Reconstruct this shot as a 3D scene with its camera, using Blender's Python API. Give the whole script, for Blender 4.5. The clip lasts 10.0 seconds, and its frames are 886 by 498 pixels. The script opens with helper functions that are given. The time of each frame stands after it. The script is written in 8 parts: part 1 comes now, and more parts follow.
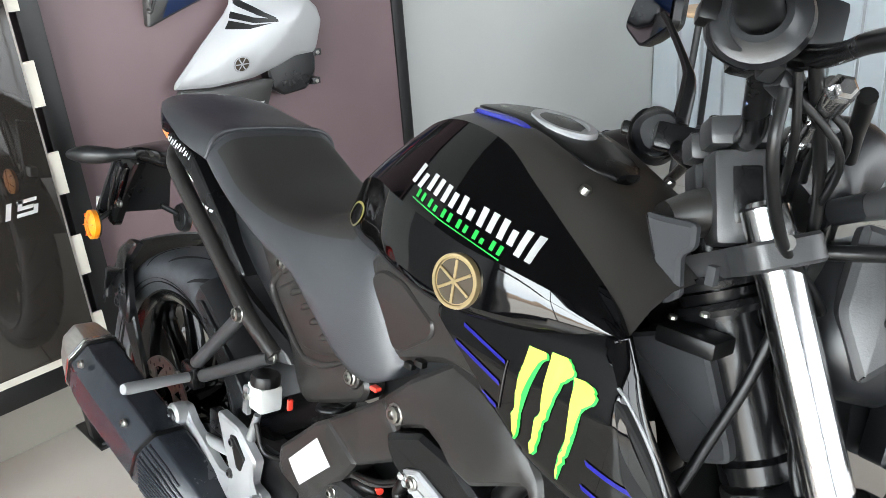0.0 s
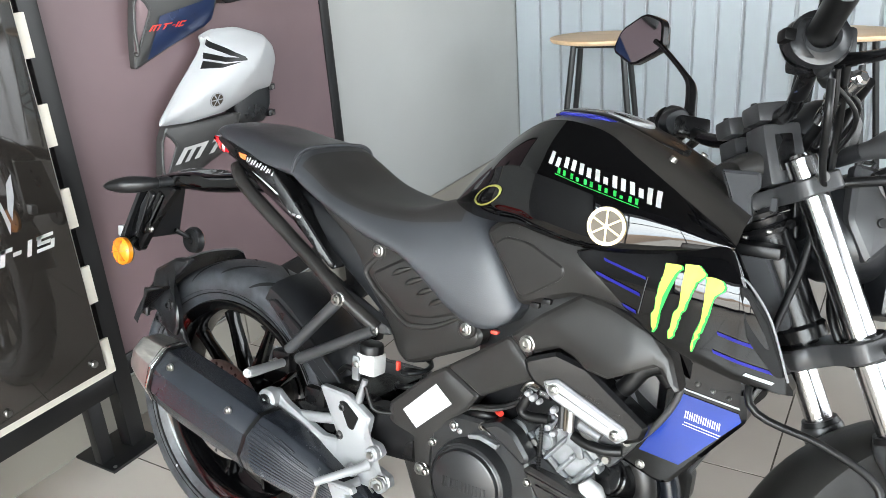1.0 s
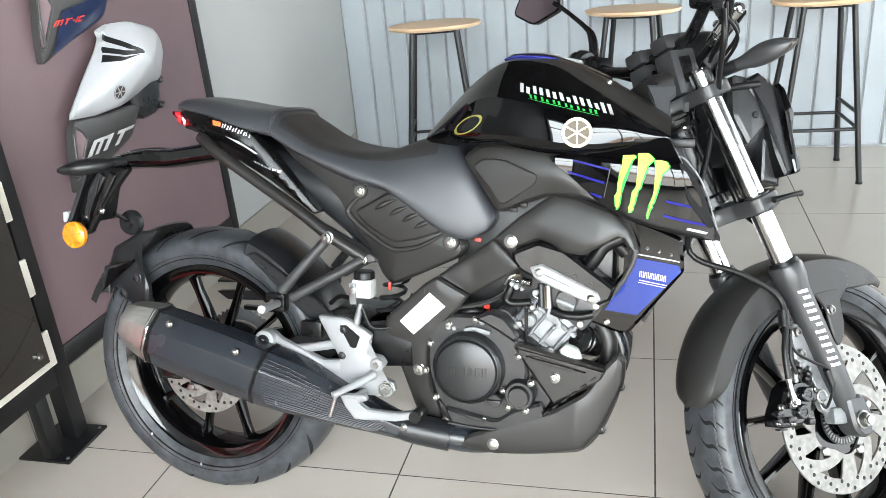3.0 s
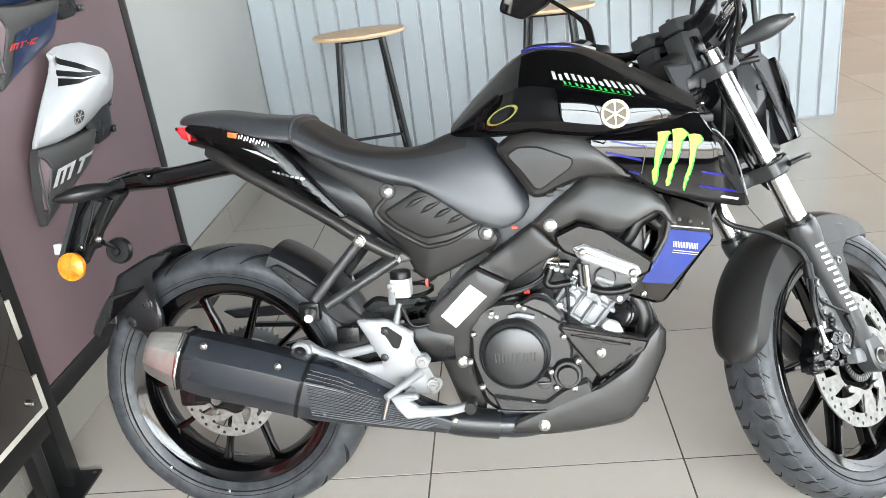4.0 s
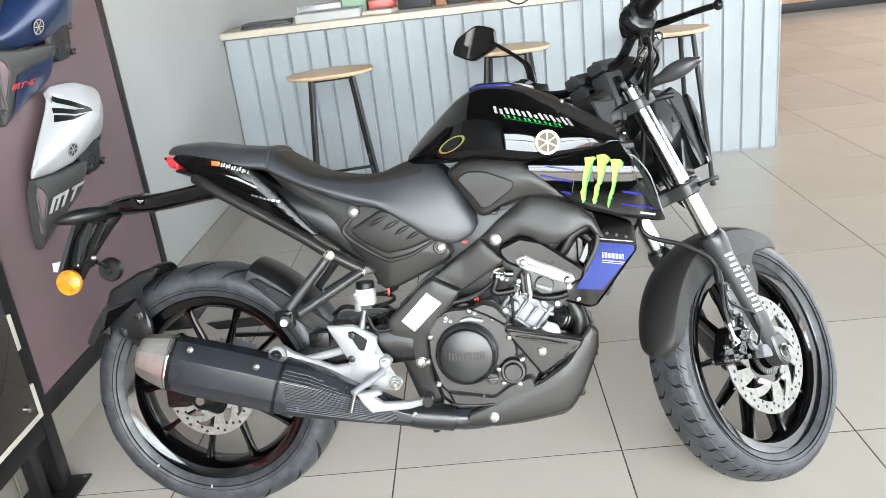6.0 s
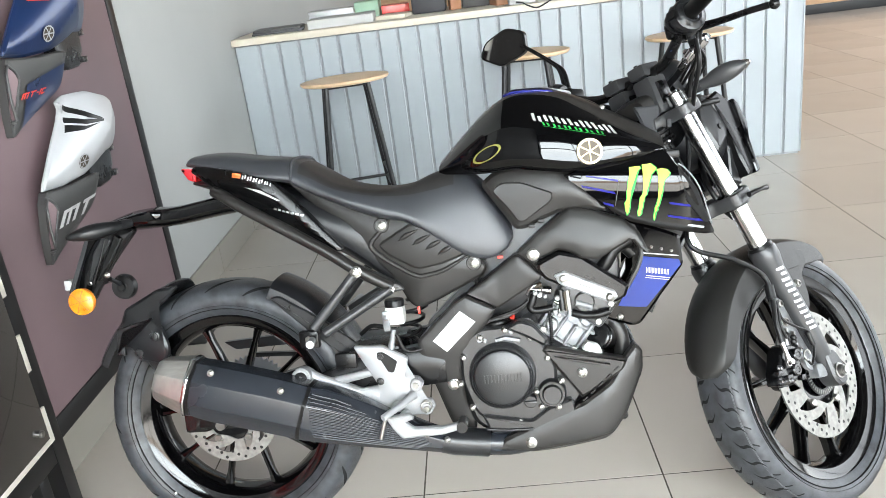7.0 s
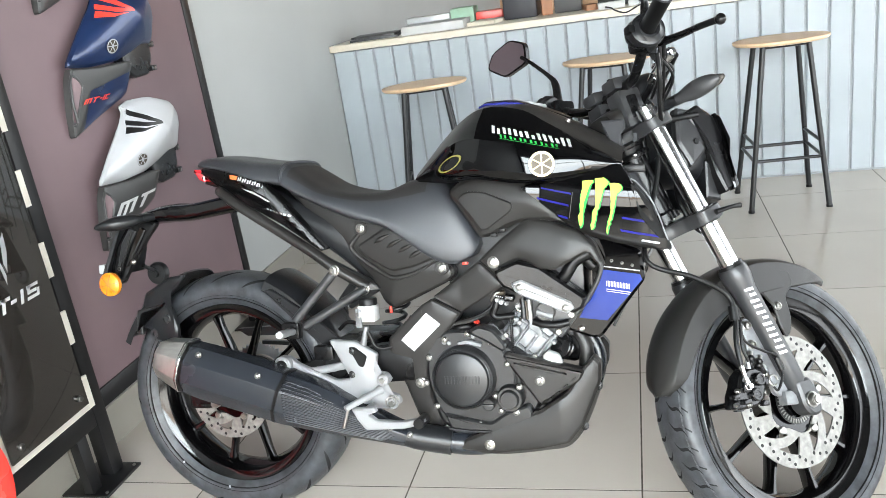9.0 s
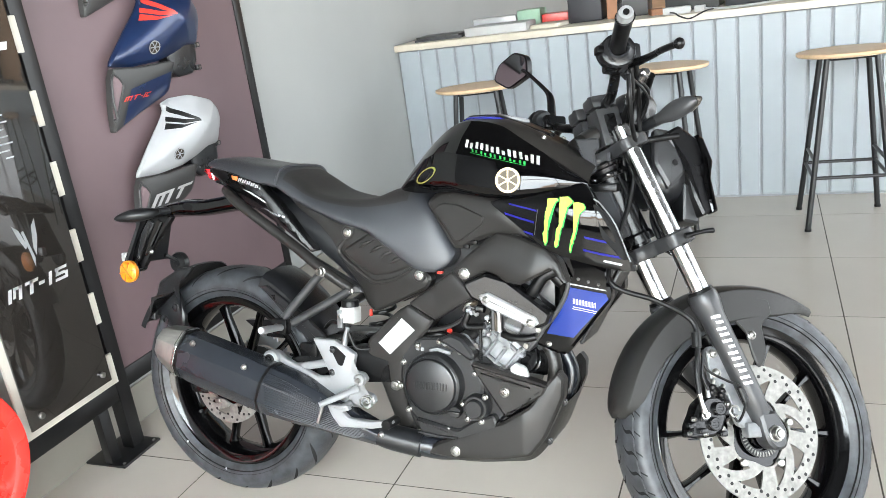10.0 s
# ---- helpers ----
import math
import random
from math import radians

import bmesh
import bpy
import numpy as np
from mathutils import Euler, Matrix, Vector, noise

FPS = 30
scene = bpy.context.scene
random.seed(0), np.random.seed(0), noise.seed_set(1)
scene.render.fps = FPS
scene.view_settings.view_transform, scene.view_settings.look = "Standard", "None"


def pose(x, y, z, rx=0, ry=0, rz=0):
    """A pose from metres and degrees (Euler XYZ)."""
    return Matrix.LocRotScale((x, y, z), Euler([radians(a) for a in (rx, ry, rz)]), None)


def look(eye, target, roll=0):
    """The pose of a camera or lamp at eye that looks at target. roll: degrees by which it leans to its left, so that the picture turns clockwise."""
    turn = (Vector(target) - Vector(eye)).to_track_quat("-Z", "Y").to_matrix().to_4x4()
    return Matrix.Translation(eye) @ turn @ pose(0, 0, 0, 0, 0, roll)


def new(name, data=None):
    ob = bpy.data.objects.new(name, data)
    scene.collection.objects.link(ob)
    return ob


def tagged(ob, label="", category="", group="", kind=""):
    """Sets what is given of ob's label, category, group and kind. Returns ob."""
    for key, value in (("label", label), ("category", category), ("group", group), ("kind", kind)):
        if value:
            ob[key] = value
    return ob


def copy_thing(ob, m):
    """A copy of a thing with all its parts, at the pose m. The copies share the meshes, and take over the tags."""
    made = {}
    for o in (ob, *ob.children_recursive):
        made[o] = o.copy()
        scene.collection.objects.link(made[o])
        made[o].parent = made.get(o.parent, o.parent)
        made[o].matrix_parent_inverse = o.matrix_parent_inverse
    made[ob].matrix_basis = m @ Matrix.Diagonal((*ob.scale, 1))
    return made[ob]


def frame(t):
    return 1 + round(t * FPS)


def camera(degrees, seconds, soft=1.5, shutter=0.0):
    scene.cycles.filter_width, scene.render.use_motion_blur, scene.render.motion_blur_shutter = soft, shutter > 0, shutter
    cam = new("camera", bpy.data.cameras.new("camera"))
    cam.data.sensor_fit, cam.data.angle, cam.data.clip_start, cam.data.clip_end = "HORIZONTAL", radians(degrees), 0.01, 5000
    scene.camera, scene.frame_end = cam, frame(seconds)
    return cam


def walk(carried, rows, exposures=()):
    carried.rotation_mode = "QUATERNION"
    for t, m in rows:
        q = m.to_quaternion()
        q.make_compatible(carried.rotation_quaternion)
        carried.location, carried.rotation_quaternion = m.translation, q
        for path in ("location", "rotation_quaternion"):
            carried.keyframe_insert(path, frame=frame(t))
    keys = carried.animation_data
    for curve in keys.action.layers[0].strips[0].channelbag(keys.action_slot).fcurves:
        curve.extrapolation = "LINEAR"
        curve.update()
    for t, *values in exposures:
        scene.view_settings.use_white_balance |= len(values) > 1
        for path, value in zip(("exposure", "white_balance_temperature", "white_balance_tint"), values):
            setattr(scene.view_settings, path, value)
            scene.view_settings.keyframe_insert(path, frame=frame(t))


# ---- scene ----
cam = camera(58.0, 10.0, 0.85)
PATH = [
    (0, (0.922, -0.575, 1.192), (-0.401, 0.694, 0.393), -4.4),
    (0.3, (0.856, -0.691, 1.211), (-0.287, 0.744, 0.416), -4.0),
    (0.5, (0.817, -0.808, 1.228), (-0.253, 0.694, 0.453), -3.9),
    (0.7, (0.79, -0.921, 1.239), (-0.235, 0.614, 0.468), -4.1),
    (1, (0.785, -1.063, 1.258), (-0.192, 0.51, 0.502), -4.3),
    (1.5, (0.851, -1.274, 1.258), (-0.038, 0.354, 0.511), -5.0),
    (2, (0.819, -1.421, 1.275), (0.073, 0.271, 0.515), -5.5),
    (2.2, (0.768, -1.474, 1.27), (0.074, 0.238, 0.505), -5.7),
    (3.3, (0.485, -1.48, 1.235), (0.085, 0.32, 0.46), -5.4),
    (3.5, (0.422, -1.474, 1.234), (0.086, 0.338, 0.457), -6.0),
    (4, (0.251, -1.558, 1.246), (0.069, 0.276, 0.469), -7.1),
    (4.5, (0.19, -1.639, 1.268), (0.072, 0.208, 0.509), -6.6),
    (5, (0.221, -1.708, 1.28), (0.112, 0.152, 0.553), -6.6),
    (5.5, (0.297, -1.77, 1.28), (0.192, 0.098, 0.573), -6.7),
    (5.7, (0.304, -1.79, 1.28), (0.197, 0.079, 0.576), -6.7),
    (6.8, (0.255, -1.709, 1.279), (0.131, 0.164, 0.587), -7.3),
    (7, (0.237, -1.682, 1.272), (0.114, 0.192, 0.585), -7.3),
    (7.5, (0.249, -1.634, 1.263), (0.091, 0.24, 0.583), -7.5),
    (8, (0.413, -1.576, 1.259), (0.144, 0.291, 0.596), -8.3),
    (8.5, (0.525, -1.603, 1.262), (0.142, 0.249, 0.611), -8.5),
    (9, (0.655, -1.703, 1.255), (0.153, 0.125, 0.618), -8.5),
    (9.5, (0.785, -1.715, 1.266), (0.165, 0.079, 0.637), -7.8),
    (10, (0.94, -1.65, 1.264), (0.196, 0.1, 0.646), -7.8),
]
walk(cam, [(t, look(eye, target, roll)) for t, eye, target, roll in PATH])

WB, RAKE, STEER_ANGLE = 1.318, 25.0, 43.0
BIKE = pose(-0.411, -0.069, 0, 0, 0, -3.1) @ pose(0, 0, 0, -13.3, 0, 0)
STEER = Matrix.Translation((1.283, 0, 0.277)) @ Matrix.Rotation(radians(STEER_ANGLE), 4, Vector((-math.sin(radians(RAKE)), 0, math.cos(radians(RAKE))))) @ Matrix.Translation((-1.283, 0, -0.277))

# ---- light ----
world = bpy.data.worlds.new("world")
scene.world = world
world.use_nodes = True
sky = world.node_tree.nodes.new("ShaderNodeTexSky")
sky.sky_type, sky.sun_disc = "NISHITA", False
sky.sun_elevation, sky.sun_rotation = radians(50), radians(200)
world.node_tree.links.new(sky.outputs[0], world.node_tree.nodes["Background"].inputs[0])
world.node_tree.nodes["Background"].inputs[1].default_value = 0.12


def window_light(name, place, target, w, h, power, colour):
    data = bpy.data.lights.new(name, "AREA")
    data.shape, data.size, data.size_y, data.energy, data.color = "RECTANGLE", w, h, power, colour
    ob = new(name, data)
    ob.matrix_world = look(place, target)
    return ob


# added lamp out of view; brightens the room from the right and the far floor
window_light("added_side_light", (6.92, 2.2, 1.7), (0, 2.2, 1.7), 12.2, 3.0, 700, (0.95, 0.99, 1.02))
VIEW_GLOW = 27.0  # daylight outside the shop window
scene.view_settings.exposure = 0.11

# ---- materials ----


def mat(name, base, rough=0.5, metal=0.0, coat=0.0, var=0.12, scale=8.0, bump=0.0, bscale=400.0, rvar=0.08, spec=0.5, second=None, aniso=None):
    m = bpy.data.materials.new(name)
    m.use_nodes = True
    nt = m.node_tree
    b = nt.nodes["Principled BSDF"]
    b.inputs["Metallic"].default_value = metal
    b.inputs["Coat Weight"].default_value = coat
    b.inputs["Coat Roughness"].default_value = 0.03
    b.inputs["Specular IOR Level"].default_value = spec
    co = nt.nodes.new("ShaderNodeTexCoord")
    mp = nt.nodes.new("ShaderNodeMapping")
    if aniso:
        mp.inputs["Scale"].default_value = aniso
    nt.links.new(co.outputs["Object"], mp.inputs[0])
    n = nt.nodes.new("ShaderNodeTexNoise")
    n.inputs["Scale"].default_value, n.inputs["Detail"].default_value = scale, 6.0
    nt.links.new(mp.outputs[0], n.inputs[0])
    mix = nt.nodes.new("ShaderNodeMix")
    mix.data_type = "RGBA"
    lo = second or tuple(c * (1 - var) for c in base)
    hi = base if second else tuple(min(1.0, c * (1 + var)) for c in base)
    mix.inputs[6].default_value, mix.inputs[7].default_value = (*lo, 1), (*hi, 1)
    ramp = nt.nodes.new("ShaderNodeMapRange")
    ramp.inputs[1].default_value, ramp.inputs[2].default_value = 0.3, 0.7
    nt.links.new(n.outputs[0], ramp.inputs[0])
    nt.links.new(ramp.outputs[0], mix.inputs[0])
    nt.links.new(mix.outputs[2], b.inputs["Base Color"])
    fine = nt.nodes.new("ShaderNodeTexNoise")
    fine.inputs["Scale"].default_value, fine.inputs["Detail"].default_value = bscale, 3.0
    nt.links.new(mp.outputs[0], fine.inputs[0])
    rr = nt.nodes.new("ShaderNodeMapRange")
    rr.inputs[3].default_value, rr.inputs[4].default_value = max(0.01, rough - rvar), min(1.0, rough + rvar)
    nt.links.new(n.outputs[0], rr.inputs[0])
    nt.links.new(rr.outputs[0], b.inputs["Roughness"])
    if bump:
        bp = nt.nodes.new("ShaderNodeBump")
        bp.inputs["Strength"].default_value, bp.inputs["Distance"].default_value = bump, 0.001
        nt.links.new(fine.outputs[0], bp.inputs["Height"])
        nt.links.new(bp.outputs[0], b.inputs["Normal"])
    return m


def random_tint(m, amount):
    """Let each object that shares a material differ a little in tone."""
    nt = m.node_tree
    b = nt.nodes["Principled BSDF"]
    src = b.inputs["Base Color"].links[0].from_socket
    info = nt.nodes.new("ShaderNodeObjectInfo")
    hsv = nt.nodes.new("ShaderNodeHueSaturation")
    rng = nt.nodes.new("ShaderNodeMapRange")
    rng.inputs[3].default_value, rng.inputs[4].default_value = 1 - amount, 1 + amount
    nt.links.new(info.outputs["Random"], rng.inputs[0])
    nt.links.new(rng.outputs[0], hsv.inputs["Value"])
    nt.links.new(src, hsv.inputs["Color"])
    nt.links.new(hsv.outputs[0], b.inputs["Base Color"])
    return m


GLOSS = mat("gloss_black_paint", (0.0013, 0.0013, 0.0016), 0.05, coat=0.82, var=0.1, rvar=0.02, spec=0.0)
SATIN = mat("satin_black_paint", (0.0038, 0.0038, 0.0042), 0.27, coat=0.05, var=0.12, bump=0.05, bscale=900, spec=0.26)
PLASTIC = mat("matte_black_plastic", (0.0095, 0.0101, 0.0115), 0.3, var=0.18, bump=0.18, bscale=1500, spec=0.44)
FRAMEM = mat("charcoal_frame_cover", (0.017, 0.016, 0.0153), 0.33, var=0.16, bump=0.2, bscale=1500, spec=0.36)
TANKTOP = mat("satin_tank_top", (0.02, 0.0185, 0.017), 0.34, var=0.12, bump=0.1, bscale=1200, spec=0.45)
VINYL = mat("seat_vinyl", (0.031, 0.0333, 0.038), 0.37, var=0.12, bump=0.3, bscale=900, spec=0.52)
VINYL_TOP = mat("seat_top_vinyl", (0.018, 0.017, 0.0165), 0.5, var=0.1, bump=0.5, bscale=700)
RUBBER = mat("tyre_rubber", (0.034, 0.037, 0.042), 0.4, var=0.5, scale=34, bump=0.3, bscale=600, spec=0.42)
HOSE = mat("black_hose_rubber", (0.004, 0.004, 0.0043), 0.34, var=0.15, spec=0.28)
# holds the shade of the tyre grooves as colour; also the shroud inlay's own black
GROOVE = mat("groove_shade_and_inlay_black", (0.01, 0.01, 0.0105), 0.85, var=0.1, spec=0.2)
CHROME = mat("chrome", (0.5, 0.5, 0.505), 0.2, 1.0, var=0.08, rvar=0.05)
STEEL = mat("zinc_steel", (0.28, 0.275, 0.26), 0.3, 1.0, var=0.2, scale=60)
DISCM = mat("ground_disc_steel", (0.225, 0.22, 0.207), 0.48, 0.7, var=0.25, scale=90, bump=0.2, bscale=300)
SILVER = mat("silver_painted_aluminium", (0.275, 0.28, 0.287), 0.38, 0.25, var=0.1, bump=0.08, bscale=900)
ENGINE = mat("black_engine_casting", (0.0105, 0.011, 0.012), 0.3, var=0.15, bump=0.35, bscale=500, spec=0.55)
ALLOY = mat("cast_aluminium", (0.19, 0.197, 0.205), 0.44, 0.4, var=0.35, scale=30, bump=0.4, bscale=350)
MUFF = mat("muffler_black_enamel", (0.014, 0.0165, 0.0215), 0.25, var=0.15, scale=10, bump=0.12, bscale=1200)
TITAN = mat("brushed_steel_cap", (0.4, 0.39, 0.37), 0.36, 0.85, var=0.15, scale=20, aniso=(1, 8, 1))
SLIDER = mat("dark_grey_slider_paint", (0.034, 0.035, 0.037), 0.32, 0.2, var=0.1, bump=0.06, bscale=900)
BLUE = mat("blue_decal", (0.010, 0.032, 0.215), 0.18, coat=0.3, var=0.25, scale=4, second=(0.007, 0.018, 0.12), spec=0.3)
HEADM = mat("head_plate_matt_grey", (0.03, 0.031, 0.034), 0.7, var=0.15, spec=0.2)
BLUELINE = mat("blue_stripe", (0.012, 0.012, 0.15), 0.25, coat=0.15, spec=0.1)
BLUETRIM = mat("blue_trim", (0.02, 0.024, 0.2), 0.2, coat=0.5)
RIMM = mat("rim_black_paint", (0.0016, 0.0016, 0.0018), 0.11, coat=0.2, var=0.1, spec=0.35)
FENDM = mat("front_fender_plastic", (0.017, 0.0165, 0.0158), 0.42, var=0.2, bump=0.2, bscale=1200, spec=0.32)
WHITED = mat("white_decal", (0.48, 0.48, 0.48), 0.3, coat=0.2, var=0.03)
GREYD = mat("grey_decal", (0.3, 0.31, 0.32), 0.3, coat=0.3, var=0.05)
GREEN = mat("green_decal", (0.025, 0.42, 0.07), 0.4, var=0.08, spec=0.2)
LIME = mat("lime_decal", (0.5, 0.51, 0.08), 0.4, var=0.1, scale=50, second=(0.4, 0.5, 0.07), spec=0.2)
REDD = mat("red_decal", (0.6, 0.04, 0.025), 0.35, coat=0.2)
ORANGED = mat("orange_decal", (0.75, 0.16, 0.04), 0.35)
GOLD = mat("pale_gold_badge", (0.36, 0.28, 0.15), 0.3, 0.8, var=0.1, scale=50)
SKIRT = mat("skirting_tile", (0.25, 0.235, 0.205), 0.4, var=0.06, scale=3)
BADGEDARK = mat("badge_dark", (0.05, 0.04, 0.028), 0.4, 0.3, spec=0.3)
AMBER = mat("amber_lens", (0.7, 0.22, 0.008), 0.3, coat=0.4, var=0.3, scale=60)
REDLENS = mat("red_lens", (0.7, 0.02, 0.03), 0.12, coat=1.0)
MIRROR = mat("mirror_glass", (0.42, 0.43, 0.45), 0.03, 1.0, var=0.01, rvar=0.01)
STICKER = mat("white_paper_sticker", (0.45, 0.45, 0.445), 0.55, var=0.03)
RESERVOIR = mat("milky_reservoir", (0.45, 0.46, 0.45), 0.4, var=0.06)
RADM = mat("radiator_core", (0.03, 0.03, 0.03), 0.5, 0.4, var=0.3, scale=200, bump=1.0, bscale=500)
SMOKE = mat("smoked_lens", (0.05, 0.045, 0.04), 0.12, coat=1.0)
PAINT_WALL = mat("grey_wall_paint", (0.345, 0.355, 0.345), 0.7, var=0.05, scale=1.5, bump=0.25, bscale=160)
# ceiling and walls out of view, kept dark so that glossy paint reflects little
CEIL = mat("dark_unseen_ceiling", (0.05, 0.05, 0.05), 0.8, var=0.1, scale=1.2, bump=0.2, bscale=120)
DIMWALL = mat("dark_unseen_wall", (0.09, 0.09, 0.09), 0.7, var=0.06, scale=1.5, bump=0.2, bscale=160)
JOINT = mat("board_joint_grey", (0.27, 0.29, 0.3), 0.7, var=0.1)
TILE = random_tint(mat("floor_tile", (0.465, 0.424, 0.377), 0.19, var=0.06, scale=1.3, bump=0.03, bscale=220, rvar=0.04), 0.045)
GROUT = mat("dark_grout", (0.075, 0.065, 0.055), 0.85, var=0.5, scale=25, spec=0.1)
TYRELINE = mat("tyre_mould_line", (0.11, 0.115, 0.12), 0.6, var=0.5, scale=60)
CALM = mat("gloss_black_caliper", (0.004, 0.004, 0.0044), 0.22, coat=0.3, var=0.2, spec=0.3)
CORR = mat("pale_blue_grey_board", (0.322, 0.358, 0.383), 0.45, 0.0, var=0.05, scale=3, bump=0.1, bscale=60)
TOPM = mat("cream_counter_top", (0.6, 0.545, 0.45), 0.45, var=0.06, scale=14)
WOOD = mat("light_wood", (0.7, 0.5, 0.32), 0.42, var=0.2, scale=6, second=(0.58, 0.4, 0.24), aniso=(1, 10, 1))
STOOLM = mat("black_powder_coat", (0.009, 0.0095, 0.0105), 0.36, var=0.1, spec=0.4)
MAUVE = mat("mauve_board", (0.175, 0.119, 0.127), 0.5, var=0.22, scale=1.8, bump=0.08, bscale=90, second=(0.122, 0.083, 0.09))
ACRYLIC = mat("black_acrylic", (0.021, 0.0185, 0.0165), 0.06, coat=1.0, var=0.1, rvar=0.02)
BLACKFRAME = mat("black_stand_paint", (0.007, 0.007, 0.0075), 0.35, var=0.2, spec=0.4)
CREAM = mat("cream_foam_board", (0.6, 0.57, 0.5), 0.6, var=0.05)
REDRIM = mat("red_wheel_paint", (0.72, 0.03, 0.02), 0.25, coat=0.8, var=0.08)
PANELBLUE = mat("metallic_blue_paint", (0.008, 0.022, 0.075), 0.3, 0.3, coat=0.4, var=0.12)
PANELWHITE = mat("white_paint", (0.375, 0.385, 0.395), 0.3, coat=0.4, var=0.03)
PANELGREY = mat("dark_grey_panel", (0.037, 0.037, 0.0365), 0.42, var=0.1, bump=0.1, bscale=900)
WARMWALL = mat("warm_wood_wall", (0.42, 0.25, 0.14), 0.55, var=0.15, scale=3, aniso=(1, 1, 6))
DARKTHING = mat("dark_plastic", (0.02, 0.02, 0.025), 0.45, var=0.2)
GREENBOX = mat("green_card", (0.3, 0.46, 0.34), 0.6)
BROWN = mat("brown_card", (0.3, 0.14, 0.07), 0.6)
RISER = mat("charcoal_riser_casting", (0.027, 0.0275, 0.029), 0.34, var=0.2, scale=20, bump=0.15, bscale=700, spec=0.45)
FRAMEALU = mat("window_frame_paint", (0.05, 0.05, 0.055), 0.4)



def daylight_view():
    """The bright yard outside the shop window: pale sky over a hazy row of houses and a light forecourt."""
    m = bpy.data.materials.new("daylight_distance")
    m.use_nodes = True
    nt = m.node_tree
    nt.nodes.remove(nt.nodes["Principled BSDF"])
    em = nt.nodes.new("ShaderNodeEmission")
    co = nt.nodes.new("ShaderNodeTexCoord")
    sep = nt.nodes.new("ShaderNodeSeparateXYZ")
    nt.links.new(co.outputs["Object"], sep.inputs[0])
    noise_tex = nt.nodes.new("ShaderNodeTexNoise")
    noise_tex.inputs["Scale"].default_value, noise_tex.inputs["Detail"].default_value = 0.9, 2.0
    nt.links.new(co.outputs["Object"], noise_tex.inputs[0])
    wob = nt.nodes.new("ShaderNodeMath")
    wob.operation = "MULTIPLY_ADD"
    wob.inputs[1].default_value = 0.9
    nt.links.new(noise_tex.outputs[0], wob.inputs[0])
    nt.links.new(sep.outputs[2], wob.inputs[2])
    rng = nt.nodes.new("ShaderNodeMapRange")
    rng.inputs[1].default_value, rng.inputs[2].default_value = 0.0, 5.0
    nt.links.new(wob.outputs[0], rng.inputs[0])
    ramp = nt.nodes.new("ShaderNodeValToRGB")
    el = ramp.color_ramp.elements
    el[0].position, el[0].color = 0.0, (0.33, 0.32, 0.3, 1)
    el[1].position, el[1].color = 1.0, (0.82, 0.94, 1.0, 1)
    for pos, col in ((0.30, (0.41, 0.4, 0.37, 1)), (0.315, (0.2, 0.16, 0.13, 1)), (0.39, (0.34, 0.27, 0.21, 1)), (0.41, (0.7, 0.79, 0.86, 1)), (0.6, (0.92, 0.985, 1.0, 1))):
        e = el.new(pos)
        e.color = col
    nt.links.new(rng.outputs[0], ramp.inputs[0])
    nt.links.new(ramp.outputs[0], em.inputs[0])
    em.inputs[1].default_value = VIEW_GLOW
    nt.links.new(em.outputs[0], nt.nodes["Material Output"].inputs[0])
    return m


DAYVIEW = daylight_view()

# ---- mesh tools ----


def fillet(pts, r, n=3):
    """Round the corners of a closed outline."""
    out = []
    for i, p in enumerate(pts):
        p, a, b = Vector(p), Vector(pts[i - 1]), Vector(pts[(i + 1) % len(pts)])
        da, db = a - p, b - p
        k = min(r, da.length * 0.45, db.length * 0.45)
        s, e = p + da.normalized() * k, p + db.normalized() * k
        for j in range(n + 1):
            t = j / n
            out.append(s * (1 - t) ** 2 + p * 2 * t * (1 - t) + e * t * t)
    return out


def inset(pts, d):
    """Shift a closed outline inwards by d."""
    area = sum(pts[i - 1][0] * p[1] - p[0] * pts[i - 1][1] for i, p in enumerate(pts))
    s = 1 if area > 0 else -1
    out = []
    for i, p in enumerate(pts):
        a, b = Vector(pts[i - 1]), Vector(pts[(i + 1) % len(pts)])
        t = b - a
        t = t.normalized() if t.length > 1e-9 else Vector((1, 0))
        out.append(Vector((p[0] - s * t.y * d, p[1] + s * t.x * d)))
    return out


def smooth_line(pts, n=6):
    """Catmull-Rom through open points of any size."""
    pts = [np.array(p, float) for p in pts]
    ext = [2 * pts[0] - pts[1]] + pts + [2 * pts[-1] - pts[-2]]
    out = []
    for i in range(1, len(ext) - 2):
        a, b, c, d = ext[i - 1:i + 3]
        for j in range(n):
            t = j / n
            out.append(0.5 * (2 * b + (c - a) * t + (2 * a - 5 * b + 4 * c - d) * t * t + (3 * b - a - 3 * c + d) * t ** 3))
    out.append(pts[-1])
    return out


def part(name, bm, material, parent=None, label="", sharp=32, m=None):
    bmesh.ops.recalc_face_normals(bm, faces=bm.faces[:])
    me = bpy.data.meshes.new(name)
    bm.to_mesh(me)
    bm.free()
    me.shade_smooth()
    me.set_sharp_from_angle(angle=radians(sharp))
    me.materials.append(material)
    ob = new(name, me)
    if parent:
        ob.parent = parent
    if m is not None:
        ob.matrix_basis = m
    if label:
        ob["label"] = label
    return ob


def thing(name, place, label, category, group="", kind=""):
    e = new(name)
    e.empty_display_size = 0.05
    e.matrix_world = place
    return tagged(e, label, category, group, kind)


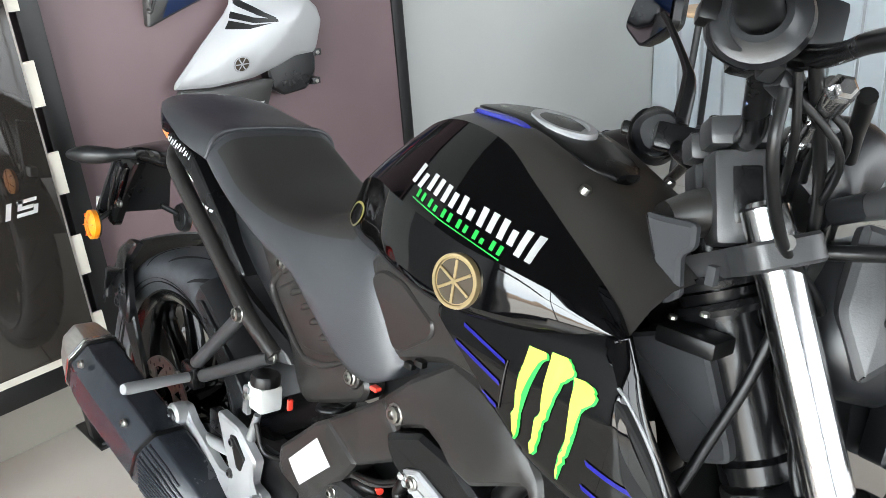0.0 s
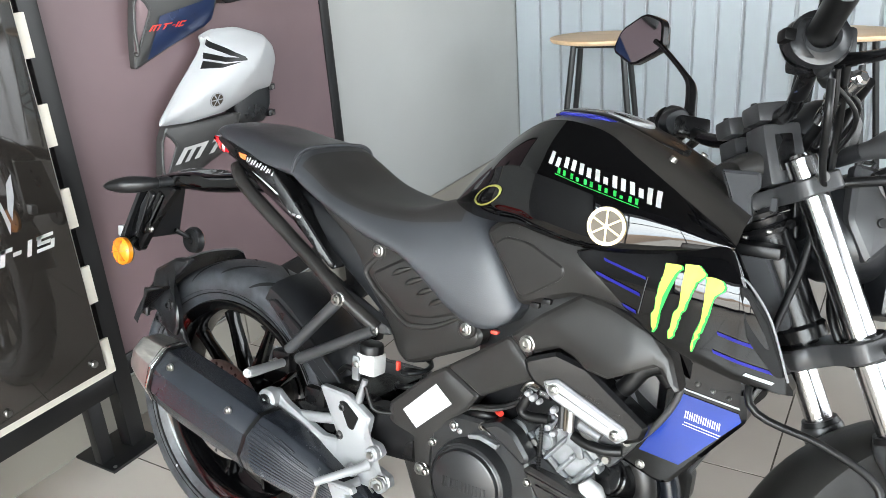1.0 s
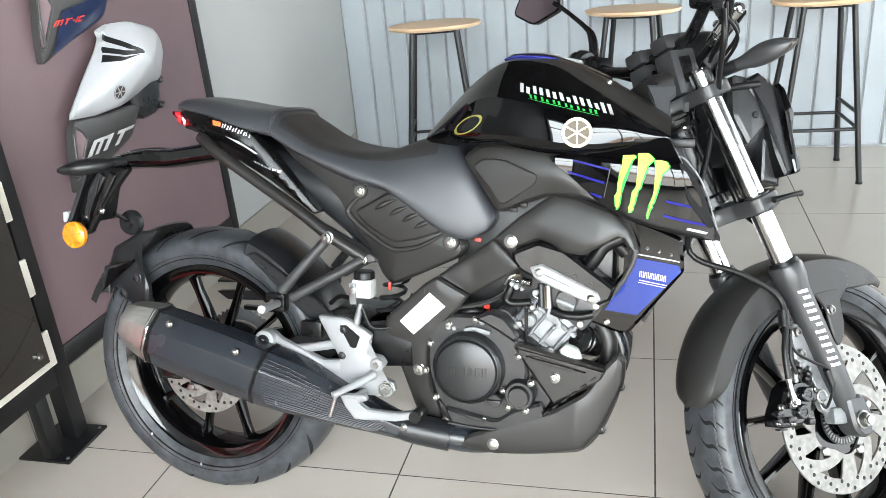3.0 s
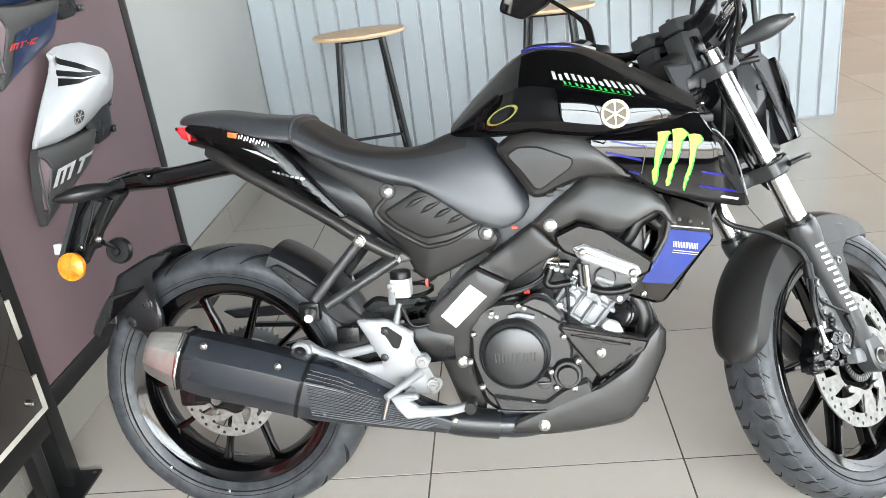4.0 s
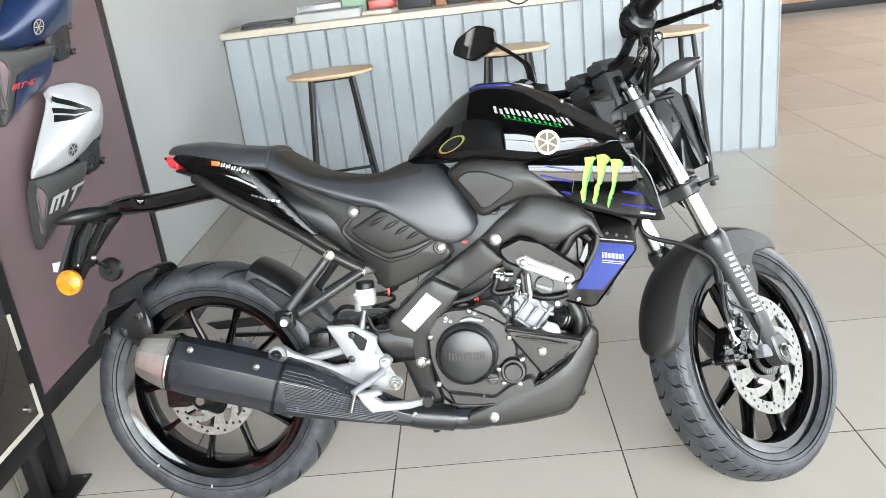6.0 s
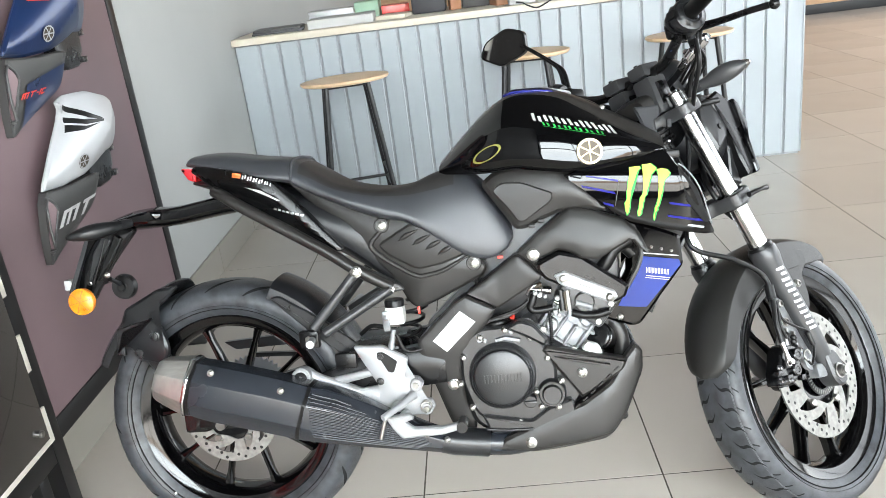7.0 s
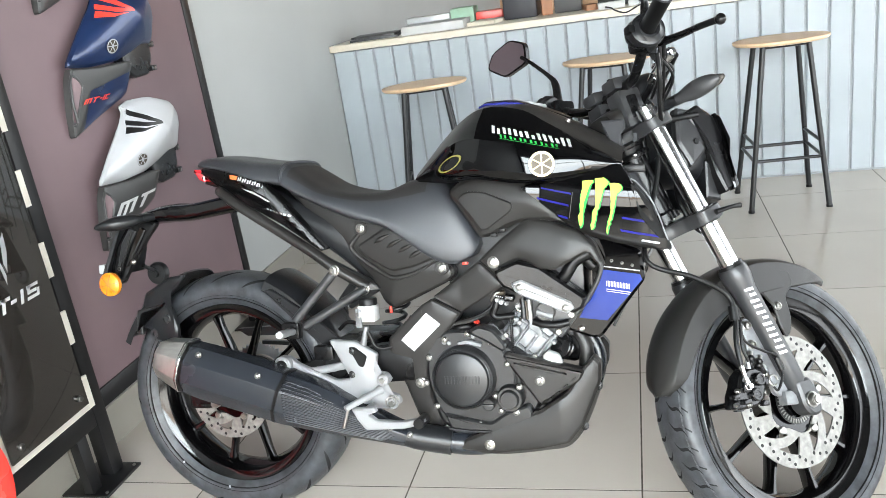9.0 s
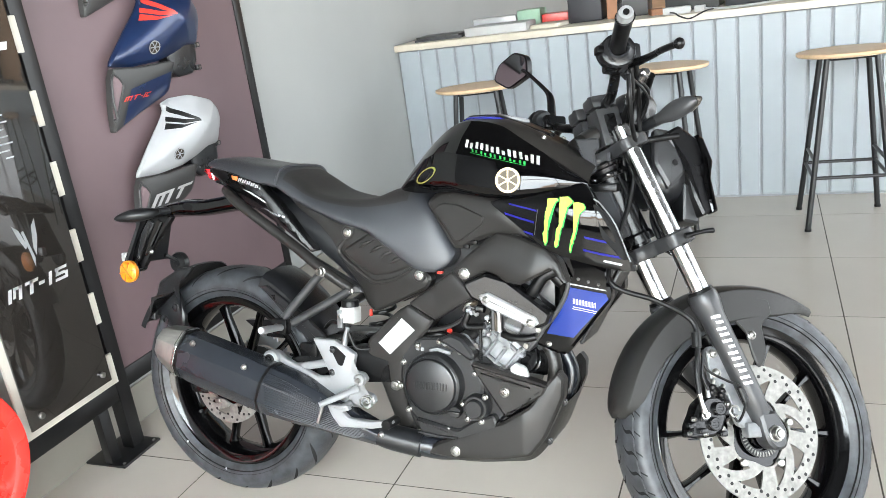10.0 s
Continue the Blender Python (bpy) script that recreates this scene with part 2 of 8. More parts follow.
def box(bm, lo, hi, bevel=0.0, m=None, seg=2):
    c = [(a + b) / 2 for a, b in zip(lo, hi)]
    s = [abs(b - a) for a, b in zip(lo, hi)]
    r = bmesh.ops.create_cube(bm, size=1.0, matrix=(m or Matrix()) @ Matrix.Translation(c) @ Matrix.Diagonal((*s, 1)))
    if bevel:
        vs = set(r["verts"])
        es = [e for e in bm.edges if e.verts[0] in vs and e.verts[1] in vs]
        bmesh.ops.bevel(bm, geom=es, offset=bevel, segments=seg, affect="EDGES", profile=0.6)
    return bm


def skin(bm, rings, closed=True, cap=True):
    """Skin rings of equal count."""
    vs = [[bm.verts.new(p) for p in ring] for ring in rings]
    n = len(vs[0])
    for a, b in zip(vs, vs[1:]):
        for i in range(n if closed else n - 1):
            j = (i + 1) % n
            bm.faces.new((a[i], a[j], b[j], b[i]))
    if cap and closed:
        bm.faces.new(vs[0])
        bm.faces.new(list(reversed(vs[-1])))
    return bm


def tube(bm, pts, r, n=10, smooth=6, cap=True):
    """A round tube along points; r is a radius, or one for each point."""
    n = max(n, 12)
    rs = list(r) if isinstance(r, (list, tuple)) else [r] * len(pts)
    line = [(*p, k) for p, k in zip(pts, rs)]
    line = smooth_line(line, smooth) if smooth and len(pts) > 2 else [np.array(p) for p in line]
    ps = [Vector(p[:3]) for p in line]
    rings, ref = [], None
    for i, p in enumerate(ps):
        d = (ps[min(i + 1, len(ps) - 1)] - ps[max(i - 1, 0)]).normalized()
        if ref is None:
            ref = Vector((0, 0, 1)) if abs(d.z) < 0.9 else Vector((1, 0, 0))
        u = (ref - d * ref.dot(d)).normalized()
        ref = u
        v = d.cross(u)
        rings.append([p + (u * math.cos(a) + v * math.sin(a)) * line[i][3] for a in [2 * math.pi * k / n for k in range(n)]])
    return skin(bm, rings, cap=cap)


def lathe(bm, profile, m=None, n=32, closed=False, arc=None):
    """Turn a profile of (radius, height) about the z axis of m."""
    m = m or Matrix()
    a0, a1 = arc or (0, 2 * math.pi)
    full = arc is None
    steps = n if full else n + 1
    rings = [[m @ Vector((r * math.cos(a0 + (a1 - a0) * k / n), r * math.sin(a0 + (a1 - a0) * k / n), h)) for r, h in profile] for k in range(steps)]
    vs = [[bm.verts.new(p) for p in ring] for ring in rings]
    for k in range(n):
        a, b = vs[k], vs[(k + 1) % steps]
        for i in range(len(profile) if closed else len(profile) - 1):
            j = (i + 1) % len(profile)
            bm.faces.new((a[i], b[i], b[j], a[j]))
    if not full and closed:
        bm.faces.new(vs[0])
        bm.faces.new(list(reversed(vs[-1])))
    return bm


def side(x, y, z):
    """A frame whose z axis points to the machine's near side."""
    return Matrix.Translation((x, y, z)) @ Matrix.Rotation(radians(90), 4, "X")


def disc(bm, m, r, h, bevel=0.002, n=24, inner=0.0):
    prof = [(inner, 0), (r, 0), (r, h - bevel), (r - bevel, h), (inner, h)] if inner else [(0.0001, 0), (r, 0), (r, h - bevel), (r - bevel, h), (0.0001, h)]
    return lathe(bm, prof, m, n, closed=bool(inner))


def panel(outline, y, thick=0.02, r=0.008, edge=0.005, s=-1, cuts=0, pillow=None):
    """A moulded cover in the xz plane. y is a number or a function of (x, z) for half the width; s is its side."""
    f = y if callable(y) else (lambda x, z: y)
    out = fillet(outline, r) if r else [Vector(p) for p in outline]
    inn = inset(out, edge)
    bm = bmesh.new()
    back = [bm.verts.new((p.x, s * (f(p.x, p.y) - thick), p.y)) for p in out]
    mid = [bm.verts.new((p.x, s * (f(p.x, p.y) - edge * 0.8), p.y)) for p in out]
    top = [bm.verts.new((p.x, s * f(p.x, p.y), p.y)) for p in inn]
    n = len(out)
    for a, b in ((back, mid), (mid, top)):
        for i in range(n):
            j = (i + 1) % n
            bm.faces.new((a[i], a[j], b[j], b[i]))
    bm.faces.new(list(reversed(back)))
    if not cuts:
        bm.faces.new(top)
        return bm
    cap = bmesh.new()
    cap.faces.new([cap.verts.new((p.x, 0, p.y)) for p in inn])
    bmesh.ops.triangulate(cap, faces=cap.faces[:])
    for _ in range(cuts):
        bmesh.ops.subdivide_edges(cap, edges=[e for e in cap.edges if e.calc_length() > 0.013], cuts=1)
        bmesh.ops.triangulate(cap, faces=[q for q in cap.faces if len(q.verts) > 3])
    lift = np.zeros(len(cap.verts))
    if pillow:
        a = np.array([tuple(p) for p in inn])
        d = np.roll(a, -1, 0) - a
        q = np.array([(v.co.x, v.co.z) for v in cap.verts])[:, None] - a
        t = np.clip((q * d).sum(2) / np.maximum((d * d).sum(1), 1e-12), 0, 1)
        gap = np.linalg.norm(q - t[..., None] * d, axis=2).min(1)
        lift = pillow[0] * (1 - np.exp(-gap / pillow[1]))
    new_verts = [bm.verts.new((v.co.x, s * (f(v.co.x, v.co.z) + k), v.co.z)) for v, k in zip(cap.verts, lift)]
    cap.verts.index_update()
    for q in cap.faces:
        bm.faces.new([new_verts[v.index] for v in q.verts])
    cap.free()
    return bm


def bolt(parent, x, y, z, r=0.008, h=0.006, material=None, s=-1, m=None):
    bm = bmesh.new()
    if s < 0 and parent.type == "MESH":
        hit = surface_of(parent)[0].ray_cast(Vector((x, -0.9, z)), Vector((0, 1, 0)))
        if hit[0] is not None and abs(hit[0].y - y) < 0.03:
            y = hit[0].y - 0.001
    base = side(x, y, z) if s < 0 else side(x, y, z) @ Matrix.Rotation(math.pi, 4, "X")
    lathe(bm, [(0.0001, -0.004), (r * 1.25, -0.004), (r * 1.25, 0.0), (r, 0.001), (r * 0.95, h), (r * 0.55, h + 0.001), (r * 0.5, h - 0.003), (0.0001, h - 0.003)], base, 10)
    return part("bolt", bm, material or STEEL, parent, m=m)


from mathutils.bvhtree import BVHTree


def surface_of(*obs):
    """Trees of meshes to lay decals upon."""
    trees = []
    for ob in obs:
        me = ob.data
        trees.append(BVHTree.FromPolygons([v.co.copy() for v in me.vertices], [tuple(p.vertices) for p in me.polygons]))
    return trees


def decal(name, polys, trees, material, parent, label="", lift=0.0012, s=-1, step=0.012, m=None):
    """Thin film cut to outlines in the xz plane and pressed on the near side of a body."""
    bm = bmesh.new()
    for poly in polys:
        vs = [bm.verts.new((p[0], s * 0.5, p[1])) for p in poly]
        bm.faces.new(vs)
    bmesh.ops.triangulate(bm, faces=bm.faces[:])
    for _ in range(5):
        es = [e for e in bm.edges if e.calc_length() > step]
        if not es:
            break
        bmesh.ops.subdivide_edges(bm, edges=es, cuts=1)
        bmesh.ops.triangulate(bm, faces=[q for q in bm.faces if len(q.verts) > 3])
    dead = []
    for v in bm.verts:
        best = None
        for tree in trees:
            hit, nrm, _, dist = tree.ray_cast(Vector((v.co.x, s * 0.9, v.co.z)), Vector((0, -s, 0)))
            if hit is not None and (best is None or dist < best[1]):
                best = (hit, dist)
        if best is None:
            dead.append(v)
        else:
            v.co.y = best[0].y + s * lift
    bmesh.ops.delete(bm, geom=dead, context="VERTS")
    return part(name, bm, material, parent, label, m=m)


def bar(x, z, w, h, slant=0.0, rise=0.0):
    """A leaning block, as outline."""
    return [(x, z), (x + w, z + rise), (x + w + slant, z + h + rise), (x + slant, z + h)]


def strokes(x, z, w, h, k, slant=0.0, rise=0.0, t=0.26):
    """Plain bars in place of one character: two leaning uprights, the second now and then shorter."""
    at = lambda u, v: (x + u * w + v * slant, z + u * rise + v * h)
    q = (1.0, 0.72, 1.0, 0.85, 0.6)[k % 5]
    return [[at(0.04, 0), at(0.04 + t, 0), at(0.04 + t, 1), at(0.04, 1)], [at(0.96 - t, 0), at(0.96, 0), at(0.96, q), at(0.96 - t, q)]]

# ---- the room ----


def room():
    def wall(name, lo, hi, material, label):
        bm = box(bmesh.new(), lo, hi)
        return tagged(part(name, bm, material), label, "wall", kind="structure")
    wall("wall_west", (-1.4, -1.0, 0), (-1.042, 9.2, 3.7), PAINT_WALL, "plain grey painted plaster wall behind the display stands")
    # unseen stretch of the wall, set dark to darken the tank's reflections
    wall("wall_west_dark", (-1.4, -4.5, 0), (-1.042, -1.0, 3.7), DIMWALL, "dark grey wall beside the shop window, out of view")
    wall("wall_north", (-1.042, 9.0, 0), (7.2, 9.2, 3.7), WARMWALL, "warm brown panelled wall at the far end")
    for lo, hi in (((-1.042, -4.5, 0), (-0.95, -4.3, 3.7)), ((4.95, -4.5, 0), (7.0, -4.3, 3.7)), ((-0.95, -4.5, 3.05), (4.95, -4.3, 3.7)), ((-0.95, -4.5, 0), (4.95, -4.3, 0.15))):
        wall("wall_south", lo, hi, DIMWALL, "dark grey wall round the shop window, out of view")
    for lo, hi in (((7.0, -4.5, 0), (7.2, -3.9, 3.7)), ((7.0, 8.3, 0), (7.2, 9.0, 3.7)), ((7.0, -3.9, 3.2), (7.2, 8.3, 3.7)), ((7.0, -3.9, 0), (7.2, 8.3, 0.2))):
        wall("wall_east", lo, hi, DIMWALL, "dark grey wall round the added side window, out of view")
    tagged(part("ceiling", box(bmesh.new(), (-1.4, -4.5, 3.7), (7.2, 9.2, 3.85)), CEIL), "plain dark ceiling, out of view", "ceiling", kind="structure")
    w1 = thing("window_1", pose(0, 0, 0), "wide shop window with dark slim frames", "window", kind="structure")
    for x in (-0.92, 0.55, 2.0, 3.45, 4.92):
        part("window_frame", box(bmesh.new(), (x - 0.025, -4.2, 0.15), (x + 0.025, -4.14, 3.05), 0.004), FRAMEALU, w1)
    for z in (0.18, 2.3, 3.02):
        part("transom", box(bmesh.new(), (-0.9, -4.2, z - 0.025), (4.9, -4.145, z + 0.025), 0.004), FRAMEALU, w1)
    # unseen window, added round the side lamp
    w2 = thing("window_2", pose(0, 0, 0), "added wide side window with dark slim frames, out of view", "window", kind="structure")
    for y in (-3.87, -2.2, -0.5, 1.2, 2.9, 4.6, 6.4, 8.27):
        part("window_frame", box(bmesh.new(), (6.83, y - 0.03, 0.2), (6.9, y + 0.03, 3.2), 0.004), FRAMEALU, w2)
    base = part("baseboard", box(bmesh.new(), (-1.03, 8.96, 0), (7.0, 9.0, 0.12), 0.004), BLACKFRAME)
    tagged(base, "dark baseboard along the far wall", "baseboard", kind="structure")
    skirt = thing("skirting", pose(0, 0, 0), "beige tile skirting along the foot of the grey wall", "skirting", kind="structure")
    for k in range(-6, 5):
        part("skirting_tile", box(bmesh.new(), (-1.0425, k * 0.6 + 0.002, 0.0), (-1.032, min(k * 0.6 + 0.598, 2.72), 0.13), 0.0015, seg=1), SKIRT, skirt)
    sky_card = part("backdrop", box(bmesh.new(), (-3.5, -6.05, -0.4), (7.5, -6.0, 5.0)), DAYVIEW)
    tagged(sky_card, "bright hazy daylight view beyond the shop window", "backdrop", kind="structure")


room()


# ---- the counter ----
def counter():
    c = thing("counter", pose(0.5, 3.0, 0), "long counter clad in pale grey-blue boards with a cream top", "counter")
    inv = c.matrix_world.inverted()

    def add(name, bm, material, label=""):
        bmesh.ops.transform(bm, matrix=inv, verts=bm.verts[:])
        return part(name, bm, material, c, label, sharp=25)
    body = bmesh.new()
    box(body, (-1.04, 2.745, 0.0), (1.99, 3.3, 0.935))
    add("body", body, JOINT)
    xs = [-1.04] + [-0.904 + 0.108 * k for k in range(27)] + [2.0]
    for a, b in zip(xs, xs[1:]):
        add("plank", box(bmesh.new(), (a + 0.0055, 2.735, 0.012), (b - 0.0055, 2.7445, 0.935), 0.004, seg=1), CORR)
    sidebm = bmesh.new()
    box(sidebm, (1.992, 2.73, 0.012), (2.0, 3.3, 0.935), 0.002)
    add("end_panel", sidebm, CORR)
    add("worktop", box(bmesh.new(), (-1.04, 2.69, 0.94), (2.03, 3.34, 0.976), 0.003), TOPM, "cream laminate worktop")


counter()


# ---- stools ----
def stool():
    s = thing("bar_stool", pose(0, 0, 0), "bar stool with oval light wooden seat on black metal legs", "stool", "bar stools at the counter")
    bm = lathe(bmesh.new(), [(0.0001, 0.765), (0.19, 0.765), (0.206, 0.769), (0.213, 0.777), (0.212, 0.785), (0.2, 0.788), (0.1, 0.786), (0.0001, 0.786)], Matrix.Translation((0, 0, -0.008)) @ Matrix.Diagonal((1, 0.7, 1, 1)), 44)
    part("seat", bm, WOOD, s)
    for k in range(4):
        a, b = radians(45 + 90 * k), radians(135 + 90 * k)
        part("top_rail", tube(bmesh.new(), [(0.138 * math.cos(a), 0.138 * math.sin(a), 0.755), (0.138 * math.cos(b), 0.138 * math.sin(b), 0.755)], 0.01, 8, 0), STOOLM, s)
    for k in range(4):
        a = radians(45 + 90 * k)
        u, v = math.cos(a), math.sin(a)
        leg = part("leg", tube(bmesh.new(), [(0.138 * u, 0.138 * v, 0.76), (0.245 * u, 0.245 * v, 0.006)], 0.0125, 10, 0), STOOLM, s)
        part("foot_cap", disc(bmesh.new(), Matrix.Translation((0.245 * u, 0.245 * v, 0.0)), 0.015, 0.012, 0.002, 12), HOSE, leg)
    for z, ra in ((0.24, 0.212), (0.31, 0.2)):
        for k in range(4):
            if (k + int(z * 100)) % 2 and z > 0.3:
                continue
            a, b = radians(45 + 90 * k), radians(135 + 90 * k)
            part("foot_rail", tube(bmesh.new(), [(ra * math.cos(a), ra * math.sin(a), z), (ra * math.cos(b), ra * math.sin(b), z)], 0.008, 8, 0), STOOLM, s)
    return s


first = stool()
first.matrix_world = pose(-0.38, 2.17, 0, 0, 0, 12)
copy_thing(first, pose(0.50, 2.33, 0, 0, 0, -8))
copy_thing(first, pose(1.29, 2.33, 0, 0, 0, 4))


# ---- display stand by the wall ----
def display_board():
    d = thing("display_board", pose(-0.98, 0.6, 0), "tall mauve display board in a black frame by the wall", "display board")
    inv = d.matrix_world.inverted()

    def add(name, bm, material, label=""):
        bmesh.ops.transform(bm, matrix=inv, verts=bm.verts[:])
        return part(name, bm, material, d, label)
    add("board", box(bmesh.new(), (-0.998, -0.15, 0.24), (-0.97, 1.10, 2.3), 0.002), MAUVE, "mauve laminated board")
    add("bottom_rail", box(bmesh.new(), (-1.0, -0.2, 0.18), (-0.965, 1.10, 0.24), 0.003), BLACKFRAME)
    add("upright", box(bmesh.new(), (-1.0, 1.10, 0.0), (-0.965, 1.145, 2.3), 0.003), BLACKFRAME)
    add("top_rail", box(bmesh.new(), (-1.0, -0.2, 2.3), (-0.965, 1.145, 2.35), 0.003), BLACKFRAME)
    add("upright", box(bmesh.new(), (-1.0, -0.15, 0.24), (-0.965, -0.1, 2.35), 0.003), BLACKFRAME)
    add("base_plate", box(bmesh.new(), (-1.03, 1.02, 0.0), (-0.88, 1.23, 0.008), 0.002), BLACKFRAME)


display_board()


def poster_stand():
    d = thing("poster_stand", pose(-0.95, -0.1, 0), "black acrylic poster on cream board in a black steel stand", "poster stand")
    inv = d.matrix_world.inverted()

    def add(name, bm, material, label="", parent=None):
        bmesh.ops.transform(bm, matrix=inv, verts=bm.verts[:])
        return part(name, bm, material, parent or d, label)
    add("post", box(bmesh.new(), (-0.965, 0.02, 0.008), (-0.92, 0.07, 2.2), 0.003), BLACKFRAME)
    add("cross_rail", box(bmesh.new(), (-0.96, -0.33, 0.18), (-0.922, 0.02, 0.238), 0.003), BLACKFRAME)
    add("brace", box(bmesh.new(), (-0.955, -0.07, 0.008), (-0.925, -0.03, 0.18), 0.003), BLACKFRAME)
    plate = add("base_plate", box(bmesh.new(), (-1.03, -0.075, 0.0), (-0.875, 0.09, 0.008), 0.002), BLACKFRAME, "black steel foot plate")
    for y in (-0.06, 0.075):
        add("plate_bolt", disc(bmesh.new(), Matrix.Translation((-0.888, y, 0.008)), 0.005, 0.003, 0.001, 10), STEEL, "", plate)
    back = bmesh.new()
    box(back, (-0.922, -0.325, 0.243), (-0.914, 0.004, 2.2), 0.001)
    add("backing_board", back, CREAM, "cream foam board edge")
    for k in range(10):
        z = 0.243 + k * 0.2
        add("tab", box(bmesh.new(), (-0.922, 0.004, z), (-0.914, 0.028, z + 0.098), 0.001), CREAM, "cream notched tab")
    ac = add("acrylic_sheet", box(bmesh.new(), (-0.911, -0.305, 0.266), (-0.905, -0.003, 2.2), 0.001), ACRYLIC, "glossy black acrylic poster sheet")
    for y, z in ((-0.033, 0.298), (-0.266, 0.296)):
        bm = lathe(bmesh.new(), [(0.0001, 0), (0.009, 0), (0.009, 0.006), (0.007, 0.008), (0.0001, 0.008)], Matrix.Translation((-0.905, y, z)) @ Matrix.Rotation(radians(90), 4, "Y"), 14)
        add("stand_off_screw", bm, STEEL, "", ac)

    def film(name, polys, material, label=""):
        bm = bmesh.new()
        for poly in polys:
            bm.faces.new([bm.verts.new((-0.9042, y, z)) for y, z in poly])
        add(name, bm, material, label, ac)
    # model mark as plain leaning strokes

    def lean(y, z, w, h, g=0.32):
        return [(y, z), (y + w, z), (y + w + g * h, z + h), (y + g * h, z + h)]
    zt, h = 0.622, 0.036
    marks = [lean(-0.258, zt, 0.011, h), lean(-0.24, zt + 0.008, 0.009, h - 0.008), lean(-0.224, zt, 0.011, h), lean(-0.238 + 0.011, zt + h - 0.008, 0.02, 0.008), lean(-0.187, zt, 0.012, h), lean(-0.195, zt + h - 0.009, 0.045, 0.009),
             lean(-0.152, zt + 0.013, 0.02, 0.009), lean(-0.121, zt, 0.011, h), lean(-0.097, zt, 0.035, 0.008), lean(-0.062, zt, 0.01, 0.02), lean(-0.092, zt + 0.014, 0.034, 0.008), lean(-0.09, zt + 0.02, 0.01, 0.016), lean(-0.09, zt + h - 0.008, 0.042, 0.008)]
    film("lettering", [[(y, z + 0.00012 * k) for y, z in q] for k, q in enumerate(marks)], WHITED, "white leaning strokes in place of lettering")
    film("emblem", [[(-0.182, 0.815), (-0.164, 0.797), (-0.15, 0.75), (-0.158, 0.742), (-0.172, 0.775)], [(-0.158, 0.79), (-0.15, 0.792), (-0.136, 0.71), (-0.143, 0.686), (-0.148, 0.73)], [(-0.106, 0.815), (-0.122, 0.797), (-0.134, 0.74), (-0.13, 0.715), (-0.112, 0.765)]], GREYD, "grey pointed emblem")
    film("small_print", [lean(-0.135 - 0.008 * ((k * 5) % 3), 0.985 + 0.0185 * k, 0.026 + 0.008 * ((k * 7) % 3), 0.004) for k in range(7)], GREYD, "short lines of small grey print")
    film("headline", [lean(-0.19, 1.257, 0.155, 0.02)], WHITED)


poster_stand()


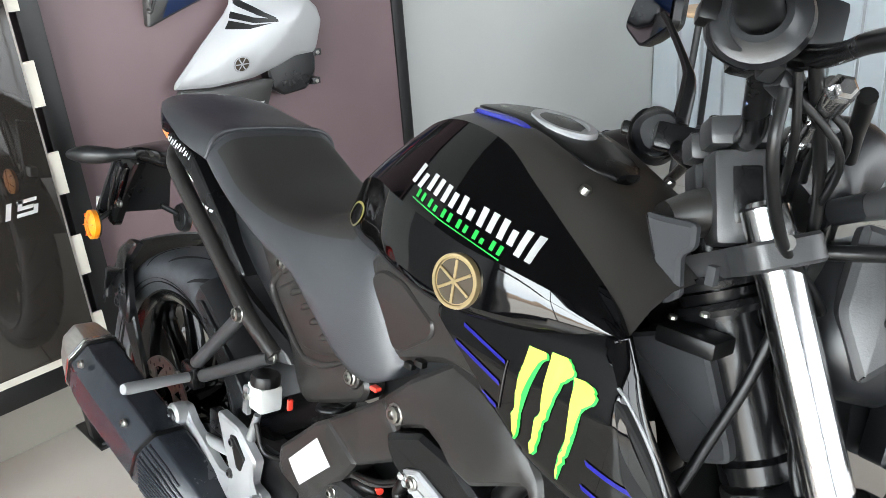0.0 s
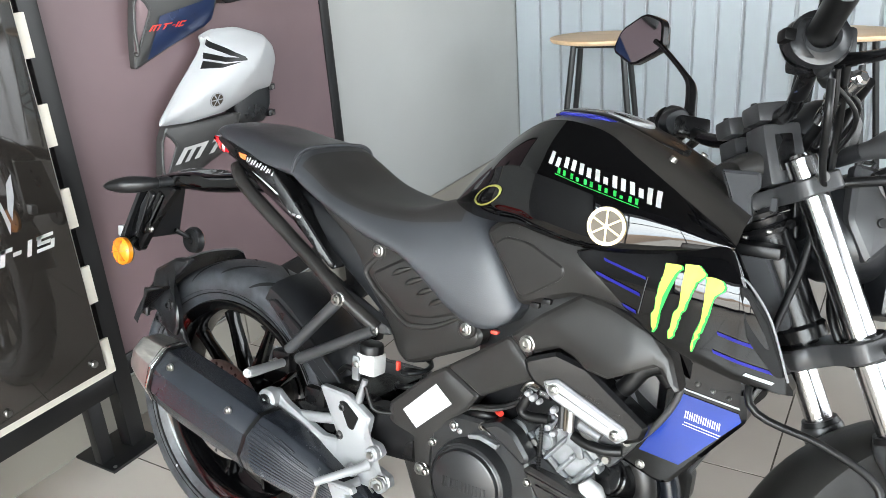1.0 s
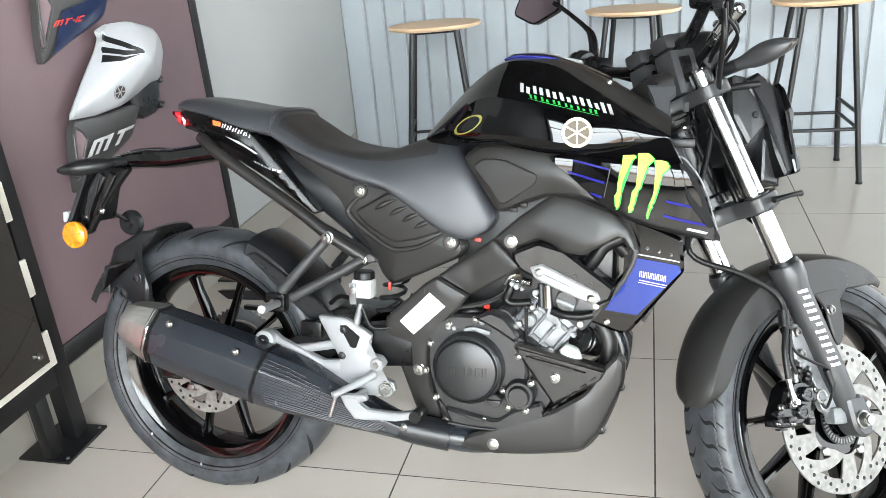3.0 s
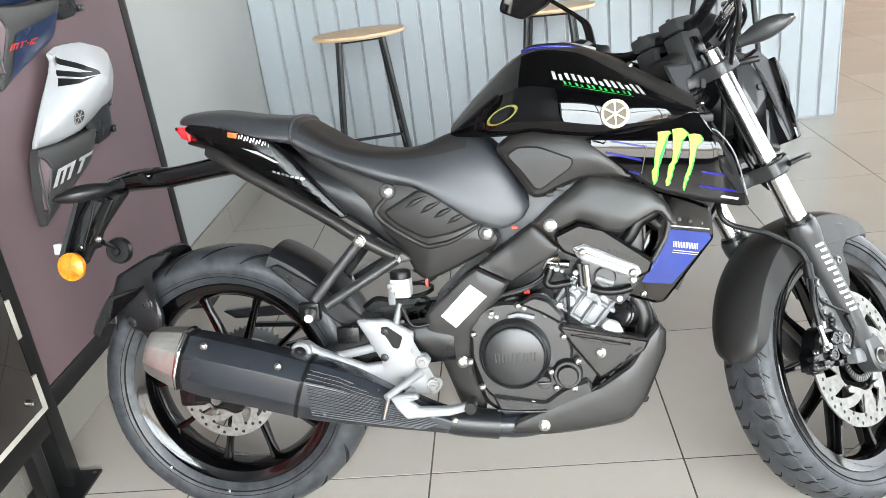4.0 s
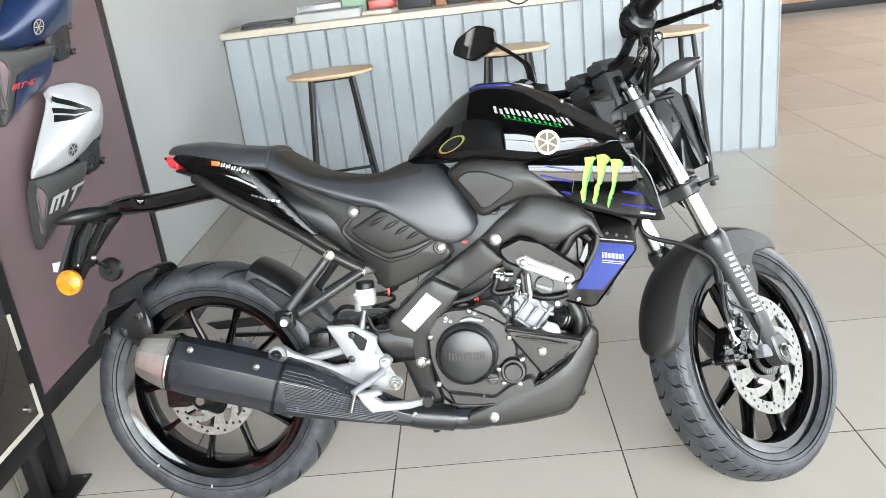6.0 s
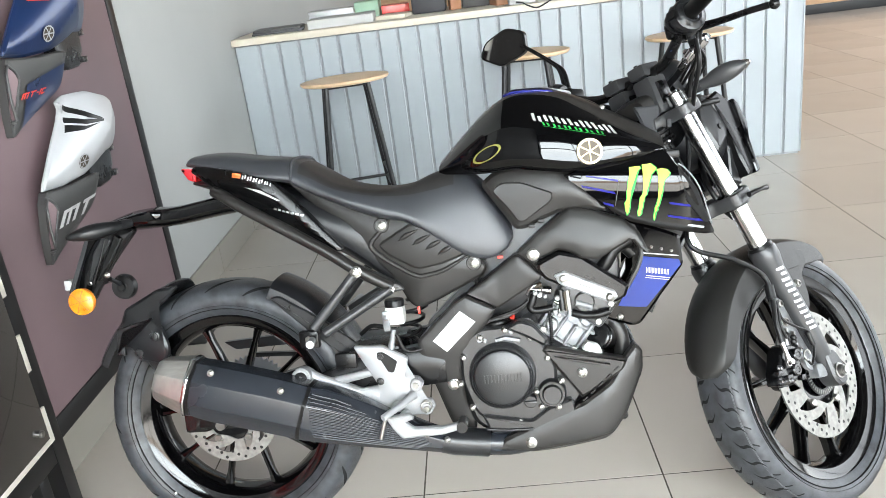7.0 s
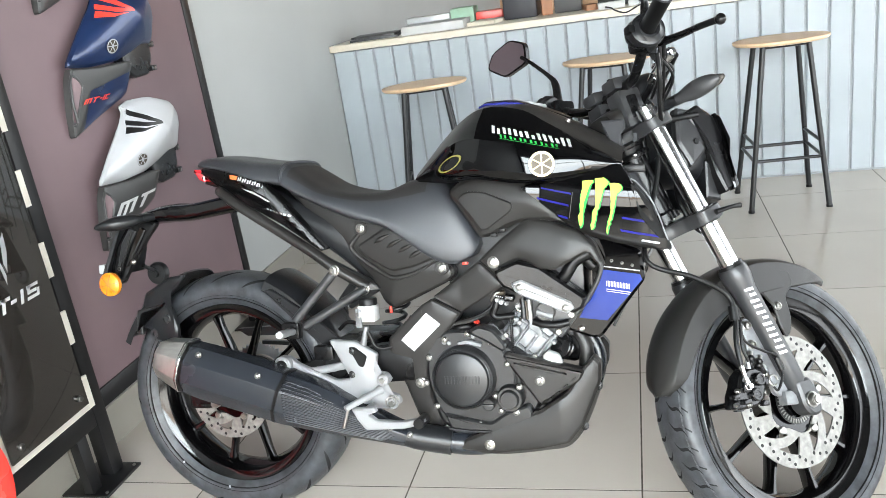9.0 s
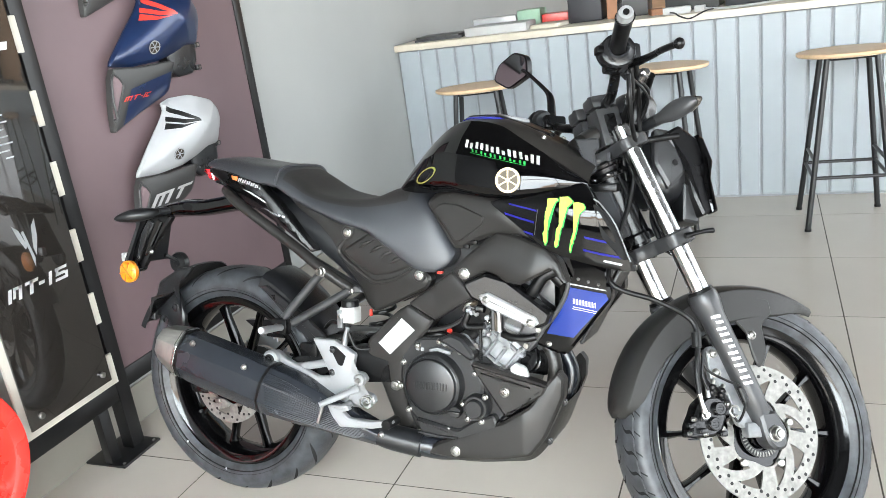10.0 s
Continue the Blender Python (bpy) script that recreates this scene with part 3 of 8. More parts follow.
def side_panel(colour, emblem, place, label, print_colour, band):
    """A motorcycle side panel set, hung nose down on the board: a ridged painted cover over a dark grey air duct."""
    p = thing("motorcycle_side_panel", place, label, "side panel", "side panels hung on the mauve board")

    def swell(y, z):
        """The cover rises from its slanting front edge to a ridge that grows away from the nose, then falls off behind."""
        d = max(0.0, (y + 0.188) * 0.656 - (z + 0.034) * 0.755)
        along = (y + 0.188) * 0.755 + (z + 0.034) * 0.656
        return 0.03 + (0.29 * min(max(along, 0.0), 0.29) - 0.018) * (1 - math.exp(-d / 0.035)) - 0.38 * max(0.0, d - 0.12)

    def duct_rise(y, z):
        """The duct is proud along its upper edge and meets the board along its lower edge."""
        top, low = -0.045 - 0.05 * (y + 0.17), -0.235 + 0.27 * (y + 0.215)
        f = min(1.0, max(0.0, (z - low) / max(0.02, top - low)))
        return (0.012 + 0.16 * min(0.25, max(0.0, y + 0.2))) * f ** 0.7 + 0.006

    def slab(outline, rise, thick, r=0.012, edge=0.012, pillow=(0.02, 0.04)):
        bm = panel(outline, rise, thick, r, edge, s=-1, cuts=4, pillow=pillow)
        bmesh.ops.transform(bm, matrix=Matrix.Rotation(radians(90), 4, "Z"), verts=bm.verts[:])
        return bm
    cover = [(-0.188, -0.04), (-0.184, -0.026), (-0.1, 0.049), (-0.018, 0.117), (0.007, 0.146), (-0.002, 0.166), (0.045, 0.178), (0.1, 0.178), (0.175, 0.148), (0.235, 0.104), (0.256, 0.066), (0.242, 0.0), (0.232, -0.016), (0.16, -0.012), (0.1, -0.032), (0.03, -0.048), (-0.09, -0.052)]
    duct = [(-0.168, -0.046), (-0.06, -0.056), (0.05, -0.054), (0.08, -0.06), (0.068, -0.15), (0.045, -0.168), (-0.09, -0.203), (-0.208, -0.24), (-0.212, -0.234), (-0.2, -0.15), (-0.184, -0.075)]
    rear = [(0.16, 0.06), (0.235, 0.075), (0.25, 0.03), (0.235, -0.07), (0.20, -0.112), (0.12, -0.115), (0.085, -0.09), (0.08, -0.03)]
    cv = part("cover", slab(cover, swell, 0.012, edge=0.008), colour, p)
    dt = part("duct", slab(duct, duct_rise, 0.025, 0.004, 0.005, (0.006, 0.02)), PANELGREY, p, "dark grey plastic air duct")
    part("rear_bracket", slab(rear, lambda y, z: 0.03, 0.04, 0.008, 0.006, (0.006, 0.02)), PLASTIC, p)
    for y, z in ((0.237, -0.02), (0.222, -0.096)):
        lug = part("lug", box(bmesh.new(), (0.0, y - 0.008, z - 0.009), (0.036, y + 0.02, z + 0.009), 0.003), PLASTIC, p)
        part("lug_screw", disc(bmesh.new(), Matrix.Translation((0.036, y + 0.006, z)) @ Matrix.Rotation(radians(90), 4, "Y"), 0.006, 0.003, 0.001, 12), STEEL, lug)

    def film(name, polys, base, material, parent, lift=0.0038):
        bm = bmesh.new()
        tree = BVHTree.FromPolygons([v.co.copy() for v in base.data.vertices], [tuple(q.vertices) for q in base.data.polygons])
        for poly in polys:
            bm.faces.new([bm.verts.new((0.5, q[0], q[1])) for q in poly])
        bmesh.ops.triangulate(bm, faces=bm.faces[:])
        for _ in range(3):
            bmesh.ops.subdivide_edges(bm, edges=[e for e in bm.edges if e.calc_length() > 0.012], cuts=1)
            bmesh.ops.triangulate(bm, faces=bm.faces[:])
        for v in bm.verts:
            hit = tree.ray_cast(Vector((0.6, v.co.y, v.co.z)), Vector((-1, 0, 0)))
            v.co.x = (hit[0].x if hit[0] else 0.02) + lift
        return part(name, bm, material, parent)
    mouth = fillet([(-0.176, -0.062), (-0.16, -0.079), (-0.15, -0.102), (-0.168, -0.137), (-0.203, -0.207), (-0.207, -0.2), (-0.204, -0.14), (-0.191, -0.08)], 0.006)
    film("duct_mouth", [[tuple(q) for q in mouth]], dt, MAUVE, dt, 0.002)
    rim = bmesh.new()
    tree = surface_of(dt)[0]
    loop = []
    for q in [*mouth, mouth[0], mouth[1]]:
        hit = tree.ray_cast(Vector((0.6, q.x, q.y)), Vector((-1, 0, 0)))
        loop.append(((hit[0].x if hit[0] else 0.02) + 0.002, q.x, q.y))
    part("mouth_rim", tube(rim, loop, 0.004, 8, 0), PANELGREY, dt, "raised grey lip of the duct")
    film("emblem", [[(0.003, 0.143), (0.014, 0.157), (0.032, 0.137), (0.055, 0.115), (0.08, 0.099), (0.074, 0.094), (0.04, 0.109), (0.02, 0.125)],
                    [(-0.006, 0.124), (0.03, 0.106), (0.082, 0.096), (0.082, 0.089), (0.025, 0.093), (-0.016, 0.109)],
                    [(-0.036, 0.085), (-0.019, 0.104), (0.022, 0.089), (0.068, 0.088), (0.012, 0.08)]], cv, emblem, cv)
    by, bz = -0.018, -0.003
    ring = [(0.021 * math.cos(a) + by, 0.021 * math.sin(a) + bz) for a in [2 * math.pi * k / 20 for k in range(20)]]
    part_way = lambda q, f: (by + (q[0] - by) * f, bz + (q[1] - bz) * f)
    film("badge", [ring], cv, BADGEDARK, cv)
    film("badge_ring", [[ring[k], ring[(k + 1) % 20], part_way(ring[(k + 1) % 20], 0.84), part_way(ring[k], 0.84)] for k in range(20)], cv, GREYD, cv, 0.005)
    for a in range(3):
        c, q = math.cos(a * math.pi / 3), math.sin(a * math.pi / 3)
        film("badge_spoke", [[(by + 0.017 * c - 0.0015 * q, bz + 0.017 * q + 0.0015 * c), (by + 0.017 * c + 0.0015 * q, bz + 0.017 * q - 0.0015 * c), (by - 0.017 * c + 0.0015 * q, bz - 0.017 * q - 0.0015 * c), (by - 0.017 * c - 0.0015 * q, bz - 0.017 * q + 0.0015 * c)]], cv, GREYD, cv, 0.005)
    # leaning strokes in place of the model mark
    if band:
        film("band", [[(-0.125, -0.118), (0.055, -0.088), (0.058, -0.15), (0.04, -0.162), (-0.09, -0.197), (-0.175, -0.222)]], dt, band, dt)
        y0, wide, tall, lean = -0.165, 0.46, 0.014, 0.014
    else:
        y0, wide, tall, lean = -0.166, 1.3, 0.04, 0.036
    spell = [(0.0, 0.014, 0, 1), (0.024, 0.012, 0, 1), (0.05, 0.014, 0, 1), (0.092, 0.015, 0, 1), (0.0, 0.064, 0.78, 1), (0.078, 0.058, 0.78, 1)]
    if band:
        spell += [(0.148, 0.02, 0.4, 0.62), (0.178, 0.014, 0, 1), (0.2, 0.012, 0, 1), (0.2, 0.04, 0.74, 1), (0.2, 0.04, 0, 0.26)]
    marks = [[(y0 + u * wide + v * lean, -0.152 + v * tall) for u, v in ((a, lo), (a + w, lo), (a + w, hi), (a, hi))] for a, w, lo, hi in spell]
    film("lettering", marks, dt, print_colour, dt, 0.0048)


side_panel(PANELWHITE, BLACKFRAME, pose(-0.955, 0.525, 0.85), "white and dark grey motorcycle side panel with black emblem", WHITED, None)
side_panel(PANELBLUE, REDD, pose(-0.955, 0.525, 1.203), "metallic blue motorcycle side panel with red emblem", REDD, PANELBLUE)
side_panel(PANELGREY, GREYD, pose(-0.955, 0.525, 1.556), "dark grey motorcycle side panel with grey emblem", GREYD, None)


def wheel_on_stand():
    w = thing("red_wheel", pose(-0.902, -0.605, 0.31, 0, 0, 90) @ pose(0, 0, 0, 90, 0, 0), "bare red painted alloy wheel on show by the poster stand", "wheel")
    bm = lathe(bmesh.new(), [(0.2, -0.05), (0.222, -0.058), (0.236, -0.058), (0.24, -0.05), (0.225, -0.03), (0.205, -0.012), (0.205, 0.012), (0.225, 0.03), (0.24, 0.05), (0.236, 0.058), (0.222, 0.058), (0.2, 0.05), (0.192, 0.02), (0.192, -0.02)], None, 64, closed=True)
    part("rim", bm, REDRIM, w)
    hub = lathe(bmesh.new(), [(0.02, -0.05), (0.045, -0.05), (0.05, 0), (0.045, 0.05), (0.02, 0.05)], None, 24, closed=True)
    part("hub", hub, REDRIM, w)
    for k in range(10):
        a = 2 * math.pi * k / 10
        part("spoke", tube(bmesh.new(), [(0.04 * math.cos(a), 0.04 * math.sin(a), 0), (0.198 * math.cos(a), 0.198 * math.sin(a), 0)], [0.014, 0.009], 8, 0), REDRIM, w)
    base = lathe(bmesh.new(), [(0.0001, -0.0), (0.1, 0), (0.1, 0.012), (0.02, 0.02), (0.018, 0.05)], pose(0, 0, 0), 20)
    bmesh.ops.transform(base, matrix=w.matrix_world.inverted() @ pose(-0.902, -0.605, 0.0), verts=base.verts[:])
    part("stand_foot", base, BLACKFRAME, w)
    part("stand_arm", tube(bmesh.new(), [(0, -0.30, 0.0), (0, -0.30, -0.08), (0, -0.02, -0.08), (0, 0, -0.04)], 0.012, 8, 4), BLACKFRAME, w)


wheel_on_stand()


# ---- things on the counter ----
def counter_things():
    z = 0.976

    def loose(name, lo, hi, material, label, category, turn=0, bevel=0.004):
        c = [(a + b) / 2 for a, b in zip(lo, hi)]
        bm = box(bmesh.new(), [a - b for a, b in zip(lo, (c[0], c[1], lo[2]))], [a - b for a, b in zip(hi, (c[0], c[1], lo[2]))], bevel)
        return tagged(part(name, bm, material, m=pose(c[0], c[1], lo[2], 0, 0, turn)), label, category)
    loose("magazine", (-0.96, 2.80, z), (-0.68, 3.02, z + 0.012), DARKTHING, "dark magazine lying flat on the counter", "magazine", 8, 0.002)
    loose("magazine", (-0.95, 2.82, z + 0.0125), (-0.69, 3.03, z + 0.024), PANELGREY, "grey magazine on top of another", "magazine", 3, 0.002)
    loose("ream_of_paper", (-0.64, 2.80, z), (-0.28, 3.05, z + 0.045), STICKER, "ream of white paper on the counter", "paper", 2, 0.002)
    loose("carton", (-0.68, 3.09, z), (-0.42, 3.26, z + 0.075), PANELWHITE, "small white carton on the counter", "box", 4)
    loose("folder", (-0.41, 3.12, z), (-0.27, 3.28, z + 0.095), GREENBOX, "pale green card folder standing on the counter", "folder", 0, 0.002)
    loose("notebook", (-0.26, 3.08, z), (-0.10, 3.26, z + 0.06), REDD, "pile of red notebooks on the counter", "notebook", 6, 0.003)
    loose("envelope", (-0.25, 2.84, z), (-0.08, 3.04, z + 0.02), TOPM, "flat beige envelope on the counter", "envelope", -12, 0.002)
    loose("printer", (-0.07, 2.95, z), (0.12, 3.28, z + 0.2), DARKTHING, "dark office machine on the counter", "printer", 0, 0.012)
    loose("box", (0.14, 2.96, z), (0.2, 3.04, z + 0.11), BROWN, "small brown box beside the machine", "box", 10)
    loose("file_box", (0.21, 2.98, z), (0.36, 3.26, z + 0.18), PANELGREY, "grey file box on the counter", "box", 2, 0.006)
    loose("receipt_printer", (0.46, 3.0, z), (0.74, 3.28, z + 0.16), PANELGREY, "dark grey till printer on the counter", "printer", -4, 0.012)
    loose("till_drawer", (0.76, 2.98, z), (1.12, 3.28, z + 0.13), DARKTHING, "dark till drawer on the counter", "till", 0, 0.008)
    loose("keyboard", (1.5, 2.9, z), (1.95, 3.1, z + 0.03), PANELGREY, "grey keyboard on the counter", "keyboard", -4)
    loose("receipt_book", (0.38, 2.86, z), (0.45, 3.0, z + 0.03), BROWN, "thin brown receipt book on the counter", "book", 14, 0.002)
    loose("socket_block", (0.46, 2.78, z), (0.60, 2.84, z + 0.035), STICKER, "white multi-way socket block", "socket", 6)
    loose("socket_plug", (0.62, 2.79, z), (0.67, 2.83, z + 0.03), STICKER, "white plug beside the socket block", "plug", -8)
    c = thing("cable", pose(0.73, 2.79, z), "white cable trailing along the counter", "cable")
    part("cord", tube(bmesh.new(), [(-0.06, 0.02, 0.012), (0.03, 0.0, 0.006), (0.12, -0.02, 0.006), (0.22, 0.06, 0.006), (0.36, 0.14, 0.006)], 0.005, 8), STICKER, c)
    c = thing("cable", pose(0.55, 2.75, z), "thin black cable drooping over the counter edge", "cable")
    part("cord", tube(bmesh.new(), [(-0.05, 0.03, 0.012), (-0.02, -0.03, 0.008), (0.0, -0.064, -0.004), (0.05, -0.066, -0.022), (0.1, -0.064, -0.004), (0.13, -0.03, 0.006), (0.16, 0.05, 0.006)], 0.004, 8), HOSE, c)


counter_things()

# ---- the motorcycle ----
bike = thing("motorcycle", BIKE, "black motorcycle with lime and blue decals on its side stand", "motorcycle")


def both(fn):
    for s in (-1, 1):
        fn(s)


# wheels
def wheel(name, centre, rim_r, tyre_r, tyre_w, rim_w, m, grooves, groove_w, slots=False):
    """Ten-spoke alloy wheel with tyre; its axle lies along the machine's width."""
    c = side(*centre)
    root = part(name, lathe(bmesh.new(), [(rim_r - 0.03, -rim_w * 0.3), (rim_r - 0.022, -rim_w * 0.42), (rim_r - 0.004, -rim_w * 0.47), (rim_r, -rim_w * 0.5), (rim_r + 0.003, -rim_w * 0.47), (rim_r - 0.002, -rim_w * 0.4), (rim_r - 0.012, -rim_w * 0.3), (rim_r - 0.02, 0),
                                          (rim_r - 0.012, rim_w * 0.3), (rim_r - 0.002, rim_w * 0.4), (rim_r + 0.003, rim_w * 0.47), (rim_r, rim_w * 0.5), (rim_r - 0.004, rim_w * 0.47), (rim_r - 0.022, rim_w * 0.42), (rim_r - 0.03, rim_w * 0.3), (rim_r - 0.036, 0)], c, 72, closed=True), RIMM, bike, "gloss black alloy rim", m=m)
    part("hub", lathe(bmesh.new(), [(0.012, -0.06), (0.03, -0.06), (0.034, -0.04), (0.045, -0.03), (0.045, 0.03), (0.034, 0.04), (0.03, 0.06), (0.012, 0.06)], c, 28, closed=True), GLOSS, root)
    for k in range(5):
        for off in (-0.19, 0.19):
            a0 = 2 * math.pi * (k + 0.25) / 5
            a, b = a0 + off * 0.55, a0 + off * 1.75
            p, q = (0.036 * math.cos(a), 0.036 * math.sin(a)), ((rim_r - 0.028) * math.cos(b), (rim_r - 0.028) * math.sin(b))
            bm = bmesh.new()
            d = Vector((q[0] - p[0], q[1] - p[1])).normalized()
            nrm = Vector((-d.y, d.x))
            rings = []
            for f, w, h in ((0, 0.011, 0.03), (0.15, 0.0085, 0.024), (0.8, 0.006, 0.018), (1, 0.010, 0.02)):
                o = Vector(p).lerp(Vector(q), f)
                pts = [(o + nrm * w * i, h * j) for i, j in ((-1, -0.5), (-1, 0.5), (-0.45, 0.9), (0.45, 0.9), (1, 0.5), (1, -0.5), (0.45, -0.9), (-0.45, -0.9))]
                rings.append([c @ Vector((e.x, e.y, hh)) for e, hh in pts])
            part("spoke", skin(bm, rings), RIMM, root)
    tw = tyre_w / 2
    prof = [(rim_r - 0.004, -rim_w * 0.46), (rim_r + 0.008, -rim_w * 0.52), (rim_r + 0.012, -rim_w * 0.55)]
    for a in range(0, 181, 12):
        t = radians(a - 90)
        prof.append((rim_r + 0.03 + (tyre_r - rim_r - 0.03) * max(0.0, math.cos(t)) ** 0.72, tw * math.copysign(abs(math.sin(t)) ** 0.9, t)))
    prof += [(rim_r + 0.012, rim_w * 0.55), (rim_r + 0.008, rim_w * 0.52), (rim_r - 0.004, rim_w * 0.46), (rim_r - 0.012, 0)]
    tyre = part("tyre", lathe(bmesh.new(), prof, c, 96, closed=True), RUBBER, root, "black road tyre", sharp=60)

    # sidewall grooves as thin dark rings, their shade put into the colour
    for sg in (-1, 1):
        for rr, yy in ((rim_r + 0.018, 0.60), (rim_r + 0.026, 0.63)):
            part("sidewall_ring", lathe(bmesh.new(), [(rr - 0.0012, sg * tw * 0.9), (rr, sg * (tw * 0.995 if rr > rim_r + 0.02 else tw * 0.965)), (rr + 0.0012, sg * tw * 0.9)], c, 72), GROOVE, tyre)

    def on_tyre(ang, u, lift=0.0):
        """A point on the tread at an angle and at u in -1..1 across it."""
        t = u * math.pi / 2
        r = rim_r + 0.03 + (tyre_r - rim_r - 0.03) * max(0.0, math.cos(t)) ** 0.72
        return c @ Vector(((r + lift) * math.cos(ang), (r + lift) * math.sin(ang), tw * math.copysign(abs(math.sin(t)) ** 0.9, t) * (1 + lift * 2)))
    # grooves are flat strips on the tread; their shade is in the dark colour
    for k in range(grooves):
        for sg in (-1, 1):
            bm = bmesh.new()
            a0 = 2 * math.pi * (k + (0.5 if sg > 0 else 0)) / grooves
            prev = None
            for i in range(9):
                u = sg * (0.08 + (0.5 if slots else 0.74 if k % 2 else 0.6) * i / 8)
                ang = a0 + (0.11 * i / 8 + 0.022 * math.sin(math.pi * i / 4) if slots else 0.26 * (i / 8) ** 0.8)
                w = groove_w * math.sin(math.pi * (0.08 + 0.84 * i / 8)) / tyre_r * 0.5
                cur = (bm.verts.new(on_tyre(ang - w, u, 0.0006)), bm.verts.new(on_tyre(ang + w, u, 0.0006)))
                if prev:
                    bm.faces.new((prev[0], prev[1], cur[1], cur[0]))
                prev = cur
            part("tread_groove_strip", bm, GROOVE, tyre)
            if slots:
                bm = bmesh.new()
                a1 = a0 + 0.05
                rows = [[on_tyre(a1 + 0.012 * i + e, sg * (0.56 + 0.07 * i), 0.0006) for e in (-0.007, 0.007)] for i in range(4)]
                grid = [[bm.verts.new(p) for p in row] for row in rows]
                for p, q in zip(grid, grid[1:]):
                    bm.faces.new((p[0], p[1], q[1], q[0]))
                part("tread_slot_strip", bm, GROOVE, tyre)
    if slots:
        for u in (-0.53, -0.5, 0.53, 0.5):
            bm = bmesh.new()
            rows = [[bm.verts.new(on_tyre(2 * math.pi * k / 96, u + e, 0.0004)) for e in (-0.006, 0.006)] for k in range(96)]
            for k in range(96):
                p, q = rows[k], rows[(k + 1) % 96]
                bm.faces.new((p[0], p[1], q[1], q[0]))
            part("mould_line", bm, TYRELINE, tyre)
    return root


rear = wheel("rear_wheel", (0, 0, 0.314), 0.2345, 0.314, 0.14, 0.11, None, 20, 0.015)
front = wheel("front_wheel", (WB, 0, 0.293), 0.229, 0.293, 0.11, 0.084, STEER, 44, 0.0075, True)


def tyre_mark(parent, centre, r, ang, y, material, w, h):
    """A small printed mark on a sidewall."""
    m = side(centre[0], -y, centre[2]) @ Matrix.Rotation(radians(ang), 4, "Z") @ Matrix.Translation((r, 0, 0))
    bm = bmesh.new()
    bm.faces.new([bm.verts.new(m @ Vector((w * math.cos(t), h * math.sin(t), 0))) for t in [2 * math.pi * k / 14 for k in range(14)]])
    part("tyre_mark", bm, material, parent)


def brake_disc(parent, centre, r, r_in, name, holes=36):
    """Drilled disc with ten slanting windows, cut from one plate."""
    c = side(*centre)
    rows, bays, cols = 16, 10, (4, 6, 4)
    n = bays * sum(cols)
    bm = bmesh.new()
    layers = []
    for h in (-0.002, 0.002):
        grid = []
        for i in range(rows + 1):
            f = i / rows
            g = min(1.0, max(0.0, (f - 0.125) / 0.5))
            line = []
            for bay in range(bays):
                half = 0.36 * (g if bay % 2 else 1 - g) + 0.03
                cuts = (0.0, 0.5 - half, 0.5 + half, 1.0)
                for j in range(3):
                    for q in range(cols[j]):
                        u = bay + cuts[j] + (cuts[j + 1] - cuts[j]) * q / cols[j] - 0.5 * g
                        ang = 2 * math.pi * u / bays
                        rad = r_in + (r - r_in) * f + (0.005 * math.cos(5 * ang) if i == 0 else 0)
                        line.append(bm.verts.new(c @ Vector((rad * math.cos(ang), rad * math.sin(ang), h))))
            grid.append(line)
        layers.append(grid)
    lo, hi = layers

    def solid(i, k):
        if i < 0 or i >= rows:
            return False
        col = k % sum(cols)
        return not (cols[0] <= col < cols[0] + cols[1] and 2 <= i < 10)

    for i in range(rows):
        for k in range(n):
            if not solid(i, k):
                continue
            k1 = (k + 1) % n
            bm.faces.new((hi[i][k], hi[i][k1], hi[i + 1][k1], hi[i + 1][k]))
            bm.faces.new((lo[i][k], lo[i + 1][k], lo[i + 1][k1], lo[i][k1]))
            for (di, dk, p, q) in ((-1, 0, (i, k), (i, k1)), (1, 0, (i + 1, k), (i + 1, k1)), (0, -1, (i, k), (i + 1, k)), (0, 1, (i, k1), (i + 1, k1))):
                if not solid(i + di, (k + dk) % n):
                    bm.faces.new((hi[p[0]][p[1]], hi[q[0]][q[1]], lo[q[0]][q[1]], lo[p[0]][p[1]]))
    bmesh.ops.delete(bm, geom=[v for v in bm.verts if not v.link_faces], context="VERTS")
    bmesh.ops.recalc_face_normals(bm, faces=bm.faces[:])
    d = part(name, bm, DISCM, parent, "ground steel brake disc with drilled holes")
    bm = bmesh.new()
    for k in range(holes):
        for row, rr in ((0, r - 0.008), (1, r - 0.016), (2, r - 0.024)):
            if (k + row) % 2:
                continue
            a = 2 * math.pi * (k + 0.3 * row) / holes
            lathe(bm, [(0.0001, 0), (0.0039, 0)], c @ Matrix.Translation((rr * math.cos(a), rr * math.sin(a), 0.0026)), 8)
    part("drilling", bm, HOSE, d)
    for k in range(5):
        a = 2 * math.pi * k / 5 + 0.3
        part("disc_bolt", disc(bmesh.new(), c @ Matrix.Translation(((r_in + 0.008) * math.cos(a), (r_in + 0.008) * math.sin(a), 0.002)), 0.0085, 0.007, n=12), STEEL, d)
    part("carrier", disc(bmesh.new(), c @ Matrix.Translation((0, 0, -0.006)), r_in + 0.006, 0.004, n=40, inner=0.02), GLOSS, d)
    return d


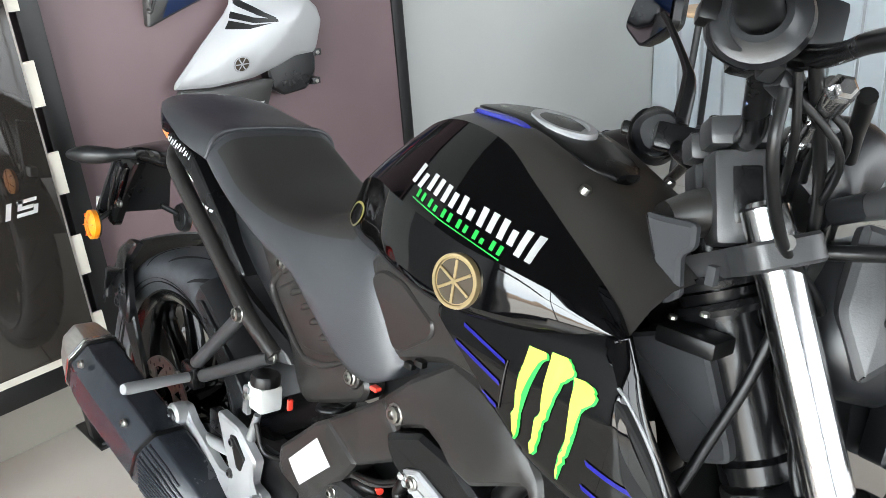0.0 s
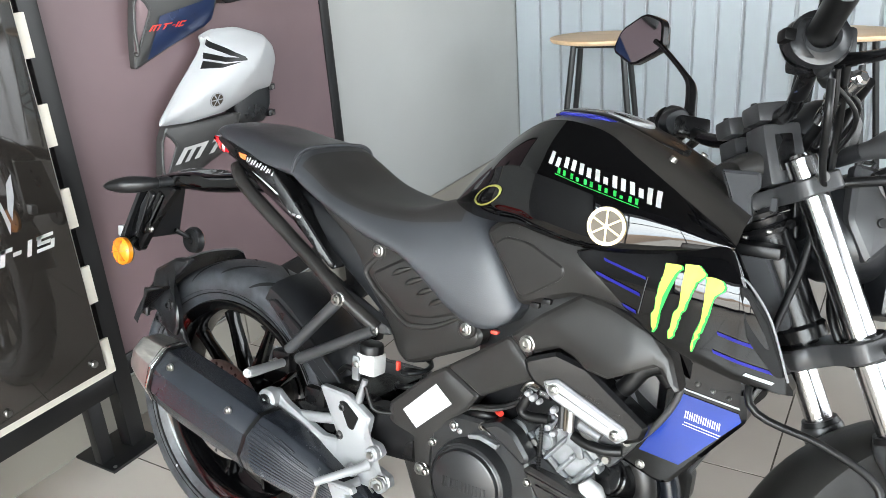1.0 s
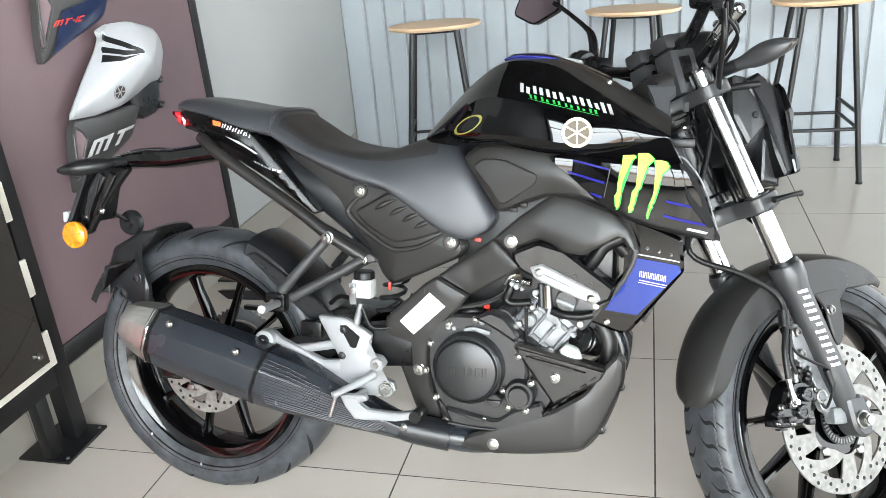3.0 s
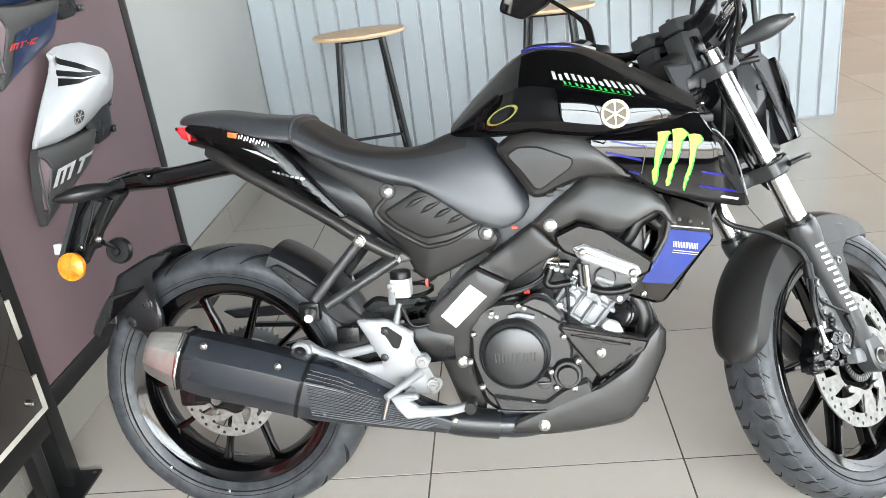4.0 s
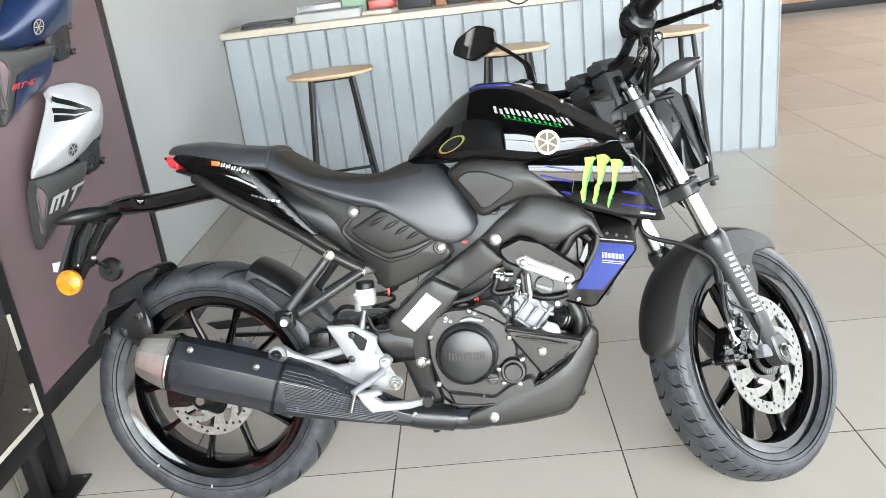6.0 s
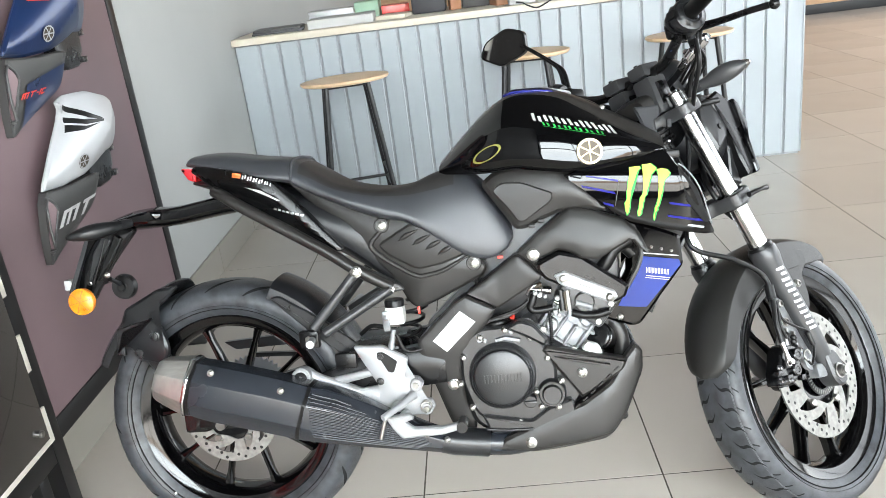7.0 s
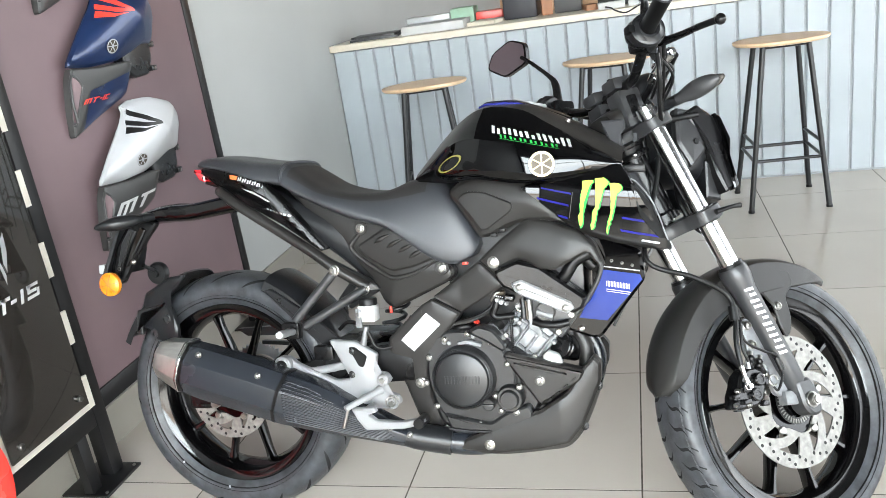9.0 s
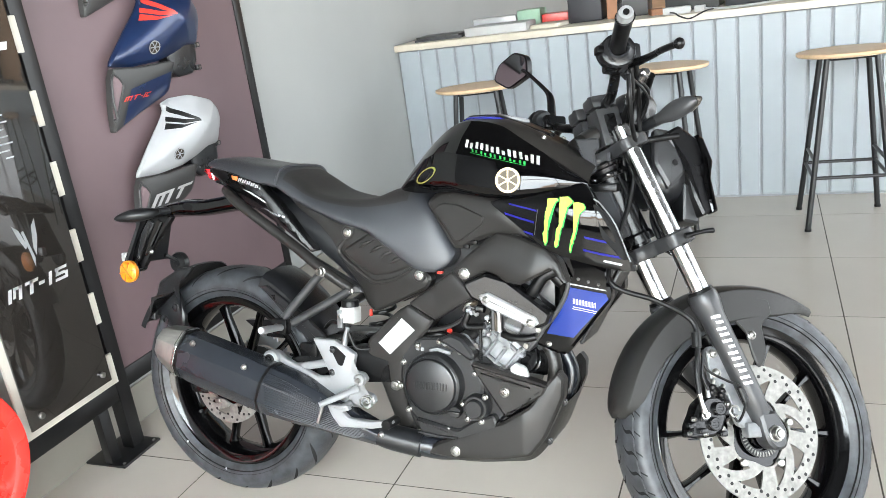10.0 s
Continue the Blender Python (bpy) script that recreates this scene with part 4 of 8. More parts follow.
fd = brake_disc(front, (WB, -0.05, 0.293), 0.141, 0.066, "front_brake_disc")
bm = bmesh.new()
c = side(WB, -0.055, 0.293)
lathe(bm, [(0.036, 0), (0.05, 0), (0.05, 0.003), (0.036, 0.003)], c, 40, closed=True)
part("sensor_ring", bm, STOOLM, fd, "dark slotted sensor ring")
bm = bmesh.new()
for k in range(40):
    a = 2 * math.pi * k / 40
    box(bm, (0.039, -0.0012, 0.003), (0.048, 0.0012, 0.0042), m=c @ Matrix.Rotation(a, 4, "Z"))
part("slot_ring", bm, DISCM, fd)
rd = brake_disc(rear, (0, -0.078, 0.314), 0.11, 0.055, "rear_brake_disc", 28)

# sprocket and chain on the far side
bm = bmesh.new()
c = side(0, 0.085, 0.314)
prof = []
n = 45
vo, vi = [], []
for h in (-0.003, 0.003):
    vo.append([bm.verts.new(c @ Vector(((0.094 if k % 2 else 0.103) * math.cos(2 * math.pi * k / (2 * n)), (0.094 if k % 2 else 0.103) * math.sin(2 * math.pi * k / (2 * n)), h))) for k in range(2 * n)])
    vi.append([bm.verts.new(c @ Vector((0.07 * math.cos(2 * math.pi * k / (2 * n)), 0.07 * math.sin(2 * math.pi * k / (2 * n)), h))) for k in range(2 * n)])
for k in range(2 * n):
    j = (k + 1) % (2 * n)
    bm.faces.new((vo[0][k], vo[0][j], vo[1][j], vo[1][k]))
    bm.faces.new((vi[0][k], vi[0][j], vi[1][j], vi[1][k]))
    for e in (0, 1):
        bm.faces.new((vo[e][k], vo[e][j], vi[e][j], vi[e][k]))
part("sprocket", bm, SILVER, rear, "toothed silver rear sprocket")
part("cush_drive", lathe(bmesh.new(), [(0.02, -0.08), (0.068, -0.078), (0.072, -0.06), (0.05, -0.05), (0.02, -0.05)], side(0, 0, 0.314), 28, closed=True), ENGINE, rear)
bm = bmesh.new()
for i in range(70):
    f = i / 69
    box(bm, (-0.0055, 0.078, -0.005), (0.0055, 0.092, 0.005), m=Matrix.Translation((0.02 + 0.5 * f, 0, 0.417 - 0.02 * f)))
part("drive_chain", bm, STOOLM, bike, "dark steel drive chain")
part("chain_guard", panel([(-0.06, 0.455), (0.2, 0.47), (0.4, 0.44), (0.4, 0.425), (0.2, 0.44), (-0.03, 0.435)], 0.1, 0.02, 0.004, 0.003, s=1), PLASTIC, bike)

# swingarm
def swing(s):
    rings = []
    for x, z, w, h in ((-0.055, 0.318, 0.016, 0.035), (0.02, 0.322, 0.018, 0.045), (0.15, 0.35, 0.02, 0.05), (0.32, 0.40, 0.022, 0.075), (0.46, 0.41, 0.024, 0.09), (0.52, 0.40, 0.024, 0.06)):
        y = s * (0.115 if x < 0.2 else 0.095)
        rings.append([(x, y + i * w, z + j * h / 2) for i, j in ((-0.7, -1), (0.7, -1), (1, -0.6), (1, 0.6), (0.7, 1), (-0.7, 1), (-1, 0.6), (-1, -0.6))])
    part("swingarm_leg", skin(bmesh.new(), rings), SATIN, bike)


both(swing)
part("swingarm_bridge", box(bmesh.new(), (0.30, -0.1, 0.39), (0.42, 0.1, 0.46), 0.015), SATIN, bike)
part("rear_axle", tube(bmesh.new(), [(0, -0.15, 0.314), (0, 0.15, 0.314)], 0.011, 12, 0), STEEL, bike)
# rear shock
bm = bmesh.new()
tube(bm, [(0.42 + 0.06 * (i / 59) + 0.028 * math.cos(i * 0.62) * 0.9, 0.028 * math.sin(i * 0.62), 0.44 + 0.17 * i / 59) for i in range(60)], 0.005, 6, 1)
part("shock_spring", bm, STOOLM, bike)
# rear caliper
part("rear_caliper", box(bmesh.new(), (-0.105, -0.105, 0.285), (-0.045, -0.07, 0.365), 0.01), CALM, bike, "black rear brake caliper")

# rear fenders
def arch(cx, cz, r, a0, a1, half, n=16, thick=0.004, crown=0.012, drop=0.0):
    bm = bmesh.new()
    rows = []
    for k in range(n + 1):
        a = radians(a0 + (a1 - a0) * k / n)
        row = []
        for u in (-1.0, -0.97, -0.8, -0.4, 0, 0.4, 0.8, 0.97, 1.0):
            rr = r + crown * (1 - u * u) - drop * (abs(u) > 0.9) * (1 if abs(u) == 1 else 0.3)
            row.append(Vector((cx + rr * math.cos(a), u * half, cz + rr * math.sin(a))))
        rows.append(row)
    outer = [[bm.verts.new(p) for p in row] for row in rows]
    inner = [[bm.verts.new(p + (Vector((cx, p.y, cz)) - p).normalized() * thick) for p in row] for row in rows]
    m = len(rows[0])
    for g in (outer, inner):
        for k in range(n):
            for i in range(m - 1):
                bm.faces.new((g[k][i], g[k][i + 1], g[k + 1][i + 1], g[k + 1][i]))
    for k in range(n):
        for i in (0, m - 1):
            bm.faces.new((outer[k][i], outer[k + 1][i], inner[k + 1][i], inner[k][i]))
    for k in (0, n):
        for i in range(m - 1):
            bm.faces.new((outer[k][i], outer[k][i + 1], inner[k][i + 1], inner[k][i]))
    return bm


part("inner_fender", arch(0, 0.314, 0.33, 12, 66, 0.082, crown=0.014, drop=0.03), PLASTIC, bike, "matte black inner rear fender")
part("inner_fender_blade", panel([(0.13, 0.585), (0.15, 0.59), (0.25, 0.525), (0.33, 0.46), (0.335, 0.43), (0.30, 0.43), (0.215, 0.50)], 0.088, 0.01, 0.006, 0.003), PLASTIC, bike)
part("tyre_hugger", arch(0, 0.314, 0.335, 112, 154, 0.088, crown=0.01, drop=0.02), PLASTIC, bike, "matte black rear tyre hugger")
hug = part("hugger_bracket", panel([(-0.288, 0.483), (-0.26, 0.52), (-0.241, 0.545), (-0.222, 0.586), (-0.127, 0.63), (-0.078, 0.634), (-0.11, 0.602), (-0.156, 0.572), (-0.133, 0.54), (-0.12, 0.50), (-0.12, 0.478), (-0.135, 0.451), (-0.202, 0.463), (-0.219, 0.492)], lambda x, z: 0.098 + 0.2 * (min(x, -0.11) + 0.15), 0.016, 0.008, 0.006, cuts=3, pillow=(0.006, 0.015)), PLASTIC, bike)
part("hugger_rib", panel([(-0.245, 0.485), (-0.235, 0.545), (-0.145, 0.565), (-0.16, 0.552), (-0.222, 0.535), (-0.225, 0.48)], 0.104, 0.01, 0.003, 0.003), PLASTIC, hug)
part("hugger_arm", panel([(-0.165, 0.53), (-0.15, 0.52), (-0.06, 0.36), (-0.03, 0.33), (-0.06, 0.31), (-0.10, 0.36), (-0.175, 0.45), (-0.2, 0.5)], 0.092, 0.01, 0.008, 0.004), PLASTIC, bike)
bolt(hug, -0.149, -0.1, 0.521, 0.011, 0.004, PLASTIC)
bolt(hug, -0.194, -0.1, 0.482, 0.011, 0.004, PLASTIC)

# exhaust
def hull(sections):
    """Loft of rounded oblong sections: (x, y, z, half width, half height, squareness)."""
    rows = smooth_line(sections, 5)
    rings = []
    for i, (x, y, z, w, h, q) in enumerate(rows):
        a, b = rows[max(i - 1, 0)], rows[min(i + 1, len(rows) - 1)]
        d = Vector((b[0] - a[0], b[1] - a[1], b[2] - a[2])).normalized()
        u = Vector((0, 1, 0))
        u = (u - d * u.dot(d)).normalized()
        v = d.cross(u)
        ring = []
        for k in range(24):
            t = 2 * math.pi * k / 24
            cx, sx = math.cos(t), math.sin(t)
            e = 2.0 / q
            ring.append(Vector((x, y, z)) + u * w * math.copysign(abs(cx) ** e, cx) + v * h * math.copysign(abs(sx) ** e, sx))
        rings.append(ring)
    return skin(bmesh.new(), rings)


CAN_RING = fillet([(0.5, 1.0), (1.0, 0.42), (1.0, -0.4), (0.55, -1.0), (-0.6, -1.0), (-1.0, -0.4), (-1.0, 0.45), (-0.5, 1.0)], 0.07, 2)


def can(sections):
    """Loft of a six-sided muffler section with softened corners."""
    rows = smooth_line(sections, 5)
    rings = []
    for i, (x, y, z, w, h, q) in enumerate(rows):
        a, b = rows[max(i - 1, 0)], rows[min(i + 1, len(rows) - 1)]
        d = Vector((b[0] - a[0], b[1] - a[1], b[2] - a[2])).normalized()
        u = Vector((0, -1, 0))
        u = (u - d * u.dot(d)).normalized()
        v = u.cross(d)
        if v.z < 0:
            v = -v
        rings.append([Vector((x, y, z)) + u * w * p.x + v * h * p.y for p in CAN_RING])
    return skin(bmesh.new(), rings)


muf = part("muffler", can([(-0.03, -0.199, 0.428, 0.046, 0.058, 2.8), (0.03, -0.199, 0.410, 0.05, 0.062, 2.8), (0.15, -0.187, 0.372, 0.05, 0.062, 2.8), (0.225, -0.178, 0.345, 0.049, 0.060, 2.8)]), MUFF, bike, "satin black muffler can", sharp=14)
part("end_cap", can([(-0.1, -0.199, 0.45, 0.033, 0.04, 2.8), (-0.085, -0.199, 0.445, 0.039, 0.048, 2.8), (-0.035, -0.199, 0.4295, 0.0485, 0.0605, 2.8), (-0.027, -0.199, 0.427, 0.0485, 0.0605, 2.8)]), TITAN, muf, "brushed steel end cap", sharp=14)
part("cap_lip", can([(-0.031, -0.199, 0.4284, 0.0505, 0.0625, 2.8), (-0.027, -0.199, 0.4272, 0.0515, 0.0635, 2.8), (-0.0235, -0.199, 0.426, 0.0505, 0.0625, 2.8)]), CHROME, muf, "bright rolled lip")
part("cap_gap", can([(-0.024, -0.199, 0.4262, 0.0488, 0.0608, 2.8), (-0.02, -0.199, 0.425, 0.0488, 0.0608, 2.8), (-0.016, -0.199, 0.4238, 0.0488, 0.0608, 2.8)]), HOSE, muf)
part("outlet", tube(bmesh.new(), [(-0.1, -0.222, 0.428), (-0.06, -0.222, 0.42)], 0.0085, 14, 0), TITAN, muf)
guard = part("heat_guard", can([(0.215, -0.178, 0.349, 0.0505, 0.0615, 2.8), (0.29, -0.168, 0.325, 0.048, 0.056, 2.8), (0.38, -0.15, 0.289, 0.04, 0.042, 2.5), (0.46, -0.135, 0.258, 0.032, 0.029, 2.3), (0.50, -0.13, 0.245, 0.03, 0.024, 2.2)]), MUFF, muf, "ribbed black heat guard", sharp=40)
trees = surface_of(guard)
for k in range(14):
    x0, x1 = 0.232, 0.478 - 0.006 * abs(k - 8) - (0.022 * (5 - k) if k < 5 else 0)
    pts = []
    for i in range(12):
        f = i / 11
        x = x0 + (x1 - x0) * f
        zc = np.interp(x, [0.215, 0.29, 0.38, 0.46, 0.5], [0.349, 0.325, 0.289, 0.258, 0.245])
        hh = np.interp(x, [0.215, 0.29, 0.38, 0.46, 0.5], [0.06, 0.055, 0.041, 0.028, 0.024])
        z = zc + hh * (0.88 - 0.125 * k)
        hit = trees[0].ray_cast(Vector((x, -0.5, z)), Vector((0, 1, 0)))
        if hit[0]:
            pts.append(hit[0] + Vector((0, -0.0005, 0)))
    if len(pts) > 3:
        part("rib", tube(bmesh.new(), pts, 0.0021, 6, 2), MUFF, guard)
part("muffler_seam", can([(0.21, -0.178, 0.351, 0.0515, 0.0625, 2.8), (0.214, -0.178, 0.3495, 0.0515, 0.0625, 2.8), (0.218, -0.178, 0.348, 0.0515, 0.0625, 2.8)]), HOSE, muf)
part("exhaust_pipe", tube(bmesh.new(), [(0.49, -0.128, 0.247), (0.56, -0.115, 0.232), (0.66, -0.09, 0.215), (0.78, -0.05, 0.23), (0.88, 0.0, 0.29), (0.93, 0.02, 0.38), (0.90, 0.02, 0.46), (0.86, 0.0, 0.5)], [0.024, 0.027, 0.027, 0.021, 0.019, 0.019, 0.019, 0.019], 16), MUFF, bike, "black exhaust header pipe")
part("pipe_shield", tube(bmesh.new(), [(0.495, -0.13, 0.247), (0.53, -0.122, 0.237), (0.60, -0.112, 0.225)], [0.029, 0.031, 0.031], 16), PLASTIC, bike)
for x, y, z in ((0.037, -0.2475, 0.463), (0.177, -0.2295, 0.409), (0.47, -0.163, 0.27), (0.512, -0.155, 0.252)):
    bolt(bike, x, y, z, 0.006, 0.004)

# seats and tail
def section_loft(sections, n=5, cols=4):
    """Sections (x, [(half width, z), ...] from the crown down), mirrored and skinned smoothly."""
    flat = [np.array([x] + [v for p in pts for v in p]) for x, pts in sections]
    rows = smooth_line(flat, n)
    rings = []
    for row in rows:
        pts = [np.array((row[1 + 2 * i], row[2 + 2 * i])) for i in range((len(row) - 1) // 2)]
        half = smooth_line(pts, cols)
        ring = [(row[0], -p[0], p[1]) for p in half] + [(row[0], p[0], p[1]) for p in reversed(half) if p[0] > 1e-6]
        rings.append(ring)
    return rings


def rings_mesh(rings):
    return skin(bmesh.new(), rings)


pass_seat = part("passenger_seat", rings_mesh(section_loft([
    (-0.035, [(0, 0.912), (0.04, 0.91), (0.06, 0.905), (0.055, 0.899)]),
    (-0.015, [(0, 0.924), (0.06, 0.919), (0.085, 0.906), (0.078, 0.897)]),
    (0.055, [(0, 0.923), (0.08, 0.916), (0.112, 0.892), (0.102, 0.884)]),
    (0.135, [(0, 0.908), (0.09, 0.901), (0.124, 0.87), (0.112, 0.86)]),
    (0.20, [(0, 0.899), (0.092, 0.892), (0.122, 0.857), (0.11, 0.845)]),
    (0.225, [(0, 0.893), (0.09, 0.886), (0.12, 0.852), (0.108, 0.84)])])), VINYL, bike, "black vinyl passenger seat pad", sharp=50)
rider_rings = section_loft([
    (0.222, [(0, 0.895), (0.08, 0.889), (0.114, 0.862), (0.119, 0.846), (0.107, 0.838)]),
    (0.26, [(0, 0.870), (0.085, 0.864), (0.115, 0.843), (0.122, 0.824), (0.11, 0.815)]),
    (0.32, [(0, 0.831), (0.09, 0.827), (0.118, 0.812), (0.126, 0.796), (0.11, 0.785)]),
    (0.40, [(0, 0.811), (0.085, 0.808), (0.114, 0.79), (0.125, 0.764), (0.11, 0.75)]),
    (0.47, [(0, 0.812), (0.072, 0.808), (0.104, 0.782), (0.122, 0.742), (0.105, 0.73)]),
    (0.53, [(0, 0.832), (0.065, 0.826), (0.102, 0.782), (0.121, 0.703), (0.10, 0.69)]),
    (0.585, [(0, 0.838), (0.06, 0.83), (0.102, 0.785), (0.119, 0.665), (0.095, 0.652)]),
    (0.635, [(0, 0.80), (0.065, 0.795), (0.103, 0.762), (0.114, 0.648), (0.09, 0.64)]),
    (0.675, [(0, 0.742), (0.06, 0.737), (0.097, 0.708), (0.106, 0.66), (0.09, 0.652)]),
    (0.692, [(0, 0.705), (0.05, 0.702), (0.08, 0.69), (0.094, 0.68), (0.085, 0.675)])])
rider = part("rider_seat", rings_mesh(rider_rings), VINYL, bike, "black vinyl rider seat with smooth flanks", sharp=60)
part("seat_top", skin(bmesh.new(), [[(x, y, z + 0.0008) for x, y, z in ring[-7:] + ring[:8]] for ring in rider_rings[2:30]], closed=False), VINYL_TOP, rider, "grained brownish black seat top")
seam = [(0.222 + 0.0, s * w, z) for s, w, z in ((-1, 0.121, 0.848), (-1, 0.108, 0.878), (-1, 0.083, 0.8915), (-1, 0.04, 0.8955), (1, 0.0, 0.8965), (1, 0.04, 0.8955), (1, 0.083, 0.8915), (1, 0.108, 0.878), (1, 0.121, 0.848))]
part("seat_seam", tube(bmesh.new(), seam, 0.0035, 8), VINYL, bike)


def tail(s):
    yf = lambda x, z: 0.08 + 0.42 * max(0.0, min(x + 0.035, 0.135)) - 0.16 * max(0.0, x - 0.1) - 0.8 * max(0.0, 0.895 - 0.17 * max(0.0, x) - 0.6 * max(0.0, x - 0.1) - 0.3 * max(0.0, x - 0.18) - z)
    t = part("tail_cover", panel([(-0.022, 0.888), (0.0, 0.899), (0.06, 0.89), (0.112, 0.876), (0.179, 0.85), (0.215, 0.81), (0.32, 0.683), (0.303, 0.679), (0.2, 0.742), (0.09, 0.803), (0.045, 0.83), (0.0, 0.868)], yf, 0.03, 0.012, 0.003, s, 4, (0.006, 0.02)), SATIN, bike, "gloss black tail cover")
    if s < 0:
        tr = surface_of(t)
        decal("sponsor_block", [bar(0.094, 0.866, 0.02, 0.010, 0.005, -0.004)], tr, ORANGED, t, "orange block of a sponsor mark")
        decal("sponsor_lettering", [bar(0.118 + 0.0115 * k + d, 0.8605 - 0.0042 * k, 0.003, 0.008, 0.003, -0.001) for k in range(6) for d in (0, 0.0055)], tr, WHITED, t, "white blocks in place of lettering")
        decal("flash", [[(0.118, 0.842), (0.155, 0.832), (0.195, 0.806), (0.187, 0.806), (0.163, 0.82)]], tr, WHITED, t, "white pointed flash")
        decal("small_lettering", [bar(0.17 + 0.0105 * k, 0.786 - 0.003 * k, 0.0075, 0.0045, 0.002, -0.002) for k in range(7)], tr, GREYD, t)


both(tail)
part("tail_lamp", panel([(-0.045, 0.896), (-0.012, 0.892), (-0.012, 0.862), (-0.03, 0.87)], 0.075, 0.15, 0.005, 0.006), REDLENS, bike, "red tail lamp lens")
part("tail_underside", rings_mesh(section_loft([(-0.03, [(0, 0.868), (0.03, 0.866), (0.045, 0.858), (0.0, 0.85)]), (0.1, [(0, 0.86), (0.06, 0.85), (0.075, 0.82), (0.0, 0.79)]), (0.3, [(0, 0.78), (0.07, 0.77), (0.08, 0.70), (0.0, 0.66)]), (0.42, [(0, 0.75), (0.07, 0.74), (0.07, 0.6), (0.0, 0.58)])])), PLASTIC, bike)


def side_cover(s):
    yf = lambda x, z: 0.066 + 0.072 * max(0, x - 0.2) - 0.02 * max(0, 0.62 - z)
    sc = part("side_cover", panel([(0.195, 0.848), (0.255, 0.828), (0.314, 0.796), (0.389, 0.766), (0.464, 0.742), (0.513, 0.708), (0.561, 0.679), (0.604, 0.648), (0.632, 0.622), (0.622, 0.60), (0.52, 0.553), (0.47, 0.533), (0.448, 0.55), (0.425, 0.60), (0.405, 0.625), (0.335, 0.69), (0.22, 0.82)], yf, 0.03, 0.012, 0.006, s, 4, (0.009, 0.025)), FRAMEM, bike, "matte black moulded side cover")
    if s > 0:
        return
    pf = lambda x, z: yf(x, z) + 0.0115
    pd = part("knee_pad", panel([(0.39, 0.686), (0.472, 0.73), (0.534, 0.702), (0.603, 0.662), (0.588, 0.651), (0.526, 0.63), (0.477, 0.623), (0.416, 0.658)], pf, 0.014, 0.014, 0.005, s, 4, (0.004, 0.016)), FRAMEM, sc, "raised ribbed pad")
    for x, z in ((0.457, 0.704), (0.487, 0.692), (0.515, 0.68), (0.542, 0.667)):
        bm = bmesh.new()
        y = -pf(x, z) - 0.004
        tube(bm, [(x - 0.016, y + 0.003, z - 0.012), (x + 0.002, y - 0.001, z - 0.002), (x + 0.032, y + 0.001, z + 0.01)], [0.001, 0.0052, 0.001], 8, 4)
        part("pad_rib", bm, FRAMEM, pd)
    ridge = [(0.425, 0.741), (0.398, 0.712), (0.377, 0.69), (0.382, 0.674), (0.412, 0.648), (0.47, 0.612), (0.5, 0.611), (0.54, 0.621), (0.6, 0.652)]
    part("cover_crease", tube(bmesh.new(), [(x, -yf(x, z) - 0.006, z) for x, z in ridge], [0.002, 0.005, 0.006, 0.006, 0.006, 0.006, 0.006, 0.005, 0.002], 8, 4), FRAMEM, sc)
    for x, z in ((0.405, 0.728), (0.603, 0.630)):
        bm = disc(bmesh.new(), side(x, -yf(x, z) - 0.004, z), 0.017, 0.006, 0.002)
        part("bolt_boss", bm, FRAMEM, sc)
        bolt(bike, x, -yf(x, z) - 0.011, z, 0.009, 0.004)


both(side_cover)


def subframe(s):
    part("subframe_tube", tube(bmesh.new(), [(0.03, s * 0.075, 0.838), (0.06, s * 0.095, 0.824), (0.10, s * 0.105, 0.798), (0.27, s * 0.11, 0.69), (0.345, s * 0.11, 0.636), (0.417, s * 0.10, 0.59)], 0.0135, 14), FRAMEM, bike, "satin black subframe tube")
    part("subframe_bar", panel([(0.257, 0.7), (0.347, 0.648), (0.434, 0.594), (0.443, 0.581), (0.411, 0.578), (0.335, 0.628), (0.264, 0.682)], lambda x, z: 0.12 - 0.3 * max(0.0, x - 0.345), 0.022, 0.004, 0.003, s), RISER, bike, "flat charcoal subframe bar")
    part("peg_stay", tube(bmesh.new(), [(0.345, s * 0.113, 0.636), (0.238, s * 0.135, 0.518)], 0.0112, 12, 0), RISER, bike)
    part("peg_stay", tube(bmesh.new(), [(0.415, s * 0.108, 0.588), (0.262, s * 0.135, 0.505)], 0.0108, 12, 0), RISER, bike)
    part("peg_bracket", box(bmesh.new(), (0.205, s * 0.135 - 0.012, 0.475), (0.25, s * 0.135 + 0.012, 0.515), 0.006), SATIN, bike)
    peg = part("passenger_footpeg", tube(bmesh.new(), [(0.232, s * 0.14, 0.493), (0.24, s * 0.165, 0.498), (0.262, s * 0.255, 0.511), (0.264, s * 0.263, 0.512)], [0.009, 0.008, 0.0095, 0.006], 8, 2), SILVER, bike, "folding silver passenger footpeg")
    if s < 0:
        bolt(bike, 0.343, -0.122, 0.634, 0.011, 0.008)
        bolt(bike, 0.408, -0.104, 0.586, 0.011, 0.008)
        bolt(peg, 0.232, -0.149, 0.5, 0.006, 0.004)


both(subframe)

